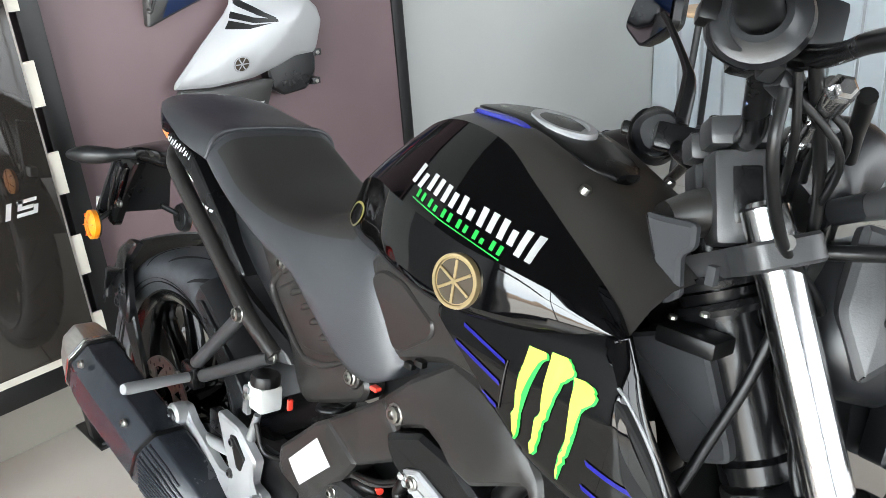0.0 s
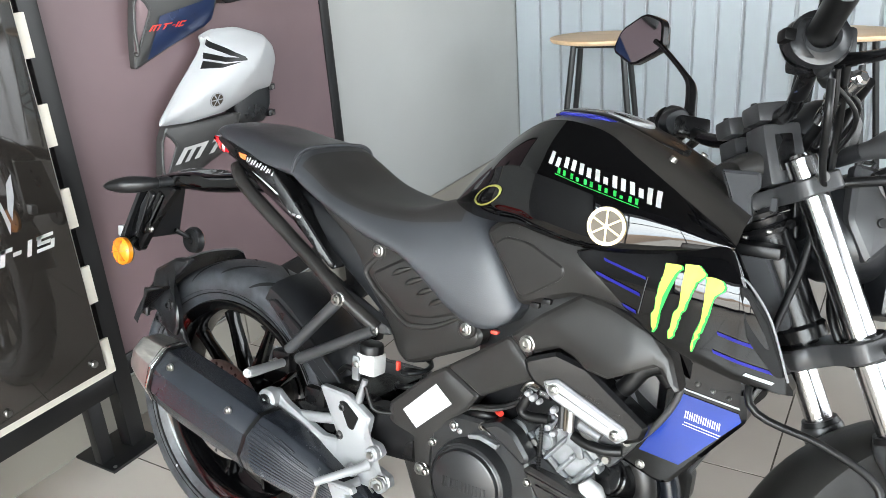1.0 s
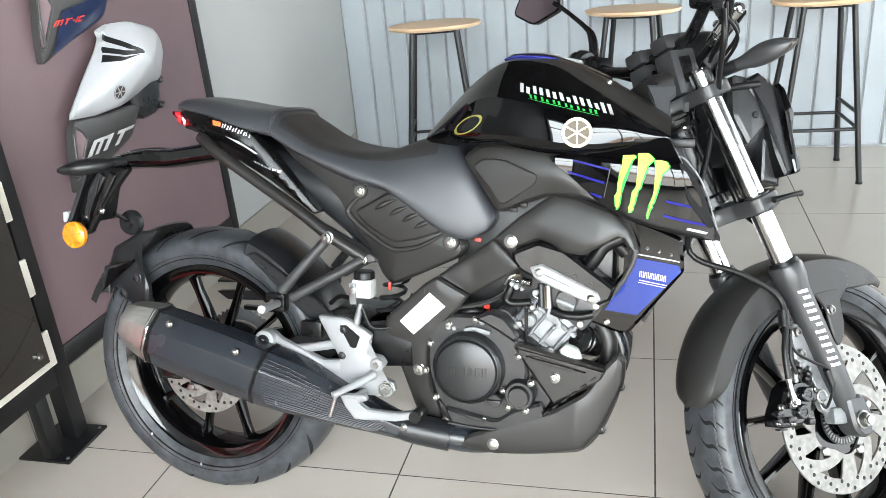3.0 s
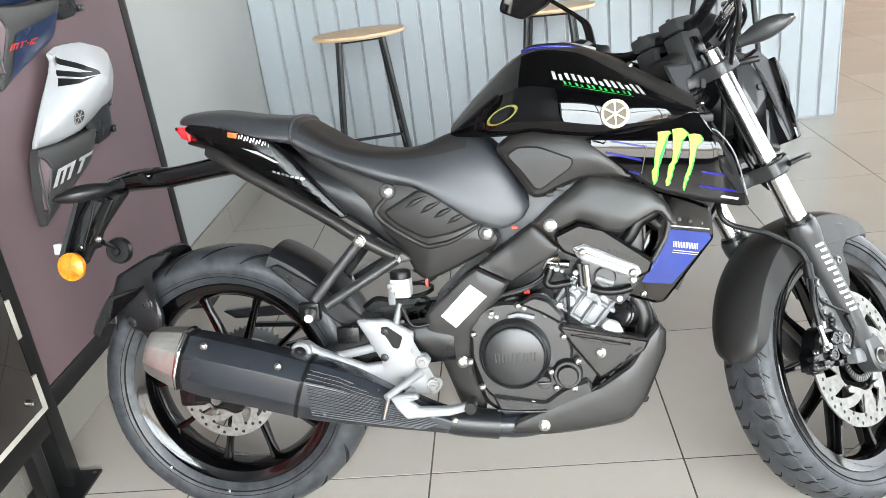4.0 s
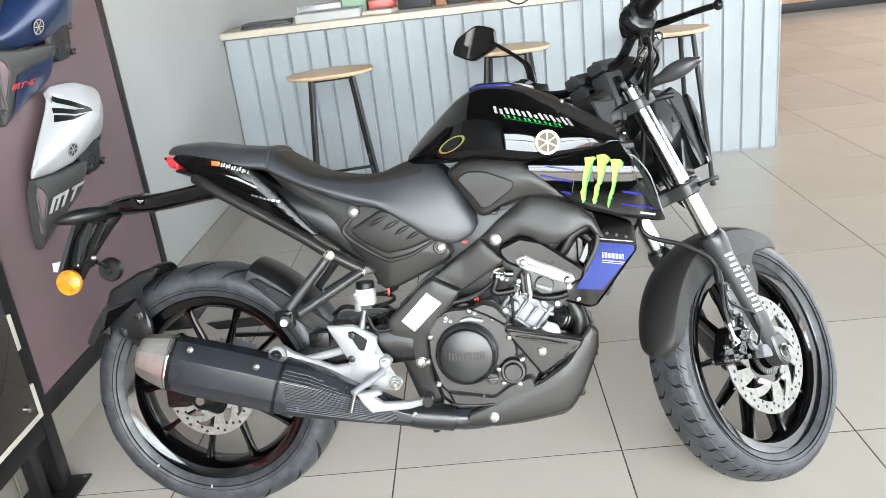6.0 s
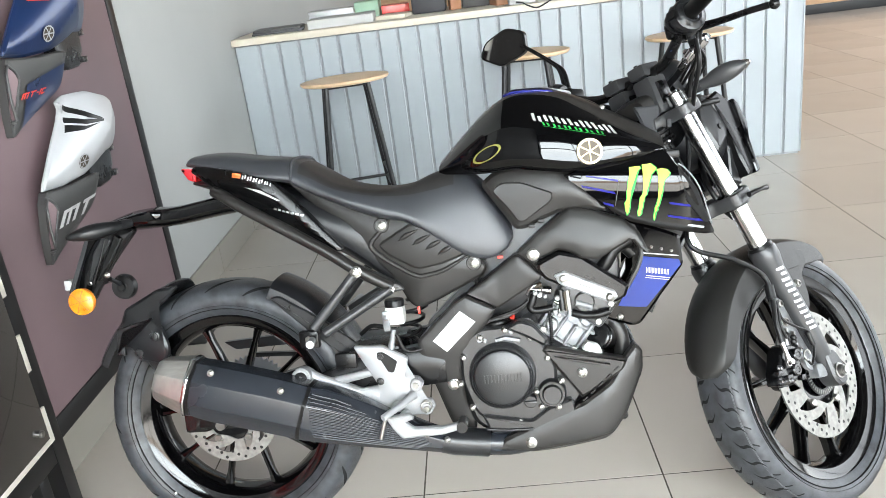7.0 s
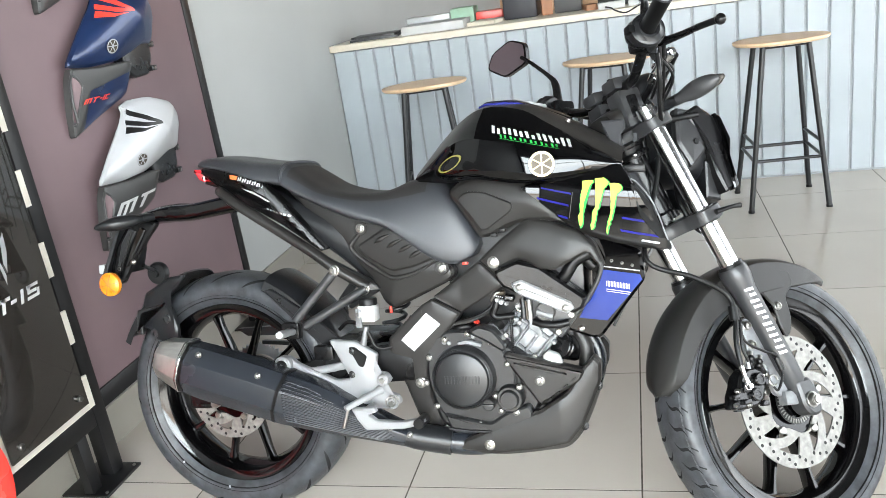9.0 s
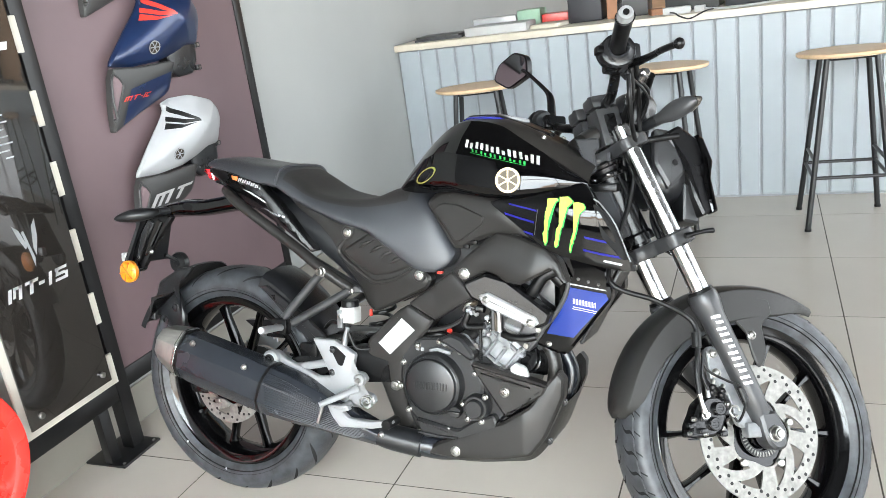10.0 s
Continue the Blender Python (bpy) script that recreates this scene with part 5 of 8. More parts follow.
# number plate hanger
hang = part("plate_hanger", rings_mesh(section_loft([(0.08, [(0, 0.832), (0.04, 0.83), (0.05, 0.81), (0.04, 0.79), (0.0, 0.785)]), (0.02, [(0, 0.826), (0.042, 0.823), (0.05, 0.805), (0.04, 0.786), (0.0, 0.78)]), (-0.09, [(0, 0.812), (0.046, 0.808), (0.052, 0.79), (0.042, 0.772), (0.0, 0.766)]), (-0.145, [(0, 0.813), (0.055, 0.807), (0.062, 0.792), (0.05, 0.772), (0.0, 0.764)]), (-0.205, [(0, 0.808), (0.062, 0.797), (0.066, 0.788), (0.056, 0.772), (0.0, 0.762)]), (-0.26, [(0, 0.792), (0.055, 0.784), (0.058, 0.778), (0.05, 0.768), (0.0, 0.758)]), (-0.29, [(0, 0.772), (0.04, 0.77), (0.042, 0.766), (0.036, 0.762), (0.0, 0.756)])])), GLOSS, bike, "long black number plate hanger", sharp=24)
car = part("plate_carrier", panel([(-0.243, 0.778), (-0.27, 0.765), (-0.295, 0.734), (-0.318, 0.70), (-0.335, 0.667), (-0.344, 0.632), (-0.33, 0.612), (-0.308, 0.608), (-0.294, 0.63), (-0.279, 0.65), (-0.25, 0.69), (-0.21, 0.735), (-0.178, 0.768)], 0.062, 0.02, 0.012, 0.006, cuts=3, pillow=(0.006, 0.012)), SATIN, bike)
part("carrier_rib", panel([(-0.255, 0.76), (-0.285, 0.72), (-0.305, 0.66), (-0.296, 0.655), (-0.27, 0.70), (-0.235, 0.75)], 0.073, 0.01, 0.006, 0.003), PLASTIC, car)
part("carrier_rib", panel([(-0.225, 0.762), (-0.262, 0.70), (-0.285, 0.658), (-0.278, 0.655), (-0.25, 0.69), (-0.208, 0.752)], 0.071, 0.01, 0.004, 0.003), GLOSS, car)
part("lamp_wire", tube(bmesh.new(), [(-0.25, -0.072, 0.75), (-0.268, -0.076, 0.70), (-0.285, -0.076, 0.665), (-0.292, -0.074, 0.648)], 0.003, 8), HOSE, car)
part("plate_backing", skin(bmesh.new(), [[(-0.30, -0.06, 0.765), (-0.30, 0.06, 0.765), (-0.29, 0.06, 0.765), (-0.29, -0.06, 0.765)], [(-0.352, -0.08, 0.635), (-0.352, 0.08, 0.635), (-0.342, 0.08, 0.63), (-0.342, -0.08, 0.63)]]), PLASTIC, bike)
part("plate_lamp", box(bmesh.new(), (-0.365, -0.075, 0.64), (-0.345, -0.05, 0.665), 0.004), PANELWHITE, bike, "white plate lamp housing")


def rear_small(s):
    ind = part("rear_indicator", hull([(-0.19, s * 0.055, 0.785, 0.008, 0.008, 2), (-0.2, s * 0.085, 0.782, 0.01, 0.01, 2), (-0.215, s * 0.11, 0.779, 0.016, 0.016, 2), (-0.245, s * 0.135, 0.775, 0.02, 0.018, 2), (-0.278, s * 0.15, 0.77, 0.013, 0.011, 2), (-0.292, s * 0.155, 0.768, 0.004, 0.004, 2)]), STOOLM, bike, "leaf-shaped dark rear indicator")
    part("indicator_stalk", tube(bmesh.new(), [(-0.175, s * 0.03, 0.787), (-0.2, s * 0.088, 0.783)], 0.011, 10, 0), PLASTIC, ind)
    rf = part("rear_reflector", lathe(bmesh.new(), [(0.0001, 0.012), (0.02, 0.011), (0.026, 0.008), (0.029, 0.006), (0.031, 0.006), (0.031, -0.004), (0.0001, -0.004)], side(-0.31, -0.1, 0.616) if s < 0 else side(-0.31, 0.1, 0.616) @ Matrix.Rotation(math.pi, 4, "X"), 24), AMBER, bike, "round amber reflector")
    if s > 0:
        part("reflector_back", lathe(bmesh.new(), [(0.0001, 0.008), (0.008, 0.008), (0.01, 0.003), (0.03, 0.0), (0.033, -0.006), (0.033, -0.014)], side(-0.31, 0.09, 0.616), 24), STOOLM, rf, "black round housing back")
    if s < 0:
        for k in range(3):
            bm = box(bmesh.new(), (-0.027, -0.0008, 0.0085), (0.027, 0.0008, 0.0125), m=side(-0.31, -0.1, 0.616) @ Matrix.Rotation(math.pi * k / 3 + 0.2, 4, "Z"))
            part("lens_ridge", bm, ORANGED, rf)
    part("reflector_stalk", tube(bmesh.new(), [(-0.32, s * 0.05, 0.645), (-0.312, s * 0.098, 0.618)], 0.006, 8, 0), PLASTIC, bike)
    part("reflector_backing", disc(bmesh.new(), side(-0.31, s * 0.092, 0.616), 0.03, 0.004, 0.001), PLASTIC, rf)


both(rear_small)
for x, z in ((-0.262, 0.668), (-0.305, 0.652)):
    bolt(bike, x, -0.064, z, 0.006, 0.004)

# tank
TANK = [
    (0.542, [(0, 0.848), (0.03, 0.846), (0.052, 0.838), (0.058, 0.832), (0.052, 0.826)]),
    (0.575, [(0, 0.883), (0.05, 0.876), (0.087, 0.856), (0.096, 0.84), (0.089, 0.825)]),
    (0.62, [(0, 0.926), (0.07, 0.917), (0.124, 0.88), (0.137, 0.85), (0.121, 0.822)]),
    (0.665, [(0, 0.963), (0.08, 0.953), (0.153, 0.904), (0.16, 0.85), (0.14, 0.822)]),
    (0.705, [(0, 0.983), (0.083, 0.975), (0.167, 0.912), (0.174, 0.85), (0.156, 0.826)]),
    (0.75, [(0, 0.987), (0.085, 0.979), (0.181, 0.905), (0.187, 0.845), (0.168, 0.82)]),
    (0.81, [(0, 0.978), (0.089, 0.966), (0.188, 0.893), (0.193, 0.834), (0.173, 0.811)]),
    (0.86, [(0, 0.957), (0.098, 0.936), (0.187, 0.881), (0.193, 0.828), (0.17, 0.81)]),
    (0.91, [(0, 0.932), (0.107, 0.905), (0.179, 0.872), (0.183, 0.829), (0.163, 0.813)]),
    (0.955, [(0, 0.908), (0.115, 0.877), (0.169, 0.862), (0.172, 0.832), (0.155, 0.819)]),
    (0.995, [(0, 0.885), (0.125, 0.853), (0.153, 0.849), (0.157, 0.834), (0.147, 0.826)]),
    (1.018, [(0, 0.868), (0.139, 0.838), (0.148, 0.837), (0.15, 0.835), (0.145, 0.832)])]


def tank_skin():
    rows = smooth_line([np.array([x] + [v for p in pts for v in p]) for x, pts in TANK], 5)
    side_bm, top_bm = bmesh.new(), bmesh.new()
    gl, tp = [], []
    for row in rows:
        pts = [np.array((row[1 + 2 * i], row[2 + 2 * i])) for i in range(5)]
        lerp = lambda a, b, n, bul: [a + (b - a) * k / n + bul * math.sin(math.pi * k / n) for k in range(n + 1)]
        crown = lerp(pts[0], pts[1], 4, np.array((0.012 * min(1.0, max(0.0, row[0] - 0.76) / 0.1), 0.004 + 0.012 * min(1.0, max(0.0, row[0] - 0.76) / 0.1))))
        up = lerp(pts[1], pts[2], 5, np.array((0.002, 0.002)))
        mid = lerp(pts[2], pts[3], 4, np.array((0.002, 0.0005)))
        low = lerp(pts[3], pts[4], 4, np.array((0.002, -0.002)))
        gl.append([(row[0], p[0], p[1]) for p in up + mid[1:] + low[1:]])
        tp.append([(row[0], -p[0], p[1]) for p in reversed(crown)] + [(row[0], p[0], p[1]) for p in crown[1:]])
    for s in (-1, 1):
        skin(side_bm, [[(x, s * y, z) for x, y, z in ring] for ring in gl], closed=False)
    skin(top_bm, tp, closed=False)
    return side_bm, top_bm


sb, tb = tank_skin()
tank = part("tank_shell", sb, GLOSS, bike, "gloss black fuel tank flanks", sharp=24)
ttop = part("tank_top", tb, TANKTOP, bike, "satin black tank top", sharp=24)
# filler panel
fill = part("filler_panel", rings_mesh(section_loft([(0.70, [(0, 0.985), (0.02, 0.985), (0.028, 0.982), (0.02, 0.975)]), (0.73, [(0, 0.991), (0.042, 0.989), (0.05, 0.985), (0.042, 0.975)]), (0.80, [(0, 0.986), (0.05, 0.983), (0.058, 0.977), (0.048, 0.97)]), (0.86, [(0, 0.957), (0.046, 0.953), (0.053, 0.947), (0.044, 0.938)]), (0.885, [(0, 0.94), (0.02, 0.938), (0.028, 0.932), (0.02, 0.924)])])), BLUETRIM, ttop, "blue edged filler panel", m=Matrix.Translation((-0.004, 0, 0.0035)))
part("filler_panel_face", rings_mesh(section_loft([(0.705, [(0, 0.987), (0.017, 0.987), (0.022, 0.985), (0.018, 0.98)]), (0.73, [(0, 0.993), (0.036, 0.991), (0.043, 0.988), (0.037, 0.98)]), (0.80, [(0, 0.988), (0.044, 0.985), (0.051, 0.98), (0.043, 0.973)]), (0.878, [(0, 0.957), (0.038, 0.954), (0.045, 0.95), (0.038, 0.942)]), (0.905, [(0, 0.943), (0.016, 0.942), (0.021, 0.939), (0.016, 0.932)])])), SATIN, ttop, m=Matrix.Translation((-0.004, 0, 0.0045)))
capm = Matrix.Translation((0.808, 0, 0.983)) @ Matrix.Rotation(radians(14), 4, "Y")
part("filler_cap", lathe(bmesh.new(), [(0.0001, 0.003), (0.027, 0.003), (0.029, 0.006), (0.037, 0.006), (0.039, 0.003), (0.039, -0.01)], capm, 36), SILVER, ttop, "round metal filler cap")
for s in (-1, 1):
    part("tank_bolt", lathe(bmesh.new(), [(0.0001, 0.003), (0.005, 0.003), (0.006, 0.0), (0.006, -0.004)], Matrix.Translation((0.905, s * 0.075, 0.937)) @ Matrix.Rotation(radians(30), 4, "Y"), 14), STEEL, ttop)
tanktree = surface_of(tank)
for s in (-1, 1):
    part("head_cover", panel([(0.969, 0.93), (0.990, 0.929), (1.022, 0.93), (1.024, 0.908), (1.012, 0.899), (1.018, 0.862), (1.002, 0.85)], 0.072, 0.01, 0.006, 0.004, s), HEADM, bike, "dark grey plate beside the steering head")
# tank lettering as plain strokes, the large row white and the small row green
polys = []
for k in range(7):
    tall = 0.003 if k in (0, 6) else 0.0
    x = 0.755 + k * 0.0247
    polys += strokes(x, 0.9235 - 0.263 * (x - 0.757) - tall, 0.0198, 0.0135 + tall + 0.0003 * k, k + 1, -0.004 - 0.0009 * k, -0.005, 0.33)
decal("white_lettering", polys, tanktree, WHITED, tank, "row of white bars in place of lettering", lift=0.0022)
polys = []
for k in range(6):
    x = 0.775 + k * 0.0213
    polys += strokes(x, 0.9095 - 0.255 * (x - 0.775), 0.0145, 0.0068, k, -0.003, -0.0037, 0.3)
polys.append([(0.773, 0.9085), (0.898, 0.8765), (0.898, 0.8757), (0.773, 0.9077)])
decal("green_lettering", polys, tanktree, GREEN, tank, "row of green bars in place of lettering")


def badge(x, z, r, tree, parent):
    hit = tree[0].ray_cast(Vector((x, -0.9, z)), Vector((0, 1, 0)))
    n = hit[1] if hit[1].y < 0 else -hit[1]
    m = Matrix.Translation(hit[0]) @ n.to_track_quat("Z", "Y").to_matrix().to_4x4()
    b = part("round_badge", lathe(bmesh.new(), [(0.0001, 0.003), (r * 0.84, 0.003), (r * 0.86, 0.005), (r * 0.98, 0.005), (r, 0.003), (r, -0.006)], m, 40), GOLD, parent, "round pale gold badge")
    part("badge_field", lathe(bmesh.new(), [(0.0001, 0.0036), (r * 0.8, 0.0036)], m, 32), BADGEDARK, b)
    for k in range(3):
        bm = box(bmesh.new(), (-r * 0.78, -r * 0.055, 0.0037), (r * 0.78, r * 0.055, 0.0055), 0.0004, m=m @ Matrix.Rotation(math.pi * k / 3 + math.pi / 2, 4, "Z"), seg=1)
        part("badge_spoke", bm, GOLD, b)


badge(0.862, 0.848, 0.0265, tanktree, tank)
ring = [(0.655 + 0.03 * math.cos(a) + 0.008 * math.sin(a), 0.862 + 0.017 * math.sin(a) + 0.008 * math.cos(a)) for a in [2 * math.pi * k / 24 for k in range(24)]]
decal("oval_emblem", [[ring[k], ring[(k + 1) % 24], tuple(np.array((0.655, 0.862)) + 0.82 * (np.array(ring[(k + 1) % 24]) - np.array((0.655, 0.862)))), tuple(np.array((0.655, 0.862)) + 0.82 * (np.array(ring[k]) - np.array((0.655, 0.862))))] for k in range(24)], tanktree, mat("dim_yellow_print", (0.16, 0.15, 0.03), 0.3, coat=0.5), tank, "faint yellow oval emblem")


def air_cover(s):
    yf = lambda x, z: 0.118 + 0.10 * max(0.0, x - 0.64) - 0.06 * abs(z - 0.77)
    a = part("airbox_cover", panel([(0.632, 0.80), (0.66, 0.822), (0.70, 0.83), (0.777, 0.83), (0.835, 0.81), (0.86, 0.775), (0.90, 0.72), (0.85, 0.728), (0.80, 0.728), (0.755, 0.712), (0.725, 0.697), (0.70, 0.695), (0.685, 0.72)], yf, 0.04, 0.014, 0.008, s, 4, (0.008, 0.02)), FRAMEM, bike, "matte black airbox cover")
    if s < 0:
        part("cover_inset", panel([(0.655, 0.784), (0.678, 0.80), (0.72, 0.797), (0.783, 0.770), (0.783, 0.757), (0.775, 0.748), (0.72, 0.712), (0.706, 0.714), (0.69, 0.74)], lambda x, z: yf(x, z) + 0.0095, 0.01, 0.01, 0.003, s, 3), FRAMEM, a)
        for x, z in ((0.735, 0.701), (0.755, 0.711)):
            part("rubber_plug", box(bmesh.new(), (x - 0.007, -yf(x, z) - 0.005, z - 0.004), (x + 0.007, -yf(x, z) + 0.004, z + 0.004), 0.002), HOSE, a)


both(air_cover)


def shroud_shell(yf, s):
    """Curved cover between an upper and a lower edge line, laid on rows that follow the crease."""
    upper = ((0.81, 0.803), (0.84, 0.811), (0.90, 0.822), (1.008, 0.838), (1.016, 0.836), (1.034, 0.808), (1.066, 0.745), (1.108, 0.662))
    lower = ((0.81, 0.8), (0.865, 0.752), (0.895, 0.725), (0.935, 0.697), (1.0, 0.676), (1.09, 0.655), (1.108, 0.655))
    xs = sorted({*np.linspace(0.81, 1.108, 58).round(4), 1.012, 1.016})
    cols = []
    for i, x in enumerate(xs):
        hi, lo = (np.interp(x, [q[0] for q in line], [q[1] for q in line]) for line in (upper, lower))
        crease = min(max(0.782 - 0.1 * (x - 0.95), lo + 0.3 * (hi - lo)), lo + 0.8 * (hi - lo))
        zs = [lo + (crease - lo) * k / 12 for k in range(12)] + [crease + (hi - crease) * k / 8 for k in range(9)]
        cols.append([(x, s * (yf(x, z) - (0.004 if k in (0, 20) or i in (0, len(xs) - 1) else 0.0)), z) for k, z in enumerate(zs)])
    bm = bmesh.new()
    grid = [[bm.verts.new(p) for p in col] for col in cols]
    for a, b in zip(grid, grid[1:]):
        for k in range(20):
            bm.faces.new((a[k], b[k], b[k + 1], a[k + 1]))
    rim = [col[0] for col in grid] + grid[-1][1:] + [col[-1] for col in reversed(grid[:-1])] + list(reversed(grid[0][1:-1]))
    back = [bm.verts.new((v.co.x, v.co.y - s * 0.026, v.co.z)) for v in rim]
    for k in range(len(rim)):
        j = (k + 1) % len(rim)
        bm.faces.new((rim[k], back[k], back[j], rim[j]))
    return bm


def shroud(s):
    ramp = lambda v: 0.007 * math.log1p(math.exp(min(60.0, v / 0.007)))
    crease = lambda x: 0.782 - 0.1 * (x - 0.95)
    yf = lambda x, z: 0.168 + 0.09 * max(0.0, min(x - 0.85, 0.1)) - 0.42 * ramp(x - 1.045) - 0.26 * ramp(z - crease(x)) - 0.17 * ramp(crease(x) - z)
    sh = part("shroud", shroud_shell(yf, s), GLOSS, bike, "gloss black radiator shroud with blue streaks", sharp=40)
    if s > 0:
        return
    tr = surface_of(sh)
    streaks = [[(x0, z0), (x1, z1), (x1 + 0.001, z1 - h), (x0 + 0.002, z0 - h)] for x0, z0, x1, z1, h in ((0.852, 0.8, 0.915, 0.785, 0.004), (0.842, 0.78, 0.908, 0.761, 0.005), (0.863, 0.748, 0.904, 0.735, 0.005), (1.014, 0.7305, 1.058, 0.7205, 0.005), (1.01, 0.7045, 1.084, 0.687, 0.005))]
    decal("sticker_edge", [[(0.918, 0.786), (0.9193, 0.786), (0.9085, 0.732), (0.907, 0.732)]], tr, PANELGREY, sh)
    for q in streaks:
        decal("blue_streak", [q], tr, BLUELINE, sh, "thin blue streak")
    claws = (((0.94, 0.961, 0.808), (0.94, 0.963, 0.803), (0.941, 0.955, 0.796), (0.937, 0.951, 0.787), (0.934, 0.947, 0.778), (0.932, 0.943, 0.76), (0.931, 0.941, 0.748), (0.927, 0.938, 0.736), (0.928, 0.936, 0.722), (0.9285, 0.9325, 0.71)),
             ((0.966, 0.985, 0.811), (0.966, 0.992, 0.805), (0.971, 0.993, 0.797), (0.97, 0.984, 0.789), (0.967, 0.981, 0.778), (0.9655, 0.9765, 0.763), (0.96, 0.972, 0.75), (0.955, 0.967, 0.738), (0.952, 0.963, 0.722), (0.9505, 0.957, 0.706)),
             ((0.992, 1.006, 0.799), (0.993, 1.016, 0.796), (1.001, 1.0195, 0.79), (1.003, 1.017, 0.783), (1.0, 1.011, 0.776), (0.996, 1.004, 0.762), (0.994, 1.003, 0.75), (0.993, 1.0, 0.74), (0.989, 0.997, 0.728), (0.985, 0.992, 0.716), (0.981, 0.984, 0.695)))
    for nm, cut, material, lift, lab in (("claw_edge", 0.0, GREEN, 0.0012, "green ragged edge of a claw mark"), ("claw", 0.0024, LIME, 0.0022, "lime ragged claw stroke")):
        for n, claw in enumerate(claws):
            rr = random.Random(n + 3)
            line = smooth_line(claw, 3)
            left = [(a + 0.003 * (rr.random() - 0.5) + 0.4 * cut, z) for a, b, z in line]
            right = [(b - min(cut, 0.45 * (b - a)) + 0.003 * (rr.random() - 0.5), z + 0.3 * cut) for a, b, z in line]
            decal(nm, [left + list(reversed(right))], tr, material, sh, lab, lift=lift, step=0.02)
    edge_y = lambda x, z: yf(x, z) + 0.004
    part("shroud_inlay", panel([(1.034, 0.797), (1.046, 0.79), (1.073, 0.752), (1.098, 0.68), (1.086, 0.68), (1.051, 0.728)], edge_y, 0.012, 0.006, 0.002, s), GROOVE, sh, "matte charcoal inlay along the shroud edge")
    part("inlay_edge", tube(bmesh.new(), [(x, -edge_y(x, z) - 0.0005, z) for x, z in ((1.036, 0.806), (1.05, 0.795), (1.077, 0.754), (1.102, 0.676))], 0.0016, 8, 4), ALLOY, sh)
    decal("small_mark", [bar(1.05, 0.677, 0.034, 0.004, 0.003, -0.009)], tr, GREYD, sh)


both(shroud)
part("shroud_liner", panel([(0.86, 0.80), (1.0, 0.825), (1.06, 0.745), (1.09, 0.665), (1.0, 0.68), (0.935, 0.70), (0.89, 0.735)], 0.135, 0.01, 0.008, 0.003, 1), PANELGREY, bike, "dark grey inner shroud liner")


def radiator_cover(s):
    yf = lambda x, z: 0.098 - 0.12 * max(0.0, x - 0.97) + 0.13 * (z - 0.58)
    up = part("radiator_cover", panel([(0.925, 0.70), (1.0, 0.672), (1.044, 0.652), (1.05, 0.588), (0.952, 0.462), (0.934, 0.459), (0.866, 0.484), (0.879, 0.494), (0.929, 0.552), (0.961, 0.619), (0.943, 0.665)], yf, 0.04, 0.008, 0.006, s, 4), GLOSS, bike, "gloss black radiator side cover")
    if s > 0:
        return
    tr = surface_of(up)
    decal("blue_field", [[(0.963, 0.614), (1.04, 0.60), (1.044, 0.588), (0.966, 0.5), (0.906, 0.507), (0.931, 0.538)]], tr, BLUE, up, "deep blue fading field")
    decal("white_line", [[(0.962, 0.623), (1.04, 0.609), (1.041, 0.606), (0.963, 0.62)]], tr, GREYD, up)
    decal("label_lettering", [bar(0.969 + 0.0062 * k + d, 0.577 - 0.0012 * k, 0.0015, 0.012, 0.001, -0.0005) for k in range(8) for d in (0, 0.003)] + [bar(0.969, 0.570, 0.05, 0.0016, 0, -0.010), bar(0.967, 0.566, 0.05, 0.0012, 0, -0.010)], tr, WHITED, up, "white blocks in place of lettering", lift=0.002)
    for k in range(4):
        bolt(up, 0.962 + 0.021 * k, -yf(0.962 + 0.021 * k, 0.635) - 0.001, 0.638 - 0.006 * k, 0.003, 0.002)
    bolt(up, 0.909, -yf(0.9, 0.48) - 0.001, 0.482, 0.006, 0.003)
    part("cover_edge", tube(bmesh.new(), [(0.925, -0.112, 0.698), (0.943, -0.11, 0.663), (0.961, -0.104, 0.619), (0.929, -0.097, 0.552), (0.872, -0.09, 0.488)], 0.005, 8, 4), PANELGREY, up)


both(radiator_cover)
part("radiator", box(bmesh.new(), (0.985, -0.066, 0.50), (1.03, 0.066, 0.68), 0.004, m=Matrix.Translation((0.985, 0, 0.58)) @ Matrix.Rotation(radians(28), 4, "Y") @ Matrix.Translation((-1.0, 0, -0.58))), RADM, bike, "dark finned radiator core")
part("radiator_guard", box(bmesh.new(), (1.035, -0.068, 0.49), (1.042, 0.068, 0.69), 0.002, m=Matrix.Translation((0.985, 0, 0.58)) @ Matrix.Rotation(radians(28), 4, "Y") @ Matrix.Translation((-1.0, 0, -0.58))), PLASTIC, bike)


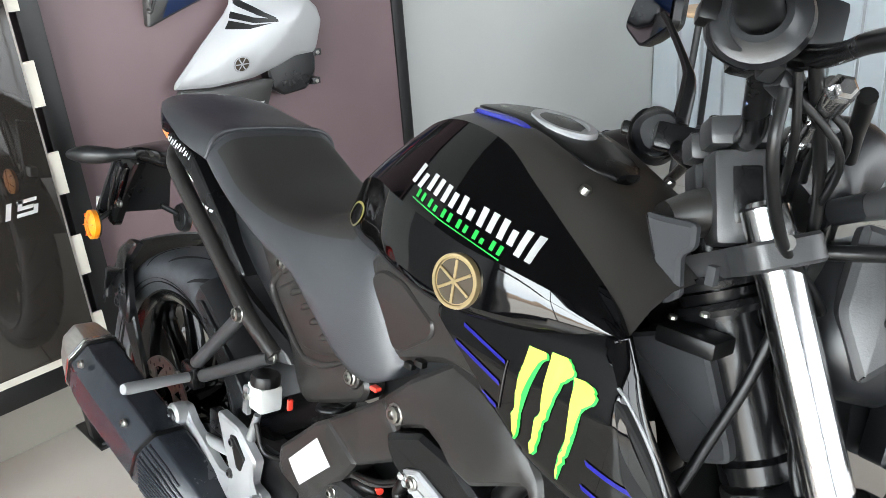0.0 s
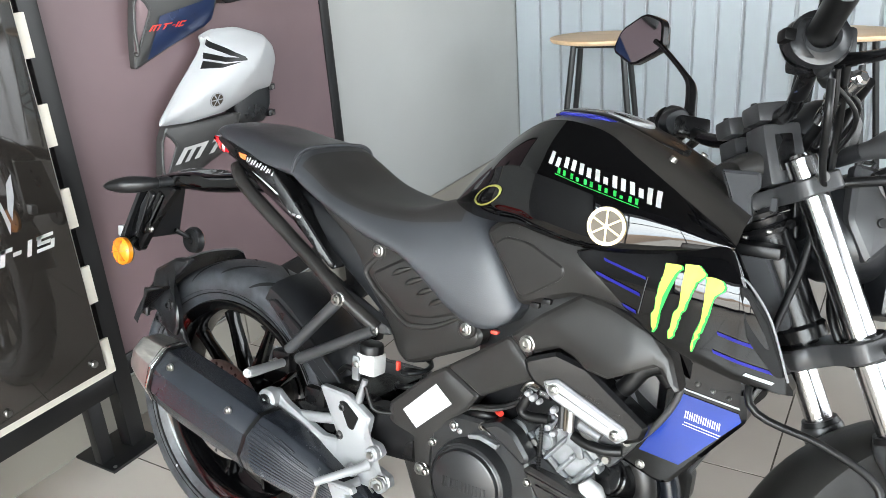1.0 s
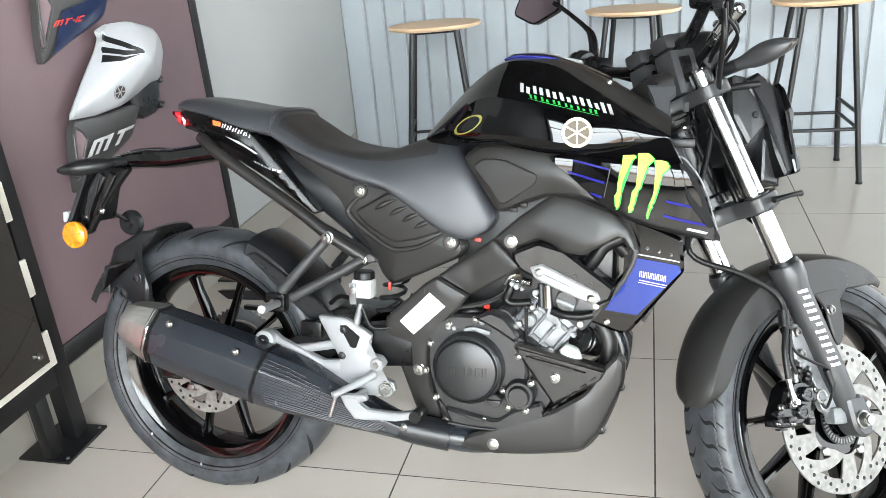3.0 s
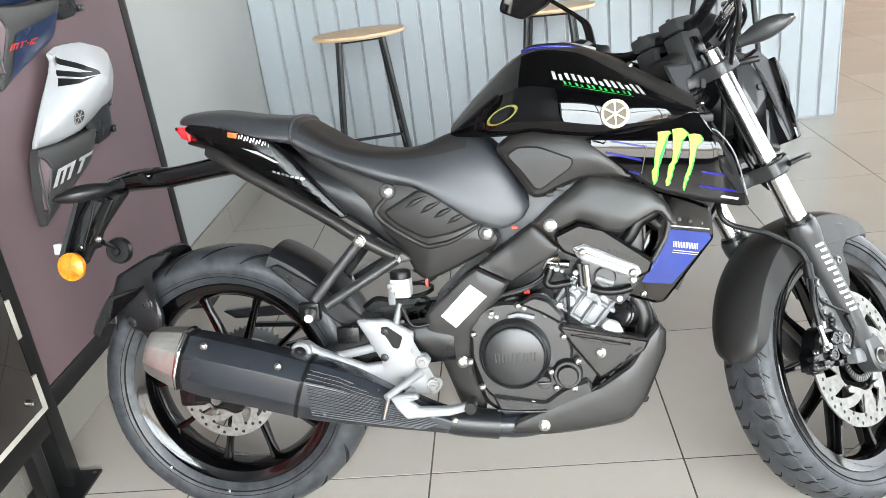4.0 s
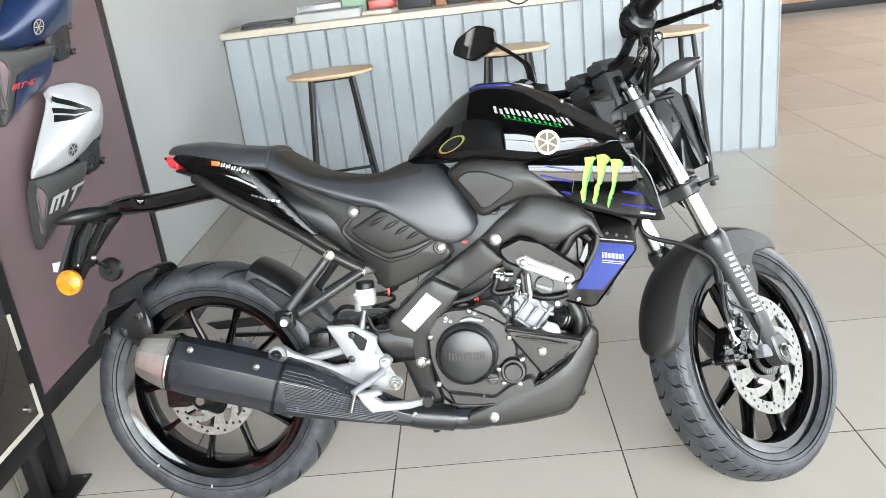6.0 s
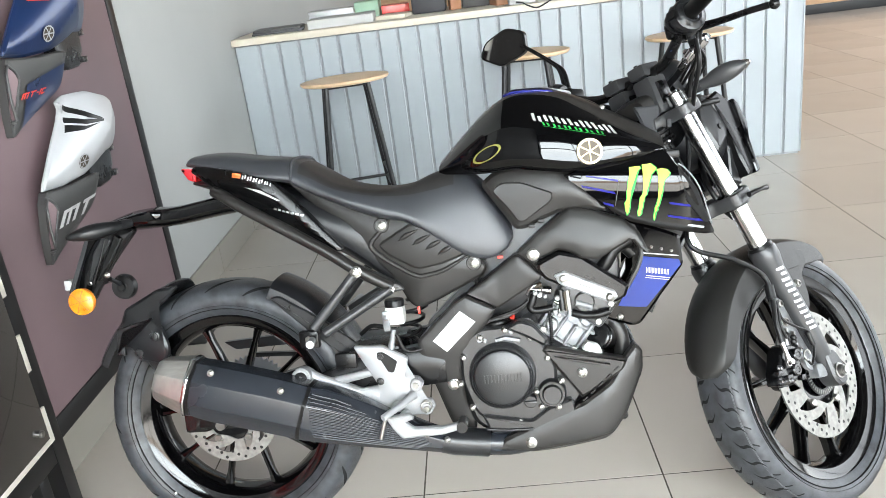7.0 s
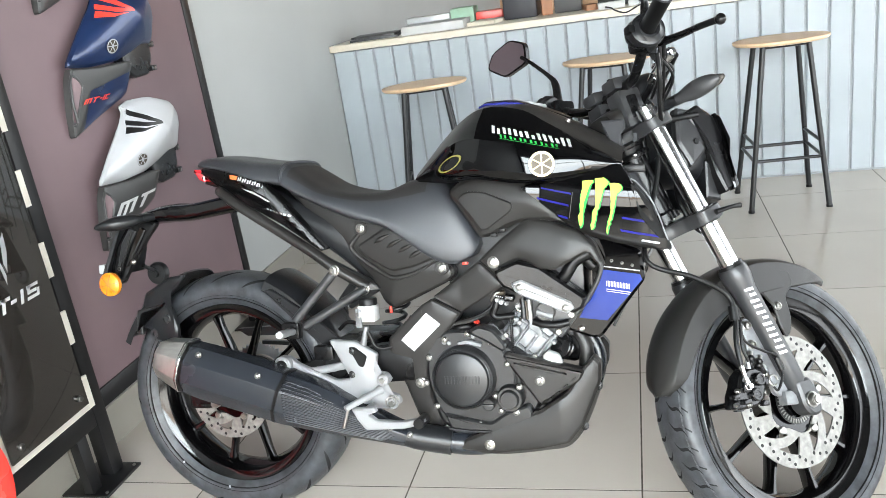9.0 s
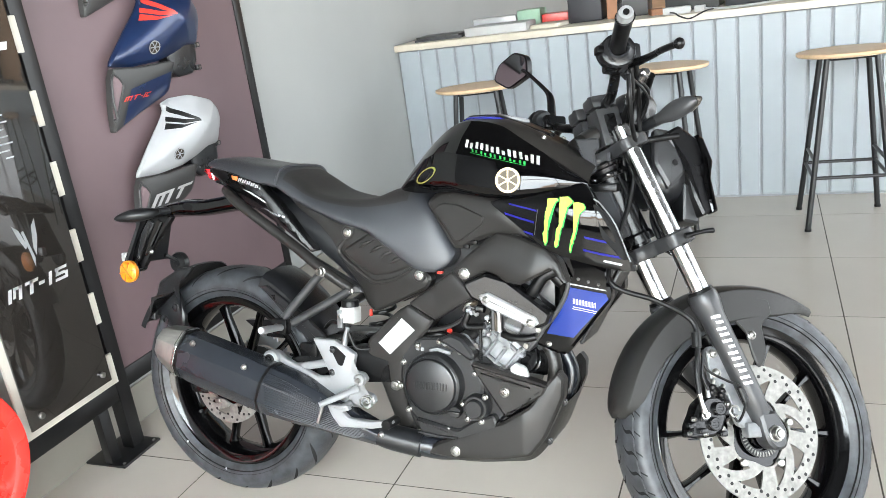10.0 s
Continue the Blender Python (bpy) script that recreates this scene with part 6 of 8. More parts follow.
def frame_cover(s):
    yf = lambda x, z: 0.118 + 0.03 * max(0.0, min(1.0, (x - 0.65) / 0.25)) - 0.03 * max(0.0, min(1.0, (0.45 - z) / 0.2))
    lo = part("frame_spar", panel([(0.578, 0.562), (0.643, 0.527), (0.622, 0.498), (0.582, 0.458), (0.553, 0.40), (0.556, 0.33), (0.575, 0.27), (0.572, 0.243), (0.53, 0.24), (0.515, 0.28), (0.492, 0.36), (0.46, 0.43), (0.465, 0.47), (0.55, 0.546)], yf, 0.045, 0.006, 0.005, s, 4, (0.003, 0.006)), FRAMEM, bike, "charcoal frame spar cover")
    part("frame_mid_cover", panel([(0.582, 0.566), (0.692, 0.642), (0.702, 0.64), (0.748, 0.596), (0.744, 0.586), (0.648, 0.529)], lambda x, z: yf(x, z) + 0.003 - 0.10 * max(0.0, (z - 0.6) - 0.66 * (x - 0.66) - 0.012), 0.045, 0.003, 0.004, s, 4, (0.0025, 0.006)), FRAMEM, bike, "charcoal frame cover plate")
    up = part("frame_cover", panel([(0.697, 0.646), (0.748, 0.690), (0.812, 0.735), (0.86, 0.727), (0.925, 0.703), (0.955, 0.672), (0.972, 0.628), (0.952, 0.638), (0.938, 0.658), (0.867, 0.622), (0.832, 0.626), (0.812, 0.64), (0.786, 0.648), (0.74, 0.627), (0.742, 0.607)], lambda x, z: yf(x, z) + 0.006 - 0.16 * max(0.0, z - 0.655 - 0.32 * (0.86 - x)), 0.035, 0.004, 0.005, s, 4, (0.003, 0.006)), FRAMEM, bike, "charcoal angular upper frame cover")
    if s > 0:
        return
    bolt(up, 0.732, -yf(0.732, 0.642) - 0.009, 0.642, 0.011, 0.005)
    tr = surface_of(lo)
    decal("paper_sticker", [[(0.498, 0.467), (0.563, 0.53), (0.596, 0.503), (0.527, 0.440)]], tr, STICKER, lo, "blank white paper sticker")
    bolt(lo, 0.533, -yf(0.533, 0.363) - 0.002, 0.363, 0.011, 0.007)
    g = part("silver_guard", panel([(0.772, 0.597), (0.794, 0.604), (0.897, 0.551), (0.903, 0.537), (0.888, 0.526), (0.791, 0.571), (0.780, 0.579)], lambda x, z: 0.155 - 0.14 * (x - 0.79), 0.014, 0.003, 0.004, s), SILVER, bike, "silver engine guard plate")
    part("guard_frame", panel([(0.737, 0.624), (0.786, 0.644), (0.834, 0.630), (0.928, 0.558), (0.92, 0.535), (0.898, 0.525), (0.784, 0.573), (0.753, 0.589), (0.740, 0.607)], lambda x, z: 0.148 - 0.14 * (x - 0.79), 0.035, 0.004, 0.006, s), SATIN, bike)
    for x, z in ((0.790, 0.588), (0.885, 0.539)):
        bolt(g, x, -0.156 + 0.14 * (x - 0.79), z, 0.007, 0.003)


both(frame_cover)

# engine
part("crankcase", panel([(0.55, 0.47), (0.60, 0.49), (0.72, 0.47), (0.80, 0.42), (0.84, 0.36), (0.80, 0.29), (0.74, 0.245), (0.62, 0.235), (0.57, 0.27), (0.55, 0.36)], 0.105, 0.21, 0.02, 0.01), ENGINE, bike, "black cast engine case")
cl = part("clutch_cover", lathe(bmesh.new(), [(0.0001, 0.046), (0.056, 0.046), (0.06, 0.044), (0.0625, 0.038), (0.066, 0.036), (0.067, 0.04), (0.0705, 0.037), (0.0725, 0.03), (0.0735, 0.012), (0.078, 0.006), (0.079, -0.02)], side(0.644, -0.105, 0.381), 48), ENGINE, bike, "round black clutch cover")
m = side(0.644, -0.151, 0.381)
for k in range(6):
    x = -0.04 + 0.0145 * k
    part("raised_block", box(bmesh.new(), (x, -0.009, 0.0), (x + 0.003, 0.009, 0.0016), 0.0005, m=m, seg=1), ENGINE, cl)
    part("raised_block", box(bmesh.new(), (x + 0.007, -0.009, 0.0), (x + 0.010, 0.009, 0.0016), 0.0005, m=m, seg=1), ENGINE, cl)
part("clutch_rim", panel([(0.555, 0.45), (0.60, 0.487), (0.68, 0.488), (0.735, 0.45), (0.765, 0.385), (0.745, 0.29), (0.70, 0.258), (0.62, 0.26), (0.575, 0.30), (0.553, 0.37)], 0.118, 0.03, 0.02, 0.006), ENGINE, bike)
for k in range(11):
    a = radians(20 + k * 33)
    bolt(bike, 0.65 + 0.1 * math.cos(a), -0.12, 0.375 + 0.105 * math.sin(a), 0.006, 0.006)
arm = part("case_arm", panel([(0.732, 0.429), (0.745, 0.438), (0.915, 0.396), (0.905, 0.372), (0.813, 0.316), (0.781, 0.36)], 0.122, 0.03, 0.004, 0.006), FRAMEM, bike)
part("arm_recess", panel([(0.757, 0.414), (0.782, 0.415), (0.84, 0.4), (0.878, 0.389), (0.842, 0.389), (0.788, 0.402)], 0.1235, 0.006, 0.003, 0.002), FRAMEM, arm)
bolt(bike, 0.816, -0.126, 0.374, 0.009, 0.005)
part("case_skirt", panel([(0.59, 0.295), (0.70, 0.275), (0.735, 0.30), (0.79, 0.32), (0.80, 0.29), (0.72, 0.253), (0.61, 0.25)], 0.128, 0.03, 0.01, 0.005), ENGINE, bike)
part("case_skirt_line", tube(bmesh.new(), [(0.60, -0.129, 0.262), (0.65, -0.129, 0.257), (0.70, -0.129, 0.257)], 0.003, 6, 2), ENGINE, bike)
wp = part("water_pump", lathe(bmesh.new(), [(0.0001, 0.026), (0.019, 0.026), (0.021, 0.023), (0.022, 0.016), (0.027, 0.016), (0.03, 0.012), (0.031, 0.0), (0.031, -0.01)], side(0.748, -0.12, 0.334), 32), ENGINE, bike, "round black water pump cover")
for a in (50, 170, 290):
    bolt(wp, 0.748 + 0.034 * math.cos(radians(a)), -0.128, 0.334 + 0.034 * math.sin(radians(a)), 0.006, 0.006)
oil = part("oil_filler", disc(bmesh.new(), side(0.70, -0.125, 0.322), 0.014, 0.018, 0.002, 18), ENGINE, bike)
part("filler_grip", box(bmesh.new(), (0.686, -0.150, 0.319), (0.714, -0.14, 0.325), 0.002), ENGINE, oil)

# cylinder, leaning forward
CYL = Matrix.Translation((0.76, -0.01, 0.43)) @ Matrix.Rotation(radians(38), 4, "Y")
cyl = part("cylinder", box(bmesh.new(), (-0.055, -0.075, -0.03), (0.055, 0.075, 0.09), 0.012, m=CYL), ALLOY, bike, "bare cast aluminium cylinder")
for k, x in enumerate((-0.042, -0.012, 0.016, 0.044)):
    part("block_rib", box(bmesh.new(), (x - 0.004, -0.086, -0.02 + 0.006 * k), (x + 0.004, -0.07, 0.085), 0.003, m=CYL, seg=1), ALLOY, cyl)
for z in (0.012, 0.066):
    part("block_flange", box(bmesh.new(), (-0.06, -0.084, z), (0.06, 0.08, z + 0.009), 0.003, m=CYL, seg=1), ALLOY, cyl)
part("block_boss", disc(bmesh.new(), CYL @ side(-0.03, -0.08, 0.04), 0.014, 0.016, 0.003), ALLOY, cyl)
head = part("cylinder_head", box(bmesh.new(), (-0.06, -0.085, 0.085), (0.065, 0.085, 0.16), 0.014, m=CYL), SLIDER, bike, "dark grey cylinder head")
part("head_cover", box(bmesh.new(), (-0.05, -0.08, 0.16), (0.055, 0.08, 0.2), 0.014, m=CYL), ENGINE, bike)
part("head_plug", disc(bmesh.new(), CYL @ side(0.0, -0.085, 0.12), 0.022, 0.012, 0.003), PANELGREY, head)
for a, b in ((-0.045, 0.1), (0.05, 0.1), (-0.045, 0.148), (0.05, 0.148), (-0.04, 0.02), (0.04, 0.02)):
    bm = lathe(bmesh.new(), [(0.0001, 0.006), (0.006, 0.006), (0.007, 0.0), (0.007, -0.004)], CYL @ side(a, -0.086, b), 8)
    part("head_bolt", bm, STEEL, head)
part("starter_motor", tube(bmesh.new(), [(0.706, -0.088, 0.476), (0.722, 0.02, 0.49)], 0.021, 20, 0), PANELGREY, bike, "grey starter motor")
cap = part("starter_cap", lathe(bmesh.new(), [(0.0001, 0.01), (0.012, 0.01), (0.0165, 0.008), (0.0195, 0.003), (0.0205, -0.004)], side(0.705, -0.09, 0.476), 24), SILVER, bike, "pale starter end cap")
for dx, dz in ((0.01, 0.006), (-0.009, -0.008)):
    part("cap_screw", disc(bmesh.new(), side(0.705 + dx, -0.099, 0.476 + dz), 0.003, 0.003, 0.0006, 8), STEEL, cap)
part("throttle_body", tube(bmesh.new(), [(0.68, -0.02, 0.60), (0.75, -0.02, 0.55)], 0.03, 16, 0), ENGINE, bike)
# hoses: bent breather, coolant hoses, the thin ribbed cable, fuel line
for pts, r in (([(0.727, -0.104, 0.55), (0.722, -0.106, 0.535), (0.717, -0.106, 0.522), (0.728, -0.106, 0.514), (0.765, -0.104, 0.517)], 0.0085), ([(0.806, -0.1, 0.502), (0.83, -0.104, 0.496), (0.86, -0.104, 0.495), (0.885, -0.1, 0.5)], 0.0085), ([(0.757, -0.112, 0.512), (0.758, -0.114, 0.47), (0.755, -0.11, 0.43)], 0.0032), ([(0.60, -0.1, 0.495), (0.635, -0.106, 0.505), (0.665, -0.108, 0.513), (0.69, -0.108, 0.522), (0.714, -0.106, 0.537)], 0.004),
               ([(0.80, -0.07, 0.60), (0.86, -0.09, 0.64), (0.91, -0.095, 0.65), (0.945, -0.09, 0.62)], 0.014), ([(0.84, -0.09, 0.565), (0.88, -0.105, 0.60), (0.905, -0.105, 0.635), (0.94, -0.1, 0.652)], 0.014), ([(0.615, -0.09, 0.478), (0.63, -0.1, 0.488), (0.648, -0.1, 0.492), (0.665, -0.09, 0.486)], 0.009)):
    part("hose", tube(bmesh.new(), pts, r, 10), HOSE, bike)
for k in range(16):
    part("cable_rib", lathe(bmesh.new(), [(0.0028, -0.0014), (0.0042, 0.0), (0.0028, 0.0014)], Matrix.Translation((0.7575, -0.1135, 0.505 - 0.0045 * k)), 8), STOOLM, bike)
# metal pipes, the injectors and small fittings over the cylinder
for pts, r, mt in (([(0.605, -0.1, 0.488), (0.625, -0.104, 0.5), (0.665, -0.106, 0.508), (0.7, -0.104, 0.525), (0.716, -0.102, 0.542)], 0.0045, PANELGREY), ([(0.784, -0.1, 0.555), (0.786, -0.103, 0.51)], 0.007, STOOLM), ([(0.798, -0.1, 0.552), (0.8, -0.103, 0.508)], 0.0062, TITAN), ([(0.792, -0.106, 0.55), (0.794, -0.108, 0.509)], 0.0028, BADGEDARK),
                   ([(0.747, -0.1, 0.558), (0.765, -0.102, 0.556)], 0.0085, CHROME), ([(0.72, -0.1, 0.562), (0.742, -0.102, 0.558)], 0.005, CHROME), ([(0.712, -0.1, 0.55), (0.722, -0.104, 0.566), (0.735, -0.1, 0.57)], 0.0028, STEEL), ([(0.73, -0.098, 0.566), (0.745, -0.098, 0.57)], 0.006, BADGEDARK), ([(0.86, -0.08, 0.60), (0.885, -0.09, 0.56)], 0.018, ALLOY), ([(0.565, -0.09, 0.455), (0.59, -0.1, 0.452)], 0.007, ALLOY), ([(0.565, -0.09, 0.435), (0.585, -0.1, 0.432)], 0.006, ALLOY), ([(0.815, -0.1, 0.525), (0.85, -0.1, 0.512)], 0.01, ALLOY), ([(0.77, -0.1, 0.53), (0.782, -0.1, 0.522), (0.776, -0.1, 0.505)], 0.0035, CHROME), ([(0.672, -0.1, 0.503), (0.68, -0.104, 0.503)], 0.005, REDD)):
    part("engine_pipe", tube(bmesh.new(), pts, r, 10, 3), mt, bike)
part("pipe_bracket", panel([(0.798, 0.507), (0.808, 0.508), (0.812, 0.497), (0.822, 0.482), (0.826, 0.468), (0.817, 0.466), (0.803, 0.483), (0.795, 0.484)], 0.102, 0.005, 0.002, 0.001), ALLOY, bike, "bare metal pipe bracket")
for x, z, r in ((0.73, 0.555, 0.006), (0.739, 0.55, 0.007), (0.75, 0.546, 0.005), (0.776, 0.54, 0.007), (0.77, 0.51, 0.006), (0.735, 0.455, 0.009), (0.733, 0.463, 0.006), (0.60, 0.46, 0.007), (0.612, 0.458, 0.006), (0.67, 0.474, 0.007), (0.813, 0.474, 0.004), (0.778, 0.502, 0.006)):
    part("engine_fitting", disc(bmesh.new(), side(x, -0.108, z), r * 0.85, 0.012, 0.002, 12), SILVER, bike)
drum = part("canister", lathe(bmesh.new(), [(0.0001, 0.006), (0.022, 0.006), (0.027, 0.003), (0.0275, -0.004), (0.03, -0.006), (0.03, -0.05)], Matrix.Translation((0.86, -0.075, 0.442)) @ Matrix.Rotation(radians(-28), 4, "Z") @ Matrix.Rotation(radians(72), 4, "X"), 28), CALM, bike, "gloss black round canister")
part("case_hump", panel([(0.655, 0.486), (0.69, 0.502), (0.72, 0.492), (0.75, 0.455), (0.74, 0.44), (0.70, 0.465)], 0.135, 0.03, 0.008, 0.006), ENGINE, bike)
part("case_label", panel([(0.634, 0.462), (0.655, 0.467), (0.69, 0.459), (0.688, 0.451), (0.655, 0.459), (0.635, 0.455)], 0.128, 0.012, 0.002, 0.001), ALLOY, bike)
part("coolant_bottle", hull([(0.828, -0.094, 0.43, 0.011, 0.01, 2.4), (0.842, -0.094, 0.414, 0.017, 0.02, 2.4), (0.858, -0.094, 0.398, 0.012, 0.012, 2.4)]), RESERVOIR, bike, "milky plastic coolant bottle")
part("downpipe", tube(bmesh.new(), [(0.86, -0.03, 0.49), (0.895, -0.045, 0.468), (0.912, -0.05, 0.42), (0.9, -0.05, 0.36), (0.85, -0.05, 0.3)], 0.0175, 14), FRAMEM, bike, "black exhaust downpipe")
part("inner_filler", box(bmesh.new(), (0.60, -0.06, 0.45), (0.92, 0.06, 0.74), 0.02), ENGINE, bike)


def belly(s):
    yf = lambda x, z: 0.128 - 0.22 * max(0.0, x - 0.86)
    b = part("belly_pan", panel([(0.934, 0.427), (0.949, 0.41), (0.947, 0.369), (0.924, 0.315), (0.905, 0.273), (0.873, 0.234), (0.81, 0.219), (0.70, 0.204), (0.62, 0.21), (0.636, 0.236), (0.72, 0.27), (0.813, 0.307), (0.874, 0.347), (0.909, 0.398)], yf, 0.03, 0.006, 0.006, s, 4, (0.004, 0.01)), FRAMEM, bike, "charcoal belly pan")
    if s < 0:
        bolt(b, 0.694, -0.13, 0.226, 0.01, 0.004)
        bolt(b, 0.937, -0.075, 0.35, 0.008, 0.006, STOOLM)
        bolt(b, 0.902, -0.078, 0.258, 0.008, 0.006, STOOLM)
        for k in range(6):
            f = k / 5
            x, z = 0.80 + 0.09 * f, 0.302 + 0.075 * f
            part("vent_slot", box(bmesh.new(), (-0.007, -0.001, -0.002), (0.007, 0.003, 0.002), 0.0005, m=Matrix.Translation((x, -yf(x, z) - 0.001, z)) @ Matrix.Rotation(radians(-40), 4, "Y"), seg=1), HOSE, b)


both(belly)
keel = []
for x, zb, zt, w in ((0.60, 0.19, 0.20, 0.122), (0.72, 0.19, 0.225, 0.122), (0.82, 0.203, 0.25, 0.12), (0.868, 0.213, 0.28, 0.112), (0.902, 0.25, 0.32, 0.1), (0.925, 0.30, 0.36, 0.09), (0.94, 0.345, 0.4, 0.08)):
    keel.append(np.array((x, w, zt, w, zb + 0.025, w * 0.72, zb, 0.0, zb - 0.002)))
rows = []
for r in smooth_line(keel, 4):
    half = [(r[1], r[2]), (r[3], r[4]), (r[5], r[6]), (r[7], r[8])]
    rows.append([(r[0], -p, q) for p, q in half] + [(r[0], p, q) for p, q in reversed(half[:-1])])
part("belly_keel", skin(bmesh.new(), rows, closed=False), FRAMEM, bike, "charcoal belly pan keel", sharp=20)

# near-side controls
br = part("footrest_bracket", panel([(0.322, 0.472), (0.387, 0.469), (0.441, 0.438), (0.432, 0.397), (0.462, 0.393), (0.472, 0.377), (0.448, 0.353), (0.487, 0.340), (0.492, 0.322), (0.467, 0.309), (0.408, 0.308), (0.372, 0.329), (0.330, 0.349), (0.260, 0.387), (0.205, 0.390), (0.182, 0.405), (0.186, 0.429), (0.213, 0.433), (0.237, 0.414), (0.332, 0.375), (0.372, 0.379), (0.365, 0.391)], 0.142, 0.016, 0.006, 0.004, cuts=3, pillow=(0.004, 0.008)), SILVER, bike, "silver cast footrest bracket")
# dark inset in place of the open hole, whose shade is only colour
part("bracket_hole_shade", panel([(0.374, 0.456), (0.388, 0.457), (0.419, 0.434), (0.409, 0.409), (0.397, 0.411)], 0.1475, 0.012, 0.004, 0.0008), HOSE, br)
part("muffler_mount", disc(bmesh.new(), side(0.203, -0.138, 0.414), 0.022, 0.022, 0.004, 22), SILVER, br)
part("rubber_bush", disc(bmesh.new(), side(0.203, -0.159, 0.414), 0.014, 0.005, 0.002, 18), HOSE, br)
part("mount_bolt", disc(bmesh.new(), side(0.203, -0.163, 0.414), 0.006, 0.004, 0.001, 8), STEEL, br)
part("heel_bar", tube(bmesh.new(), [(0.235, -0.125, 0.388), (0.30, -0.125, 0.398), (0.36, -0.125, 0.41)], 0.010, 10, 3), SILVER, br)
for x, z, r in ((0.455, 0.379, 0.014), (0.474, 0.325, 0.014), (0.41, 0.335, 0.013)):
    part("boss", disc(bmesh.new(), side(x, -0.142, z), r, 0.012, 0.003, 18), SILVER, br)
    part("boss_bolt", disc(bmesh.new(), side(x, -0.153, z), 0.007, 0.005, 0.001, 8), STEEL, br)
for x, z in ((0.383, 0.447), (0.377, 0.391)):
    bolt(br, x, -0.148, z, 0.007, 0.004, ENGINE)
peg = part("footpeg", tube(bmesh.new(), [(0.447, -0.15, 0.357), (0.436, -0.17, 0.352), (0.39, -0.225, 0.334)], [0.011, 0.008, 0.007], 12, 3), SILVER, bike, "silver rider footpeg with feeler bolt")
part("feeler", tube(bmesh.new(), [(0.394, -0.218, 0.332), (0.38, -0.22, 0.288)], 0.004, 8, 0), STEEL, peg)
part("peg_spring", tube(bmesh.new(), [(0.475 + 0.012 * math.cos(i), -0.145 - 0.002 * i, 0.332 + 0.012 * math.sin(i)) for i in range(12)], 0.002, 6, 1), STEEL, peg)
part("brake_pedal", panel([(0.388, 0.323), (0.443, 0.327), (0.45, 0.316), (0.43, 0.31), (0.448, 0.296), (0.511, 0.295), (0.545, 0.302), (0.563, 0.301), (0.564, 0.291), (0.54, 0.285), (0.51, 0.278), (0.421, 0.274), (0.402, 0.296)], 0.192, 0.014, 0.004, 0.003), SILVER, bike, "silver rear brake pedal")
part("pedal_tip", tube(bmesh.new(), [(0.552, -0.15, 0.292), (0.552, -0.2, 0.294)], 0.012, 12, 0), HOSE, bike)
part("pedal_link", tube(bmesh.new(), [(0.43, -0.15, 0.32), (0.42, -0.17, 0.316), (0.415, -0.19, 0.314)], 0.008, 10, 3), SILVER, bike)
res = part("brake_reservoir", box(bmesh.new(), (0.40, -0.137, 0.512), (0.442, -0.1, 0.552), 0.006), RESERVOIR, bike, "milky brake fluid reservoir with black lid")
part("lid", lathe(bmesh.new(), [(0.0001, 0.016), (0.02, 0.016), (0.022, 0.012), (0.022, 0.0), (0.0001, 0.0)], Matrix.Translation((0.421, -0.118, 0.551)), 20), HOSE, res, "black screw lid")
part("reservoir_stay", box(bmesh.new(), (0.395, -0.14, 0.50), (0.41, -0.132, 0.545), 0.003), ALLOY, res)
bolt(res, 0.404, -0.142, 0.53, 0.007, 0.004)
part("master_cylinder", tube(bmesh.new(), [(0.415, -0.125, 0.50), (0.405, -0.128, 0.46), (0.395, -0.13, 0.42)], [0.0055, 0.008, 0.0065], 12, 0), ALLOY, bike, "silver rear master cylinder")
for pts, r in (([(0.40, -0.12, 0.505), (0.365, -0.115, 0.51), (0.335, -0.1, 0.49)], 0.005), ([(0.42, -0.13, 0.49), (0.44, -0.125, 0.45), (0.49, -0.11, 0.46), (0.52, -0.1, 0.52)], 0.004)):
    part("hose", tube(bmesh.new(), pts, r, 8), HOSE, bike)
part("red_wire_tag", box(bmesh.new(), (0.47, -0.112, 0.528), (0.476, -0.104, 0.545), 0.002), REDD, bike)
part("red_plug", box(bmesh.new(), (0.655, -0.115, 0.636), (0.668, -0.105, 0.642), 0.002), REDD, bike)
part("sensor_box", box(bmesh.new(), (0.275, -0.13, 0.42), (0.325, -0.11, 0.455), 0.006), SATIN, bike)
part("side_stand", tube(bmesh.new(), [(0.55, 0.12, 0.25), (0.52, 0.2, 0.13), (0.50, 0.27, 0.045)], [0.012, 0.011, 0.011], 10, 3), STOOLM, bike, "black side stand leg")
part("stand_foot", disc(bmesh.new(), Matrix.Translation((0.5, 0.272, 0.036)) @ Matrix.Rotation(radians(11), 4, "X"), 0.025, 0.012, 0.003), STOOLM, bike)

# ---- fork and handlebar, turned to the left ----
AX = Vector((-math.sin(radians(RAKE)), 0, math.cos(radians(RAKE))))


def fork_pt(z, y, off=0.0):
    """A point of the fork line at a height."""
    x = 1.318 - (z - 0.293) * math.tan(radians(RAKE)) + off
    return (x, y, z)


def fork_frame(z, y):
    return Matrix.Translation(fork_pt(z, y)) @ Vector(AX).to_track_quat("Z", "Y").to_matrix().to_4x4()


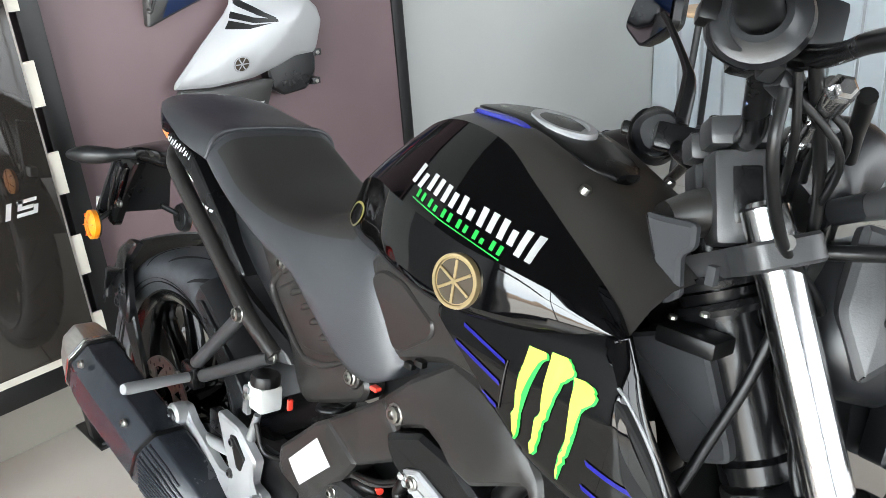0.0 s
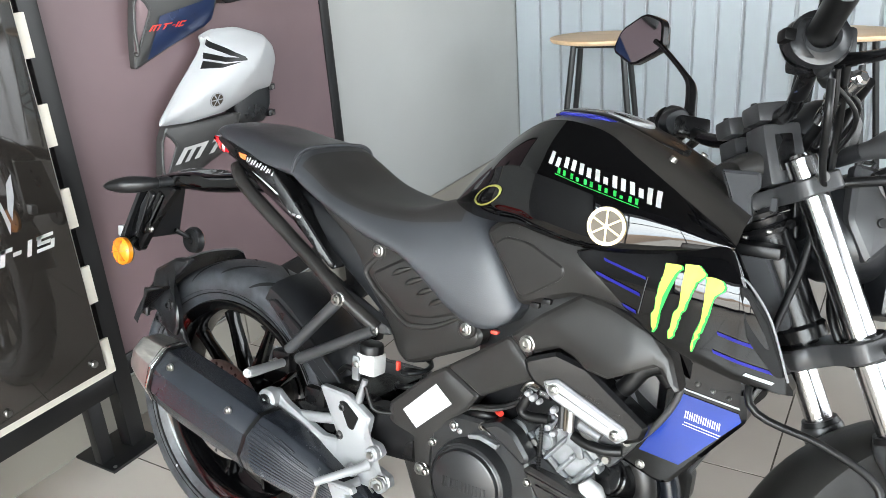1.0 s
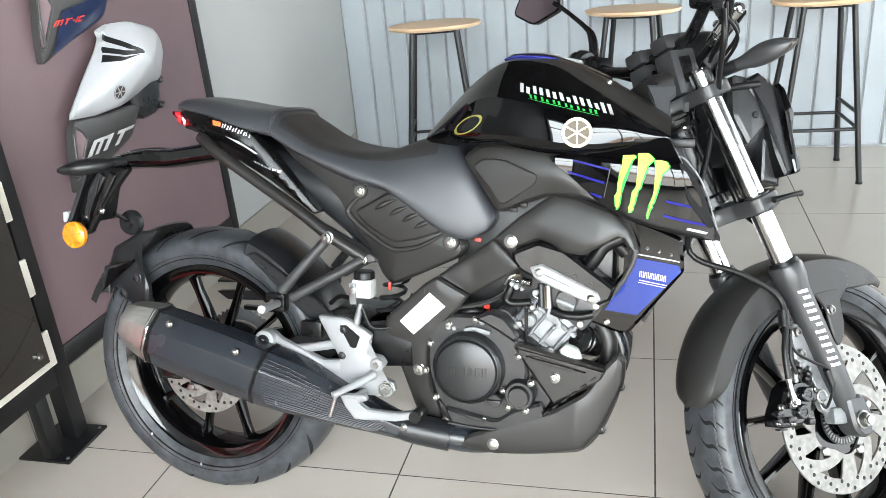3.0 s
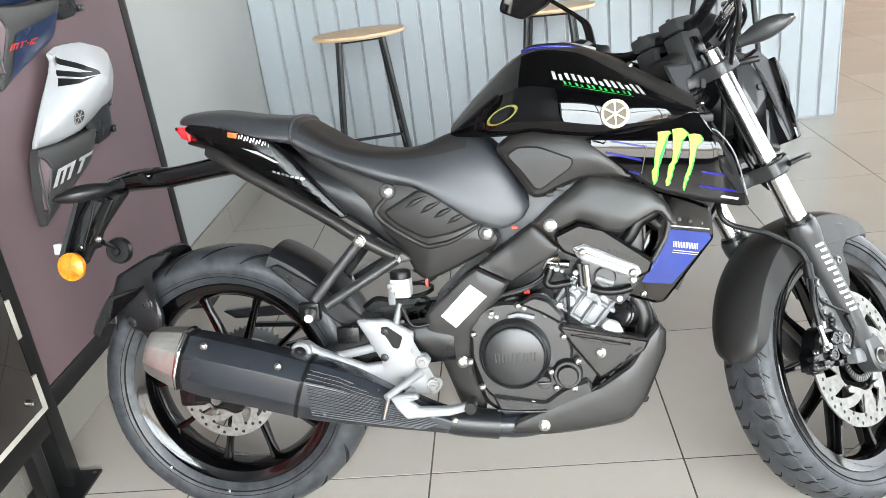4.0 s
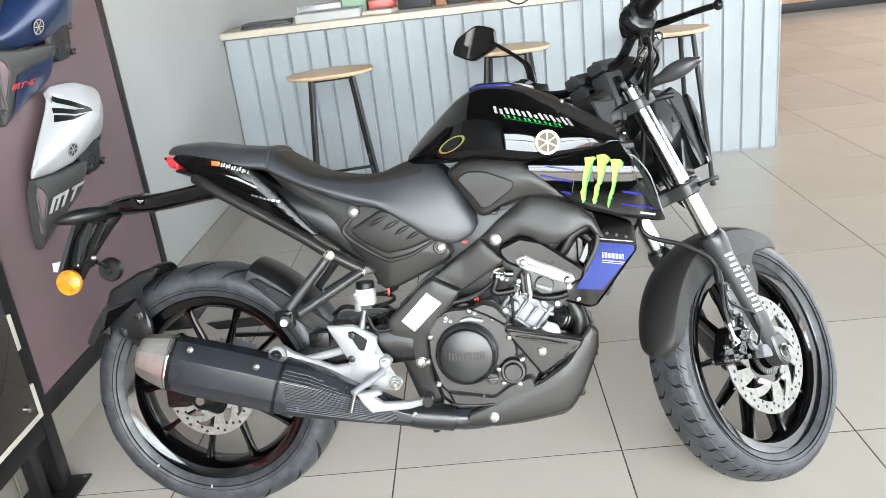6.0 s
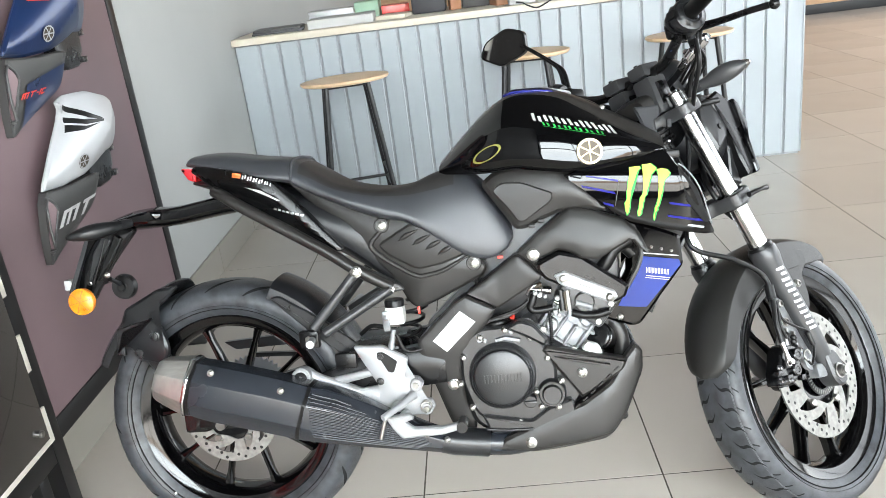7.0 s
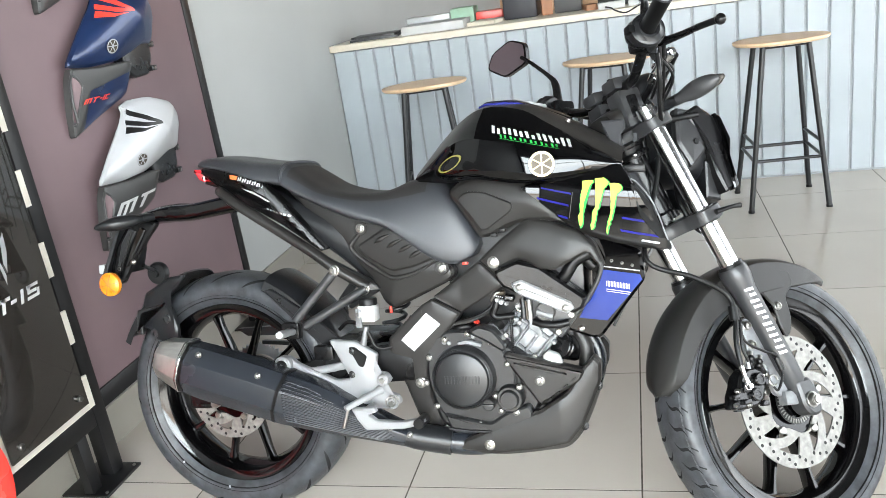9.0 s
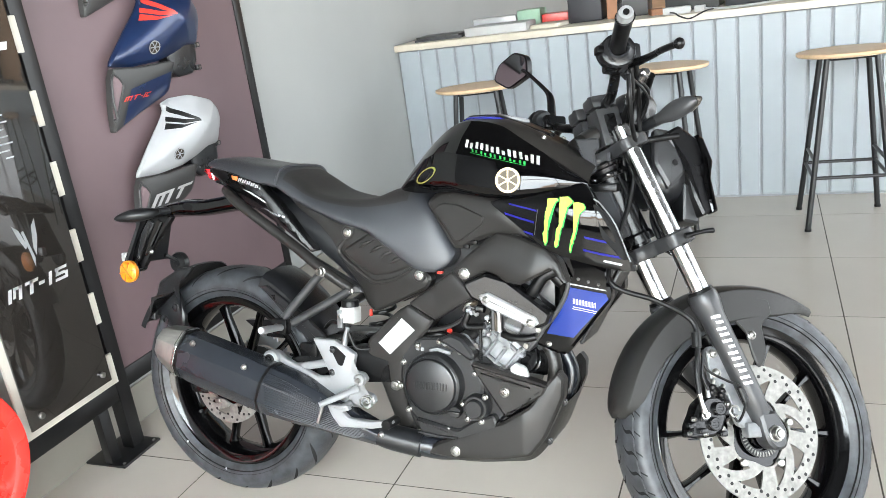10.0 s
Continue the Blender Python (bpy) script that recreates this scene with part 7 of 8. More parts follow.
for s in (-1, 1):
    y = s * 0.082
    part("fork_tube", tube(bmesh.new(), [fork_pt(0.50, y), fork_pt(0.925, y)], 0.0205, 24, 0), CHROME, bike, "chrome fork tube", m=STEER)
    lower = part("fork_slider", lathe(bmesh.new(), [(0.0001, -0.30), (0.016, -0.30), (0.022, -0.285), (0.0255, -0.22), (0.0255, -0.05), (0.028, -0.035), (0.031, -0.02), (0.031, 0.0), (0.029, 0.006), (0.021, 0.008)], fork_frame(0.575, y), 24), SLIDER, bike, "dark grey fork slider", m=STEER)
    part("dust_seal", lathe(bmesh.new(), [(0.021, 0.006), (0.028, 0.006), (0.026, 0.014), (0.021, 0.014)], fork_frame(0.575, y), 24, closed=True), HOSE, lower)
    part("fork_cap", lathe(bmesh.new(), [(0.0001, 0.012), (0.014, 0.012), (0.016, 0.008), (0.021, 0.006), (0.021, -0.02)], fork_frame(0.926, y), 20), CHROME, bike, m=STEER)
    for z, r, h in ((0.895, 0.029, 0.026), (0.692, 0.03, 0.034)):
        part("fork_clamp", lathe(bmesh.new(), [(0.0208, -h / 2), (r, -h / 2), (r, h / 2), (0.0208, h / 2)], fork_frame(z, y), 24, closed=True), SATIN, bike, m=STEER)
    if s > 0:
        part("fork_sleeve", lathe(bmesh.new(), [(0.021, -0.19), (0.03, -0.19), (0.03, -0.17), (0.026, -0.165), (0.026, -0.02), (0.03, -0.015), (0.03, 0.0), (0.021, 0.0)], fork_frame(0.88, y), 24, closed=True), SATIN, bike, "black sleeve over the fork tube", m=STEER)
half = [(-0.07, 0.0), (-0.068, -0.022), (-0.05, -0.034), (-0.034, -0.056), (-0.031, -0.099), (-0.02, -0.113), (0.022, -0.114), (0.036, -0.103), (0.034, -0.066), (0.016, -0.04), (0.006, 0.0)]
outline = fillet(half + [(x, -y) for x, y in reversed(half[1:-1])], 0.006)
across = Vector((math.cos(radians(RAKE)), 0, math.sin(radians(RAKE))))
for z, h in ((0.895, 0.026), (0.692, 0.03)):
    plane = Matrix((across, Vector((0, 1, 0)), AX)).transposed().to_4x4()
    plane.translation = Vector(fork_pt(z, 0))
    bm = bmesh.new()
    skin(bm, [[plane @ Vector((p.x * k, p.y * k, q)) for p in outline] for q, k in ((-h / 2, 0.97), (-h / 2 + 0.003, 1.0), (h / 2 - 0.003, 1.0), (h / 2, 0.97))])
    part("triple_clamp", bm, RISER, bike, "black triple clamp plate", m=STEER)
for pos in ((0.902, -0.115), (0.902, -0.06)):
    bm = lathe(bmesh.new(), [(0.0001, 0.006), (0.007, 0.006), (0.008, 0.0), (0.008, -0.006)], Matrix.Translation((1.033, pos[1], pos[0])) @ Matrix.Rotation(radians(90), 4, "X"), 10)
    part("clamp_bolt", bm, STEEL, bike, m=STEER)
part("steering_stem", tube(bmesh.new(), [fork_pt(0.68, 0, -0.035), fork_pt(0.93, 0, -0.035)], 0.02, 16, 0), SATIN, bike, m=STEER)
ht = part("head_tube", tube(bmesh.new(), [fork_pt(0.70, 0, -0.035), fork_pt(0.715, 0, -0.035), fork_pt(0.72, 0, -0.035), fork_pt(0.835, 0, -0.035), fork_pt(0.86, 0, -0.035)], [0.036, 0.036, 0.031, 0.031, 0.038], 20, 0), SATIN, bike, "satin black steering head tube")
for z in (0.845, 0.868):
    part("bearing_cup", lathe(bmesh.new(), [(0.02, -0.006), (0.043, -0.006), (0.045, 0), (0.043, 0.006), (0.02, 0.006)], Matrix.Translation(fork_pt(z, 0, -0.035)) @ Vector(AX).to_track_quat("Z", "Y").to_matrix().to_4x4(), 24, closed=True), SATIN, ht)
part("head_plate", panel([(0.95, 0.80), (1.018, 0.828), (1.038, 0.82), (1.078, 0.735), (1.082, 0.72), (1.037, 0.70)], 0.046, 0.09, 0.006, 0.004), HEADM, bike, "smooth grey plate behind the steering head")
part("ignition_plug", box(bmesh.new(), (1.038, -0.07, 0.88), (1.047, -0.06, 0.898), 0.002), HEADM, bike, "grey wiring plug")
for x, z in ((1.01, 0.838), (1.04, 0.85), (1.02, 0.825)):
    part("head_bolt", disc(bmesh.new(), Matrix.Translation((x, -0.06, z)), 0.0045, 0.004, 0.001, 10), STEEL, bike)
part("wiring_bracket", box(bmesh.new(), (1.0, -0.07, 0.815), (1.06, -0.03, 0.832), 0.004), HOSE, bike)
# lower clamp reflector bracket
part("hose_guide", tube(bmesh.new(), [(1.13, -0.125, 0.69), (1.165, -0.13, 0.70), (1.195, -0.125, 0.706)], [0.006, 0.0045, 0.006], 8), HOSE, bike, m=STEER)

# front fender
def fender_shell():
    rows = []
    for a, r, w, wall in ((56, 0.322, 0.026, 0.004), (62, 0.316, 0.042, 0.012), (70, 0.312, 0.056, 0.03), (82, 0.311, 0.062, 0.05), (100, 0.311, 0.064, 0.06), (118, 0.311, 0.064, 0.055), (135, 0.311, 0.063, 0.045), (150, 0.31, 0.061, 0.035), (163, 0.308, 0.056, 0.028), (170, 0.306, 0.046, 0.02), (174, 0.302, 0.02, 0.008)):
        rows.append(np.array((radians(a), r, w, wall)))
    outer, inner = [], []
    for a, r, w, wall in smooth_line(rows, 4):
        prof = [(-w, r - 0.012 - wall), (-w * 0.985, r - 0.009), (-w * 0.93, r - 0.005), (-w * 0.55, r + 0.005), (0, r + 0.01), (w * 0.55, r + 0.005), (w * 0.93, r - 0.005), (w * 0.985, r - 0.009), (w, r - 0.012 - wall)]
        outer.append([(WB + q * math.cos(a), y, 0.293 + q * math.sin(a)) for y, q in prof])
        inner.append([(WB + (q - 0.004) * math.cos(a), y * 0.94, 0.293 + (q - 0.004) * math.sin(a)) for y, q in prof])
    bm = bmesh.new()
    skin(bm, [o + list(reversed(i)) for o, i in zip(outer, inner)])
    return bm


fen = part("front_fender", fender_shell(), FENDM, bike, "matte black front fender", m=STEER, sharp=28)
for s in (-1, 1):
    pl = part("fender_arm", panel([(1.23, 0.575), (1.30, 0.585), (1.36, 0.575), (1.366, 0.545), (1.338, 0.518), (1.345, 0.473), (1.34, 0.444), (1.325, 0.426), (1.312, 0.45), (1.30, 0.50), (1.26, 0.54)], 0.0625, 0.006, 0.008, 0.003, s), FENDM, bike, m=STEER)
    if s < 0:
        bolt(pl, 1.311, -0.064, 0.497, 0.008, 0.004)
# axle and caliper
part("axle_nut", lathe(bmesh.new(), [(0.0001, 0.018), (0.008, 0.018), (0.01, 0.012), (0.012, 0.012), (0.014, 0.004), (0.017, 0.003), (0.017, -0.01)], side(WB, -0.105, 0.293), 12), STEEL, bike, "zinc axle nut", m=STEER)
part("front_axle", tube(bmesh.new(), [(WB, -0.12, 0.293), (WB, 0.12, 0.293)], 0.011, 12, 0), STEEL, bike, m=STEER)
cal = part("front_caliper", panel([(1.134, 0.286), (1.138, 0.312), (1.148, 0.33), (1.157, 0.352), (1.178, 0.368), (1.205, 0.37), (1.22, 0.356), (1.222, 0.33), (1.21, 0.3), (1.192, 0.288), (1.155, 0.284)], 0.088, 0.035, 0.006, 0.006), CALM, bike, "black twin-piston brake caliper", m=STEER)
for x, z in ((1.2, 0.343), (1.187, 0.313)):
    boss = part("piston_boss", lathe(bmesh.new(), [(0.0001, 0.007), (0.007, 0.007), (0.0075, 0.0085), (0.0115, 0.0085), (0.0135, 0.006), (0.0138, -0.004)], side(x, -0.09, z), 20), CALM, cal)
    for dz in (-0.003, 0.003):
        part("raised_mark", box(bmesh.new(), (x - 0.005, -0.0985, z + dz - 0.001), (x + 0.005, -0.096, z + dz + 0.001), 0.0005, seg=1), ENGINE, boss)
for lo, hi in (((1.13, -0.088, 0.287), (1.155, -0.07, 0.302)), ((1.132, -0.09, 0.306), (1.148, -0.072, 0.316)), ((1.155, -0.096, 0.318), (1.172, -0.084, 0.33)), ((1.15, -0.097, 0.294), (1.17, -0.086, 0.305)), ((1.212, -0.096, 0.33), (1.228, -0.08, 0.345)), ((1.2, -0.094, 0.288), (1.216, -0.08, 0.3))):
    part("caliper_lug", box(bmesh.new(), lo, hi, 0.003), CALM, cal)
# slide pin with its rubber boot, above the pistons
for x, z, dx, dz in ((1.188, 0.366, 0.006, 0.026), (1.208, 0.362, 0.008, 0.022)):
    a, b = Vector((x, -0.086, z)), Vector((dx, 0, dz))
    part("pin_boot", tube(bmesh.new(), [a + b * f for f in (0, 0.2, 0.4, 0.6, 0.8, 1.0)], [0.0085, 0.0065, 0.0085, 0.0065, 0.008, 0.005], 12, 0), HOSE, cal)
    part("slide_pin", tube(bmesh.new(), [a + b, a + b * 1.35], 0.0045, 8, 0), STEEL, cal)
for x, z, r in ((1.146, 0.322, 0.0045), (1.168, 0.293, 0.004), (1.222, 0.352, 0.005), (1.132, 0.294, 0.0035)):
    bolt(cal, x, -0.09, z, r, 0.005)
part("pad_spring", box(bmesh.new(), (1.132, -0.092, 0.2815), (1.15, -0.08, 0.2845), 0.001), STOOLM, cal, "black pad spring")
part("banjo", tube(bmesh.new(), [(1.165, -0.098, 0.333), (1.158, -0.1, 0.352), (1.153, -0.1, 0.374)], [0.0075, 0.0045, 0.0055], 10, 2), CHROME, cal, "bright banjo fitting")
part("banjo_bolt", lathe(bmesh.new(), [(0.0001, 0.008), (0.006, 0.008), (0.0075, 0.005), (0.0075, 0.0), (0.0095, 0.0), (0.0095, -0.004)], side(1.166, -0.098, 0.331), 6), CHROME, cal)
part("bleed_nipple", tube(bmesh.new(), [(1.178, -0.092, 0.366), (1.174, -0.096, 0.386)], [0.005, 0.0035], 8, 0), ALLOY, cal)
part("caliper_bracket", panel([(1.188, 0.462), (1.2, 0.472), (1.222, 0.462), (1.262, 0.38), (1.298, 0.325), (1.285, 0.295), (1.25, 0.31), (1.232, 0.37), (1.195, 0.4)], 0.08, 0.014, 0.008, 0.003), ALLOY, bike, "aluminium caliper bracket", m=STEER)
for x, z in ((1.201, 0.455), (1.207, 0.415)):
    bolt(bike, x, -0.081, z, 0.0085, 0.006, m=STEER)
loop = [(1.233 + 0.011 * math.cos(a), -0.096, 0.338 + 0.011 * math.sin(a)) for a in [0.5 * k for k in range(12)]]
part("wire_clip", tube(bmesh.new(), loop, 0.0022, 6, 2), STEEL, bike, m=STEER)
part("sensor_clamp", tube(bmesh.new(), [(1.246, -0.1, 0.385), (1.256, -0.1, 0.358)], 0.0065, 10, 0), HOSE, bike, m=STEER)
for pts, r in (([(1.153, -0.1, 0.372), (1.15, -0.1, 0.42), (1.157, -0.1, 0.47), (1.15, -0.095, 0.52), (1.08, -0.085, 0.56), (0.99, -0.06, 0.60), (1.02, -0.05, 0.70), (1.05, -0.06, 0.80), (1.06, -0.09, 0.93), (1.0, -0.2, 1.02)], 0.0055), ([(1.165, -0.1, 0.45), (1.175, -0.1, 0.42), (1.215, -0.1, 0.4), (1.25, -0.1, 0.385), (1.256, -0.1, 0.35), (1.24, -0.098, 0.318), (1.23, -0.094, 0.33)], 0.0028), ([(1.168, -0.1, 0.46), (1.163, -0.1, 0.41), (1.175, -0.098, 0.38)], 0.003)):
    part("brake_hose", tube(bmesh.new(), pts, r, 8), HOSE, bike, "black brake hose", m=STEER)
part("hose_clip", tube(bmesh.new(), [(1.155, -0.1, 0.465), (1.155, -0.1, 0.495)], 0.01, 10, 0), HOSE, bike, m=STEER)
# fork lettering as plain strokes
right, back = Vector((0, -1, 0)), AX.cross(Vector((0, -1, 0)))
if back.x > 0:
    back = -back
for k in range(6):
    bm = bmesh.new()
    h = 0.535 - 0.0245 * k
    q = (0.25, 0.6, 0.1, 0.6, 0.35, 0.6)[k]
    for h0, h1, a0, a1 in ((0.0, 0.006, -4, 40), (0.0115, 0.0175, -4, 24 + 22 * q)):
        rows = []
        for hh in (h - h0, h - h1):
            p = Vector(fork_pt(hh, -0.082))
            rows.append([p + (right * math.cos(radians(t)) + back * math.sin(radians(t))) * 0.0264 + AX * (0.004 * (t - 20) / 40) for t in [a0 + (a1 - a0) * i / 5 for i in range(6)]])
        skin(bm, rows, closed=False)
    part("lettering_block", bm, WHITED, bike, "white bars in place of lettering", m=STEER)
part("axle_lug", panel([(1.285, 0.335), (1.325, 0.34), (1.348, 0.30), (1.345, 0.265), (1.32, 0.258), (1.30, 0.275)], 0.105, 0.04, 0.01, 0.006), SLIDER, bike, m=STEER)
part("sensor_block", box(bmesh.new(), (1.265, -0.09, 0.285), (1.30, -0.065, 0.315), 0.005), ALLOY, bike, m=STEER)
tyre_mark(front, (WB, 0, 0.293), 0.262, 42, 0.0535, LIME, 0.005, 0.004)
tyre_mark(rear, (0, 0, 0.314), 0.25, 228, 0.0705, GREYD, 0.004, 0.003)
tyre_mark(rear, (0, 0, 0.314), 0.25, 262, 0.0705, GREYD, 0.004, 0.003)

# handlebar
bar_pts = [(0.906, -0.345, 1.041), (0.945, -0.235, 1.04), (0.965, -0.19, 1.03), (0.985, -0.125, 1.0), (0.995, -0.08, 0.99), (0.997, 0, 0.99), (0.995, 0.08, 0.99), (0.985, 0.125, 1.0), (0.965, 0.19, 1.03), (0.945, 0.235, 1.04), (0.906, 0.345, 1.041)]
part("handlebar", tube(bmesh.new(), bar_pts, 0.011, 14), SATIN, bike, "black handlebar", m=STEER)
for s in (-1, 1):
    gp = part("grip", tube(bmesh.new(), [(0.951, s * 0.218, 1.039), (0.947, s * 0.228, 1.039), (0.91, s * 0.33, 1.041), (0.907, s * 0.339, 1.041)], [0.021, 0.0165, 0.0165, 0.019], 18, 3), HOSE, bike, "black rubber grip", m=STEER)
    part("bar_end", tube(bmesh.new(), [(0.907, s * 0.339, 1.041), (0.901, s * 0.355, 1.0412)], [0.0165, 0.0135], 18, 0), SILVER, gp, "steel bar end")
    part("bar_end_screw", tube(bmesh.new(), [(0.9014, s * 0.354, 1.0412), (0.9, s * 0.3575, 1.0412)], 0.006, 10, 0), HOSE, gp)
    sw = part("switch_housing", hull([(0.952, s * 0.175, 1.035, 0.02, 0.022, 2.5), (0.95, s * 0.19, 1.038, 0.026, 0.03, 2.6), (0.95, s * 0.208, 1.036, 0.028, 0.032, 2.6), (0.951, s * 0.222, 1.036, 0.022, 0.026, 2.4)]), PLASTIC, bike, "black switch housing", m=STEER)
    part("flange", lathe(bmesh.new(), [(0.017, 0.012), (0.022, 0.012), (0.028, 0.006), (0.034, 0.004), (0.036, -0.004), (0.03, -0.012)], Matrix.Translation((0.952, s * 0.218, 1.037)) @ Matrix.Rotation(radians(90 if s < 0 else -90), 4, "X") @ Matrix.Rotation(radians(-20), 4, "Y"), 28), PLASTIC, sw)
    part("switch", box(bmesh.new(), (0.91, s * 0.205 - 0.01, 1.03), (0.928, s * 0.205 + 0.01, 1.046), 0.004), HOSE, sw)
    lever = part("lever", tube(bmesh.new(), [(0.985, s * 0.175, 1.03), (1.0, s * 0.20, 1.025), (0.998, s * 0.26, 1.01), (0.99, s * 0.32, 0.995), (0.992, s * 0.36, 0.986), (0.993, s * 0.368, 0.983)], [0.011, 0.009, 0.007, 0.0065, 0.0065, 0.006], 10), SATIN, bike, "black hand lever", m=STEER)
    part("lever_ball", lathe(bmesh.new(), [(0.0001, -0.0105)] + [(0.0105 * math.cos(radians(a)), 0.0105 * math.sin(radians(a))) for a in range(-75, 76, 15)] + [(0.0001, 0.0105)], Matrix.Translation((0.993, s * 0.372, 0.983)), 16), SATIN, lever)
    part("lever_perch", box(bmesh.new(), (0.945, s * 0.168 - 0.014, 1.012), (1.0, s * 0.168 + 0.014, 1.045), 0.007), SATIN, bike, m=STEER)
    stem = part("mirror_stem", tube(bmesh.new(), [(0.975, s * 0.185, 1.05), (0.975, s * 0.19, 1.10), (0.968, s * 0.205, 1.13), (0.945, s * 0.255, 1.19), (0.935, s * 0.275, 1.21)], [0.011, 0.0095, 0.0055, 0.0048, 0.0048], 10), SATIN, bike, "black mirror stem", m=STEER)
    # mirror head: five-sided shell facing the rider
    mm = Matrix.Translation((0.925, s * 0.32, 1.228)) @ Matrix.Rotation(radians(s * 20), 4, "Z") @ Matrix.Diagonal((1, 1.35, 1, 1)) @ Matrix.Rotation(radians(-8), 4, "Y")
    outline = [(-0.045 * s, 0.018), (-0.01 * s, 0.046), (0.042 * s, 0.034), (0.062 * s, 0.0), (0.02 * s, -0.044), (-0.04 * s, -0.034)]
    out = fillet(outline, 0.012)
    shell = bmesh.new()
    skin(shell, [[mm @ Vector((d, p.x * k, p.y * k)) for p in out] for d, k in ((0.0, 1.0), (0.012, 1.0), (0.024, 0.85), (0.03, 0.55))])
    sh = part("mirror_head", shell, SATIN, stem, "black five-sided mirror head")
    gl = bmesh.new()
    inn = inset(out, 0.004)
    gl.faces.new([gl.verts.new(mm @ Vector((-0.0015, p.x, p.y))) for p in inn])
    part("mirror_glass", gl, MIRROR, stem, "mirror glass")
part("front_master_cylinder", box(bmesh.new(), (0.985, -0.19, 1.035), (1.02, -0.13, 1.075), 0.008), STOOLM, bike, "black front brake reservoir", m=STEER)
# risers and crown cover
for s in (-1, 1):
    tilt = Matrix.Translation((1.018, s * 0.04, 0.9)) @ Matrix.Rotation(radians(-14), 4, "Y")
    rise = part("bar_riser", box(bmesh.new(), (-0.027, -0.025, 0.0), (0.03, 0.025, 0.085), 0.007, m=tilt), RISER, bike, "charcoal handlebar riser", m=STEER)
    # darker slab proud of the riser; the recess's shade is put into its colour
    part("riser_recess_shade", box(bmesh.new(), (-0.012, -0.0265, 0.018), (0.015, 0.0265, 0.07), 0.004, m=tilt), SATIN, rise)
    part("bar_clamp", box(bmesh.new(), (-0.03, -0.024, 0.088), (0.03, 0.024, 0.116), 0.008, m=tilt), RISER, rise)
    for dx in (-0.02, 0.02):
        part("clamp_bolt", disc(bmesh.new(), tilt @ Matrix.Translation((dx, 0, 0.115)), 0.005, 0.004, 0.001, 10), HOSE, rise)
part("instrument", hull([(1.055, 0, 0.96, 0.06, 0.045, 3), (1.075, 0, 0.985, 0.07, 0.05, 3), (1.10, 0, 0.995, 0.065, 0.045, 3), (1.125, 0, 0.99, 0.05, 0.03, 3)]), PLASTIC, bike, "small black instrument pod", m=STEER)
part("ignition_cover", hull([(0.955, 0.0, 0.91, 0.05, 0.02, 2.6), (0.985, 0.0, 0.925, 0.055, 0.024, 2.6), (1.01, 0, 0.925, 0.05, 0.02, 2.6)]), FRAMEM, bike, m=STEER)

# headlight
hl = part("headlight_shell", hull([(1.085, 0, 0.88, 0.045, 0.05, 2.6), (1.115, 0, 0.87, 0.07, 0.075, 3), (1.155, 0, 0.86, 0.08, 0.08, 3), (1.19, 0, 0.845, 0.07, 0.065, 2.8), (1.205, 0, 0.84, 0.05, 0.04, 2.4)]), PLASTIC, bike, "black angular headlight shell", m=STEER)
part("position_lamp", box(bmesh.new(), (1.195, -0.06, 0.86), (1.215, 0.06, 0.875), 0.004), SMOKE, hl)
part("projector_lens", lathe(bmesh.new(), [(0.0001, 0.02), (0.02, 0.014), (0.028, 0.0), (0.03, -0.02)], Matrix.Translation((1.20, 0, 0.775)) @ Matrix.Rotation(radians(95), 4, "Y"), 20), SMOKE, hl)
for s in (-1, 1):
    part("headlight_wing", panel([(1.12, 0.925), (1.155, 0.945), (1.205, 0.915), (1.222, 0.87), (1.215, 0.83), (1.225, 0.76), (1.20, 0.745), (1.18, 0.79), (1.165, 0.86)], 0.092, 0.03, 0.006, 0.006, s), SATIN, hl)
    part("wing_edge", panel([(1.19, 0.925), (1.207, 0.918), (1.226, 0.868), (1.218, 0.83), (1.23, 0.757), (1.216, 0.75), (1.202, 0.82), (1.208, 0.87)], 0.1, 0.02, 0.004, 0.004, s), GLOSS, hl)
    part("headlight_stay", tube(bmesh.new(), [(1.045, s * 0.07, 0.90), (1.10, s * 0.09, 0.91), (1.15, s * 0.09, 0.92)], 0.007, 8), HOSE, bike, m=STEER)
    ind = part("front_indicator", hull([(1.098, s * 0.085, 0.95, 0.011, 0.012, 2.2), (1.105, s * 0.105, 0.952, 0.012, 0.013, 2.2), (1.115, s * 0.125, 0.956, 0.016, 0.019, 2.2), (1.125, s * 0.15, 0.96, 0.017, 0.02, 2.2), (1.135, s * 0.175, 0.963, 0.012, 0.014, 2.2), (1.14, s * 0.188, 0.964, 0.004, 0.004, 2)]), RISER, bike, "leaf-shaped black front indicator", m=STEER)
    part("indicator_lens", hull([(1.14, s * 0.155, 0.962, 0.010, 0.014, 2), (1.144, s * 0.178, 0.965, 0.009, 0.011, 2), (1.146, s * 0.194, 0.966, 0.003, 0.004, 2)]), SMOKE, ind)
    part("indicator_stalk", tube(bmesh.new(), [(1.085, s * 0.06, 0.945), (1.10, s * 0.095, 0.951)], 0.012, 10, 0), PLASTIC, ind)
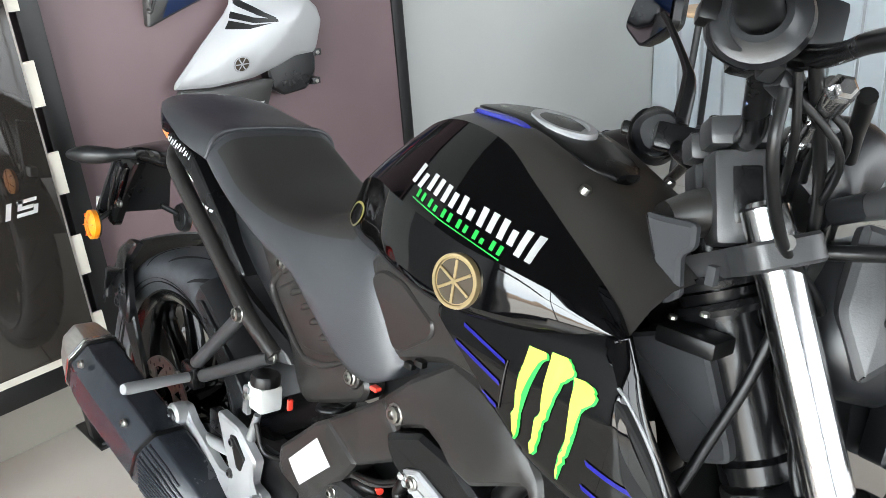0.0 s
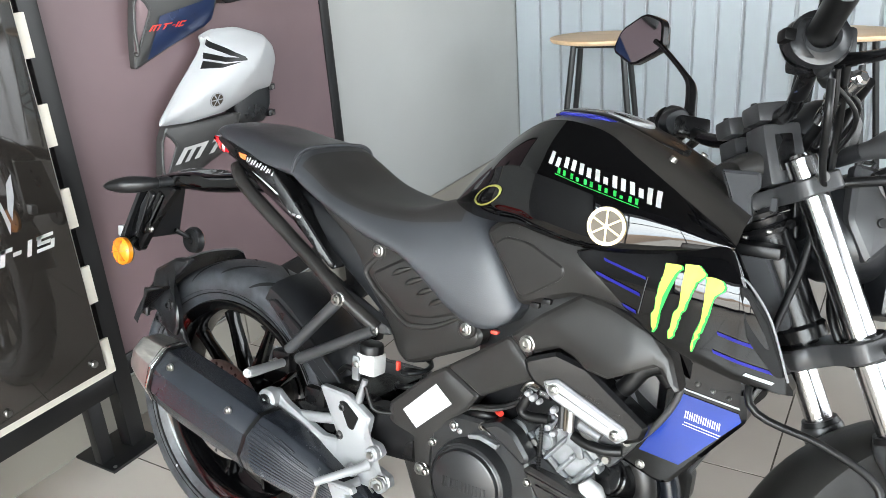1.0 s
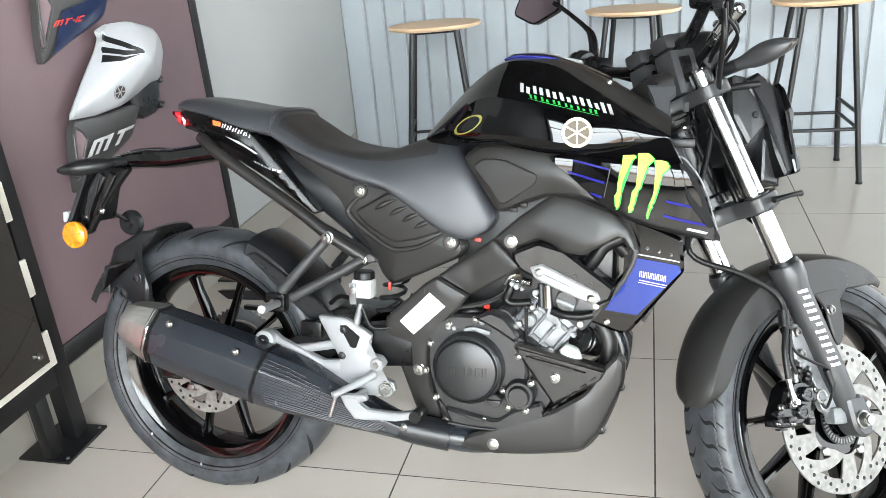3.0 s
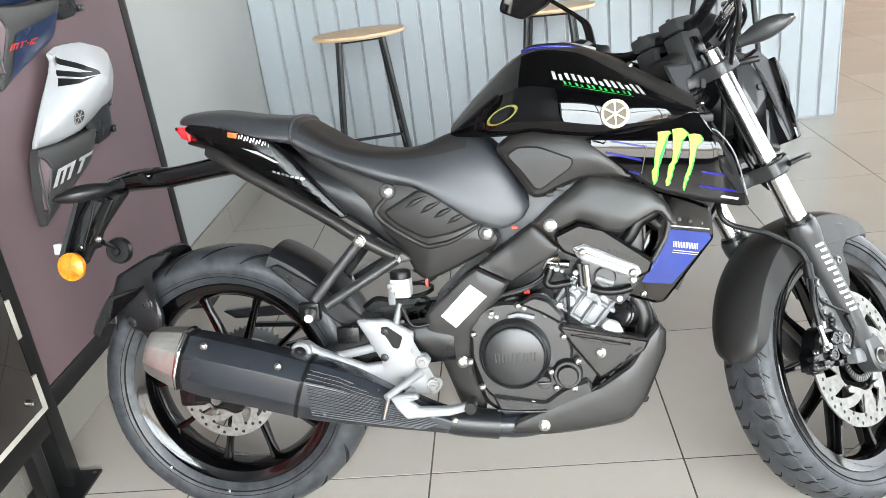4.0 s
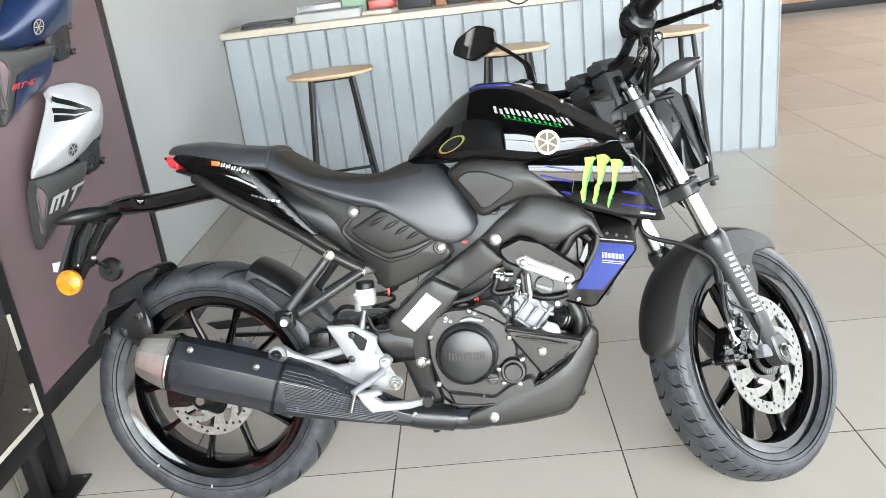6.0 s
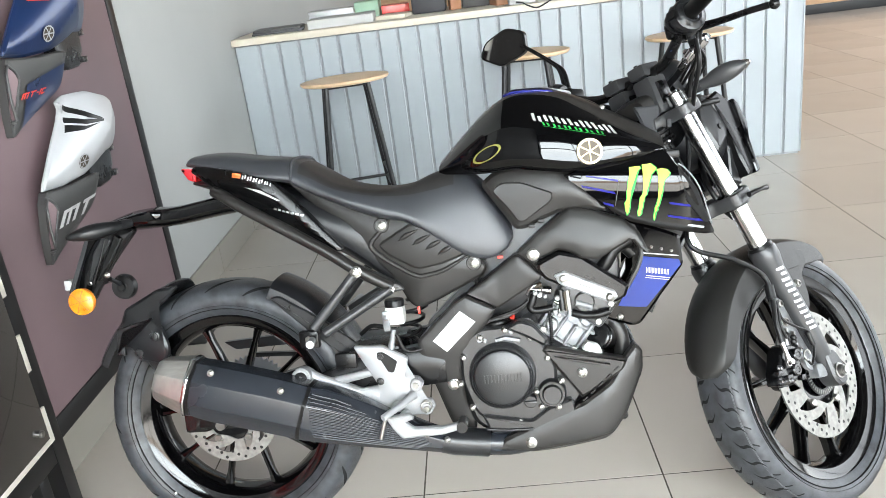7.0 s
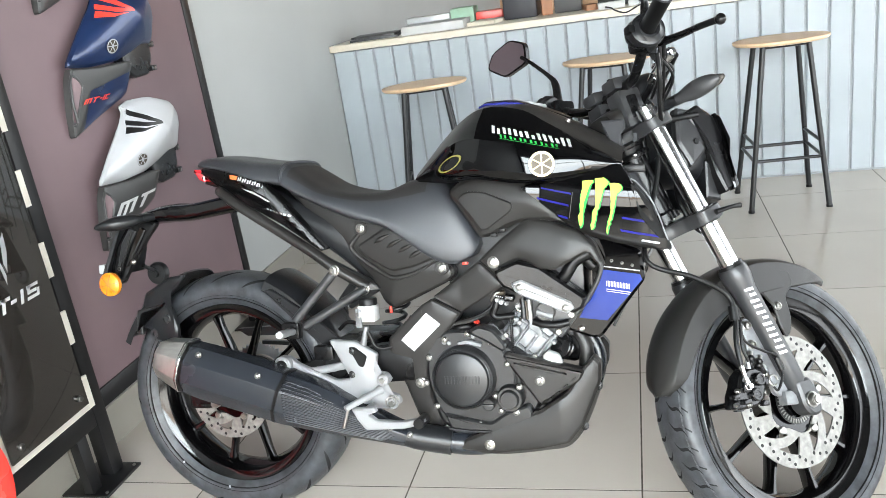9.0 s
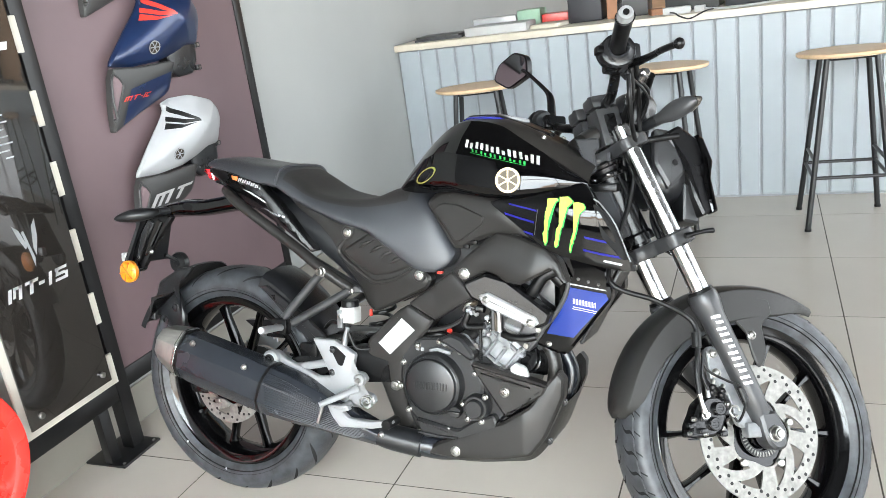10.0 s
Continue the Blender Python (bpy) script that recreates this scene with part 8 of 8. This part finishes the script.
# side plates and lower lamp box of the headlight
for s in (-1, 1):
    part("headlight_cheek", panel([(1.105, 0.94), (1.142, 0.934), (1.176, 0.905), (1.166, 0.842), (1.128, 0.803), (1.1, 0.86)], lambda x, z: 0.078 + 0.15 * (x - 1.1), 0.02, 0.008, 0.006, s, 2, (0.004, 0.01)), RISER, hl)
    part("lamp_box", panel([(1.166, 0.822), (1.2, 0.806), (1.208, 0.736), (1.168, 0.74)], lambda x, z: 0.062 + 0.2 * (z - 0.74), 0.05, 0.005, 0.004, s), PLASTIC, hl)
    part("cheek_bolt", disc(bmesh.new(), side(1.14, s * 0.085, 0.86), 0.007, 0.006, 0.001, 10), HOSE, hl)
# cables round the head
for pts, r in (([(1.0, 0.2, 1.03), (1.05, 0.12, 0.98), (1.09, 0.05, 0.9), (1.09, 0.03, 0.82)], 0.006), ([(0.985, -0.195, 1.0), (0.99, -0.185, 0.95), (1.03, -0.12, 0.9), (1.1, -0.05, 0.85), (1.11, -0.04, 0.76)], 0.005), ([(1.12, -0.03, 0.80), (1.10, -0.05, 0.74), (1.12, -0.06, 0.68), (1.16, -0.05, 0.66)], 0.006), ([(1.10, 0.03, 0.82), (1.08, 0.02, 0.75), (1.10, -0.02, 0.68)], 0.007), ([(1.026, -0.115, 0.977), (1.034, -0.09, 0.971), (1.046, -0.04, 0.955), (1.06, -0.01, 0.9), (1.07, 0.0, 0.84)], 0.0075), ([(1.05, -0.17, 1.015), (1.06, -0.14, 1.01), (1.075, -0.09, 1.0), (1.095, -0.03, 0.97), (1.1, 0.0, 0.9)], 0.0075)):
    part("cable", tube(bmesh.new(), pts, r, 8), HOSE, bike, m=STEER)
for p, q, r in (((1.024, -0.186, 1.01), (1.022, -0.169, 1.002), 0.013), ((1.022, -0.169, 1.002), (1.021, -0.155, 0.995), 0.0075), ((1.021, -0.155, 0.995), (1.021, -0.139, 0.987), 0.0112), ((1.021, -0.139, 0.987), (1.022, -0.132, 0.9835), 0.008), ((1.022, -0.132, 0.9835), (1.026, -0.114, 0.977), 0.0108)):
    part("brake_union", tube(bmesh.new(), [p, q], r, 10, 0), CHROME, bike, "bright brake hose union", m=STEER)
part("union_bolt", lathe(bmesh.new(), [(0.0001, 0.009), (0.006, 0.009), (0.009, 0.006), (0.009, 0.0), (0.012, 0.0), (0.012, -0.004)], side(1.026, -0.188, 1.01), 6), CHROME, bike, m=STEER)

# loose wiring and fittings under the near switch housing
rnd = random.Random(11)
for k in range(4):
    a = Vector((0.985 + 0.03 * rnd.random(), -0.20 + 0.05 * rnd.random(), 1.005 + 0.015 * rnd.random()))
    b = Vector((1.02 + 0.05 * rnd.random(), -0.12 + 0.06 * rnd.random(), 0.93 + 0.05 * rnd.random()))
    mid = (a + b) / 2 + Vector((0.02 * rnd.random(), -0.03 * rnd.random(), -0.02 + 0.03 * rnd.random()))
    part("wire", tube(bmesh.new(), [tuple(a), tuple(mid), tuple(b)], 0.0022 + 0.0016 * rnd.random(), 8, 5), HOSE, bike, m=STEER)
for p, size, mt in (((0.985, -0.185, 1.004), 0.012, STOOLM), ((1.005, -0.17, 1.0), 0.01, HOSE), ((1.008, -0.178, 1.013), 0.008, CHROME), ((1.02, -0.18, 1.009), 0.007, CHROME), ((1.028, -0.165, 1.012), 0.008, STEEL), ((1.02, -0.14, 1.0), 0.008, CHROME), ((0.97, -0.2, 1.01), 0.01, STOOLM), ((1.035, -0.15, 0.99), 0.007, ALLOY)):
    part("switch_fitting", box(bmesh.new(), (-size, -size * 0.7, -size * 0.6), (size, size * 0.7, size * 0.6), size * 0.3, m=Matrix.Translation(p) @ Matrix.Rotation(rnd.random() * 2, 4, "Z") @ Matrix.Rotation(rnd.random(), 4, "Y")), mt, bike, m=STEER)
part("yellow_tag", box(bmesh.new(), (0.988, -0.18, 1.018), (0.996, -0.174, 1.023), 0.001), LIME, bike, "small yellow paint-marked tag", m=STEER)
part("lilac_tag", box(bmesh.new(), (0.972, -0.142, 0.998), (0.98, -0.136, 1.008), 0.001), PANELBLUE, bike, "small bluish wire tag", m=STEER)

# ---- floor tiles ----
floor = thing("floor", pose(0, 0, 0), "grey glazed square floor tiles with dark joints", "floor", kind="structure")
part("grout_bed", box(bmesh.new(), (-1.042, -4.3, -0.06), (7.0, 9.0, -0.0008)), GROUT, floor)
tb = bmesh.new()
box(tb, (0.0021, 0.0021, -0.003), (0.5979, 0.5979, 0.0))
bmesh.ops.recalc_face_normals(tb, faces=tb.faces[:])
tile_mesh = bpy.data.meshes.new("tile")
tb.to_mesh(tile_mesh)
tb.free()
tile_mesh.materials.append(TILE)
for i in range(-2, 12):
    for j in range(-7, 15):
        if i * 0.6 + 0.6 > 7.3:
            continue
        t = new("tile", tile_mesh)
        t.parent = floor
        t.location = (i * 0.6, j * 0.6, 0)
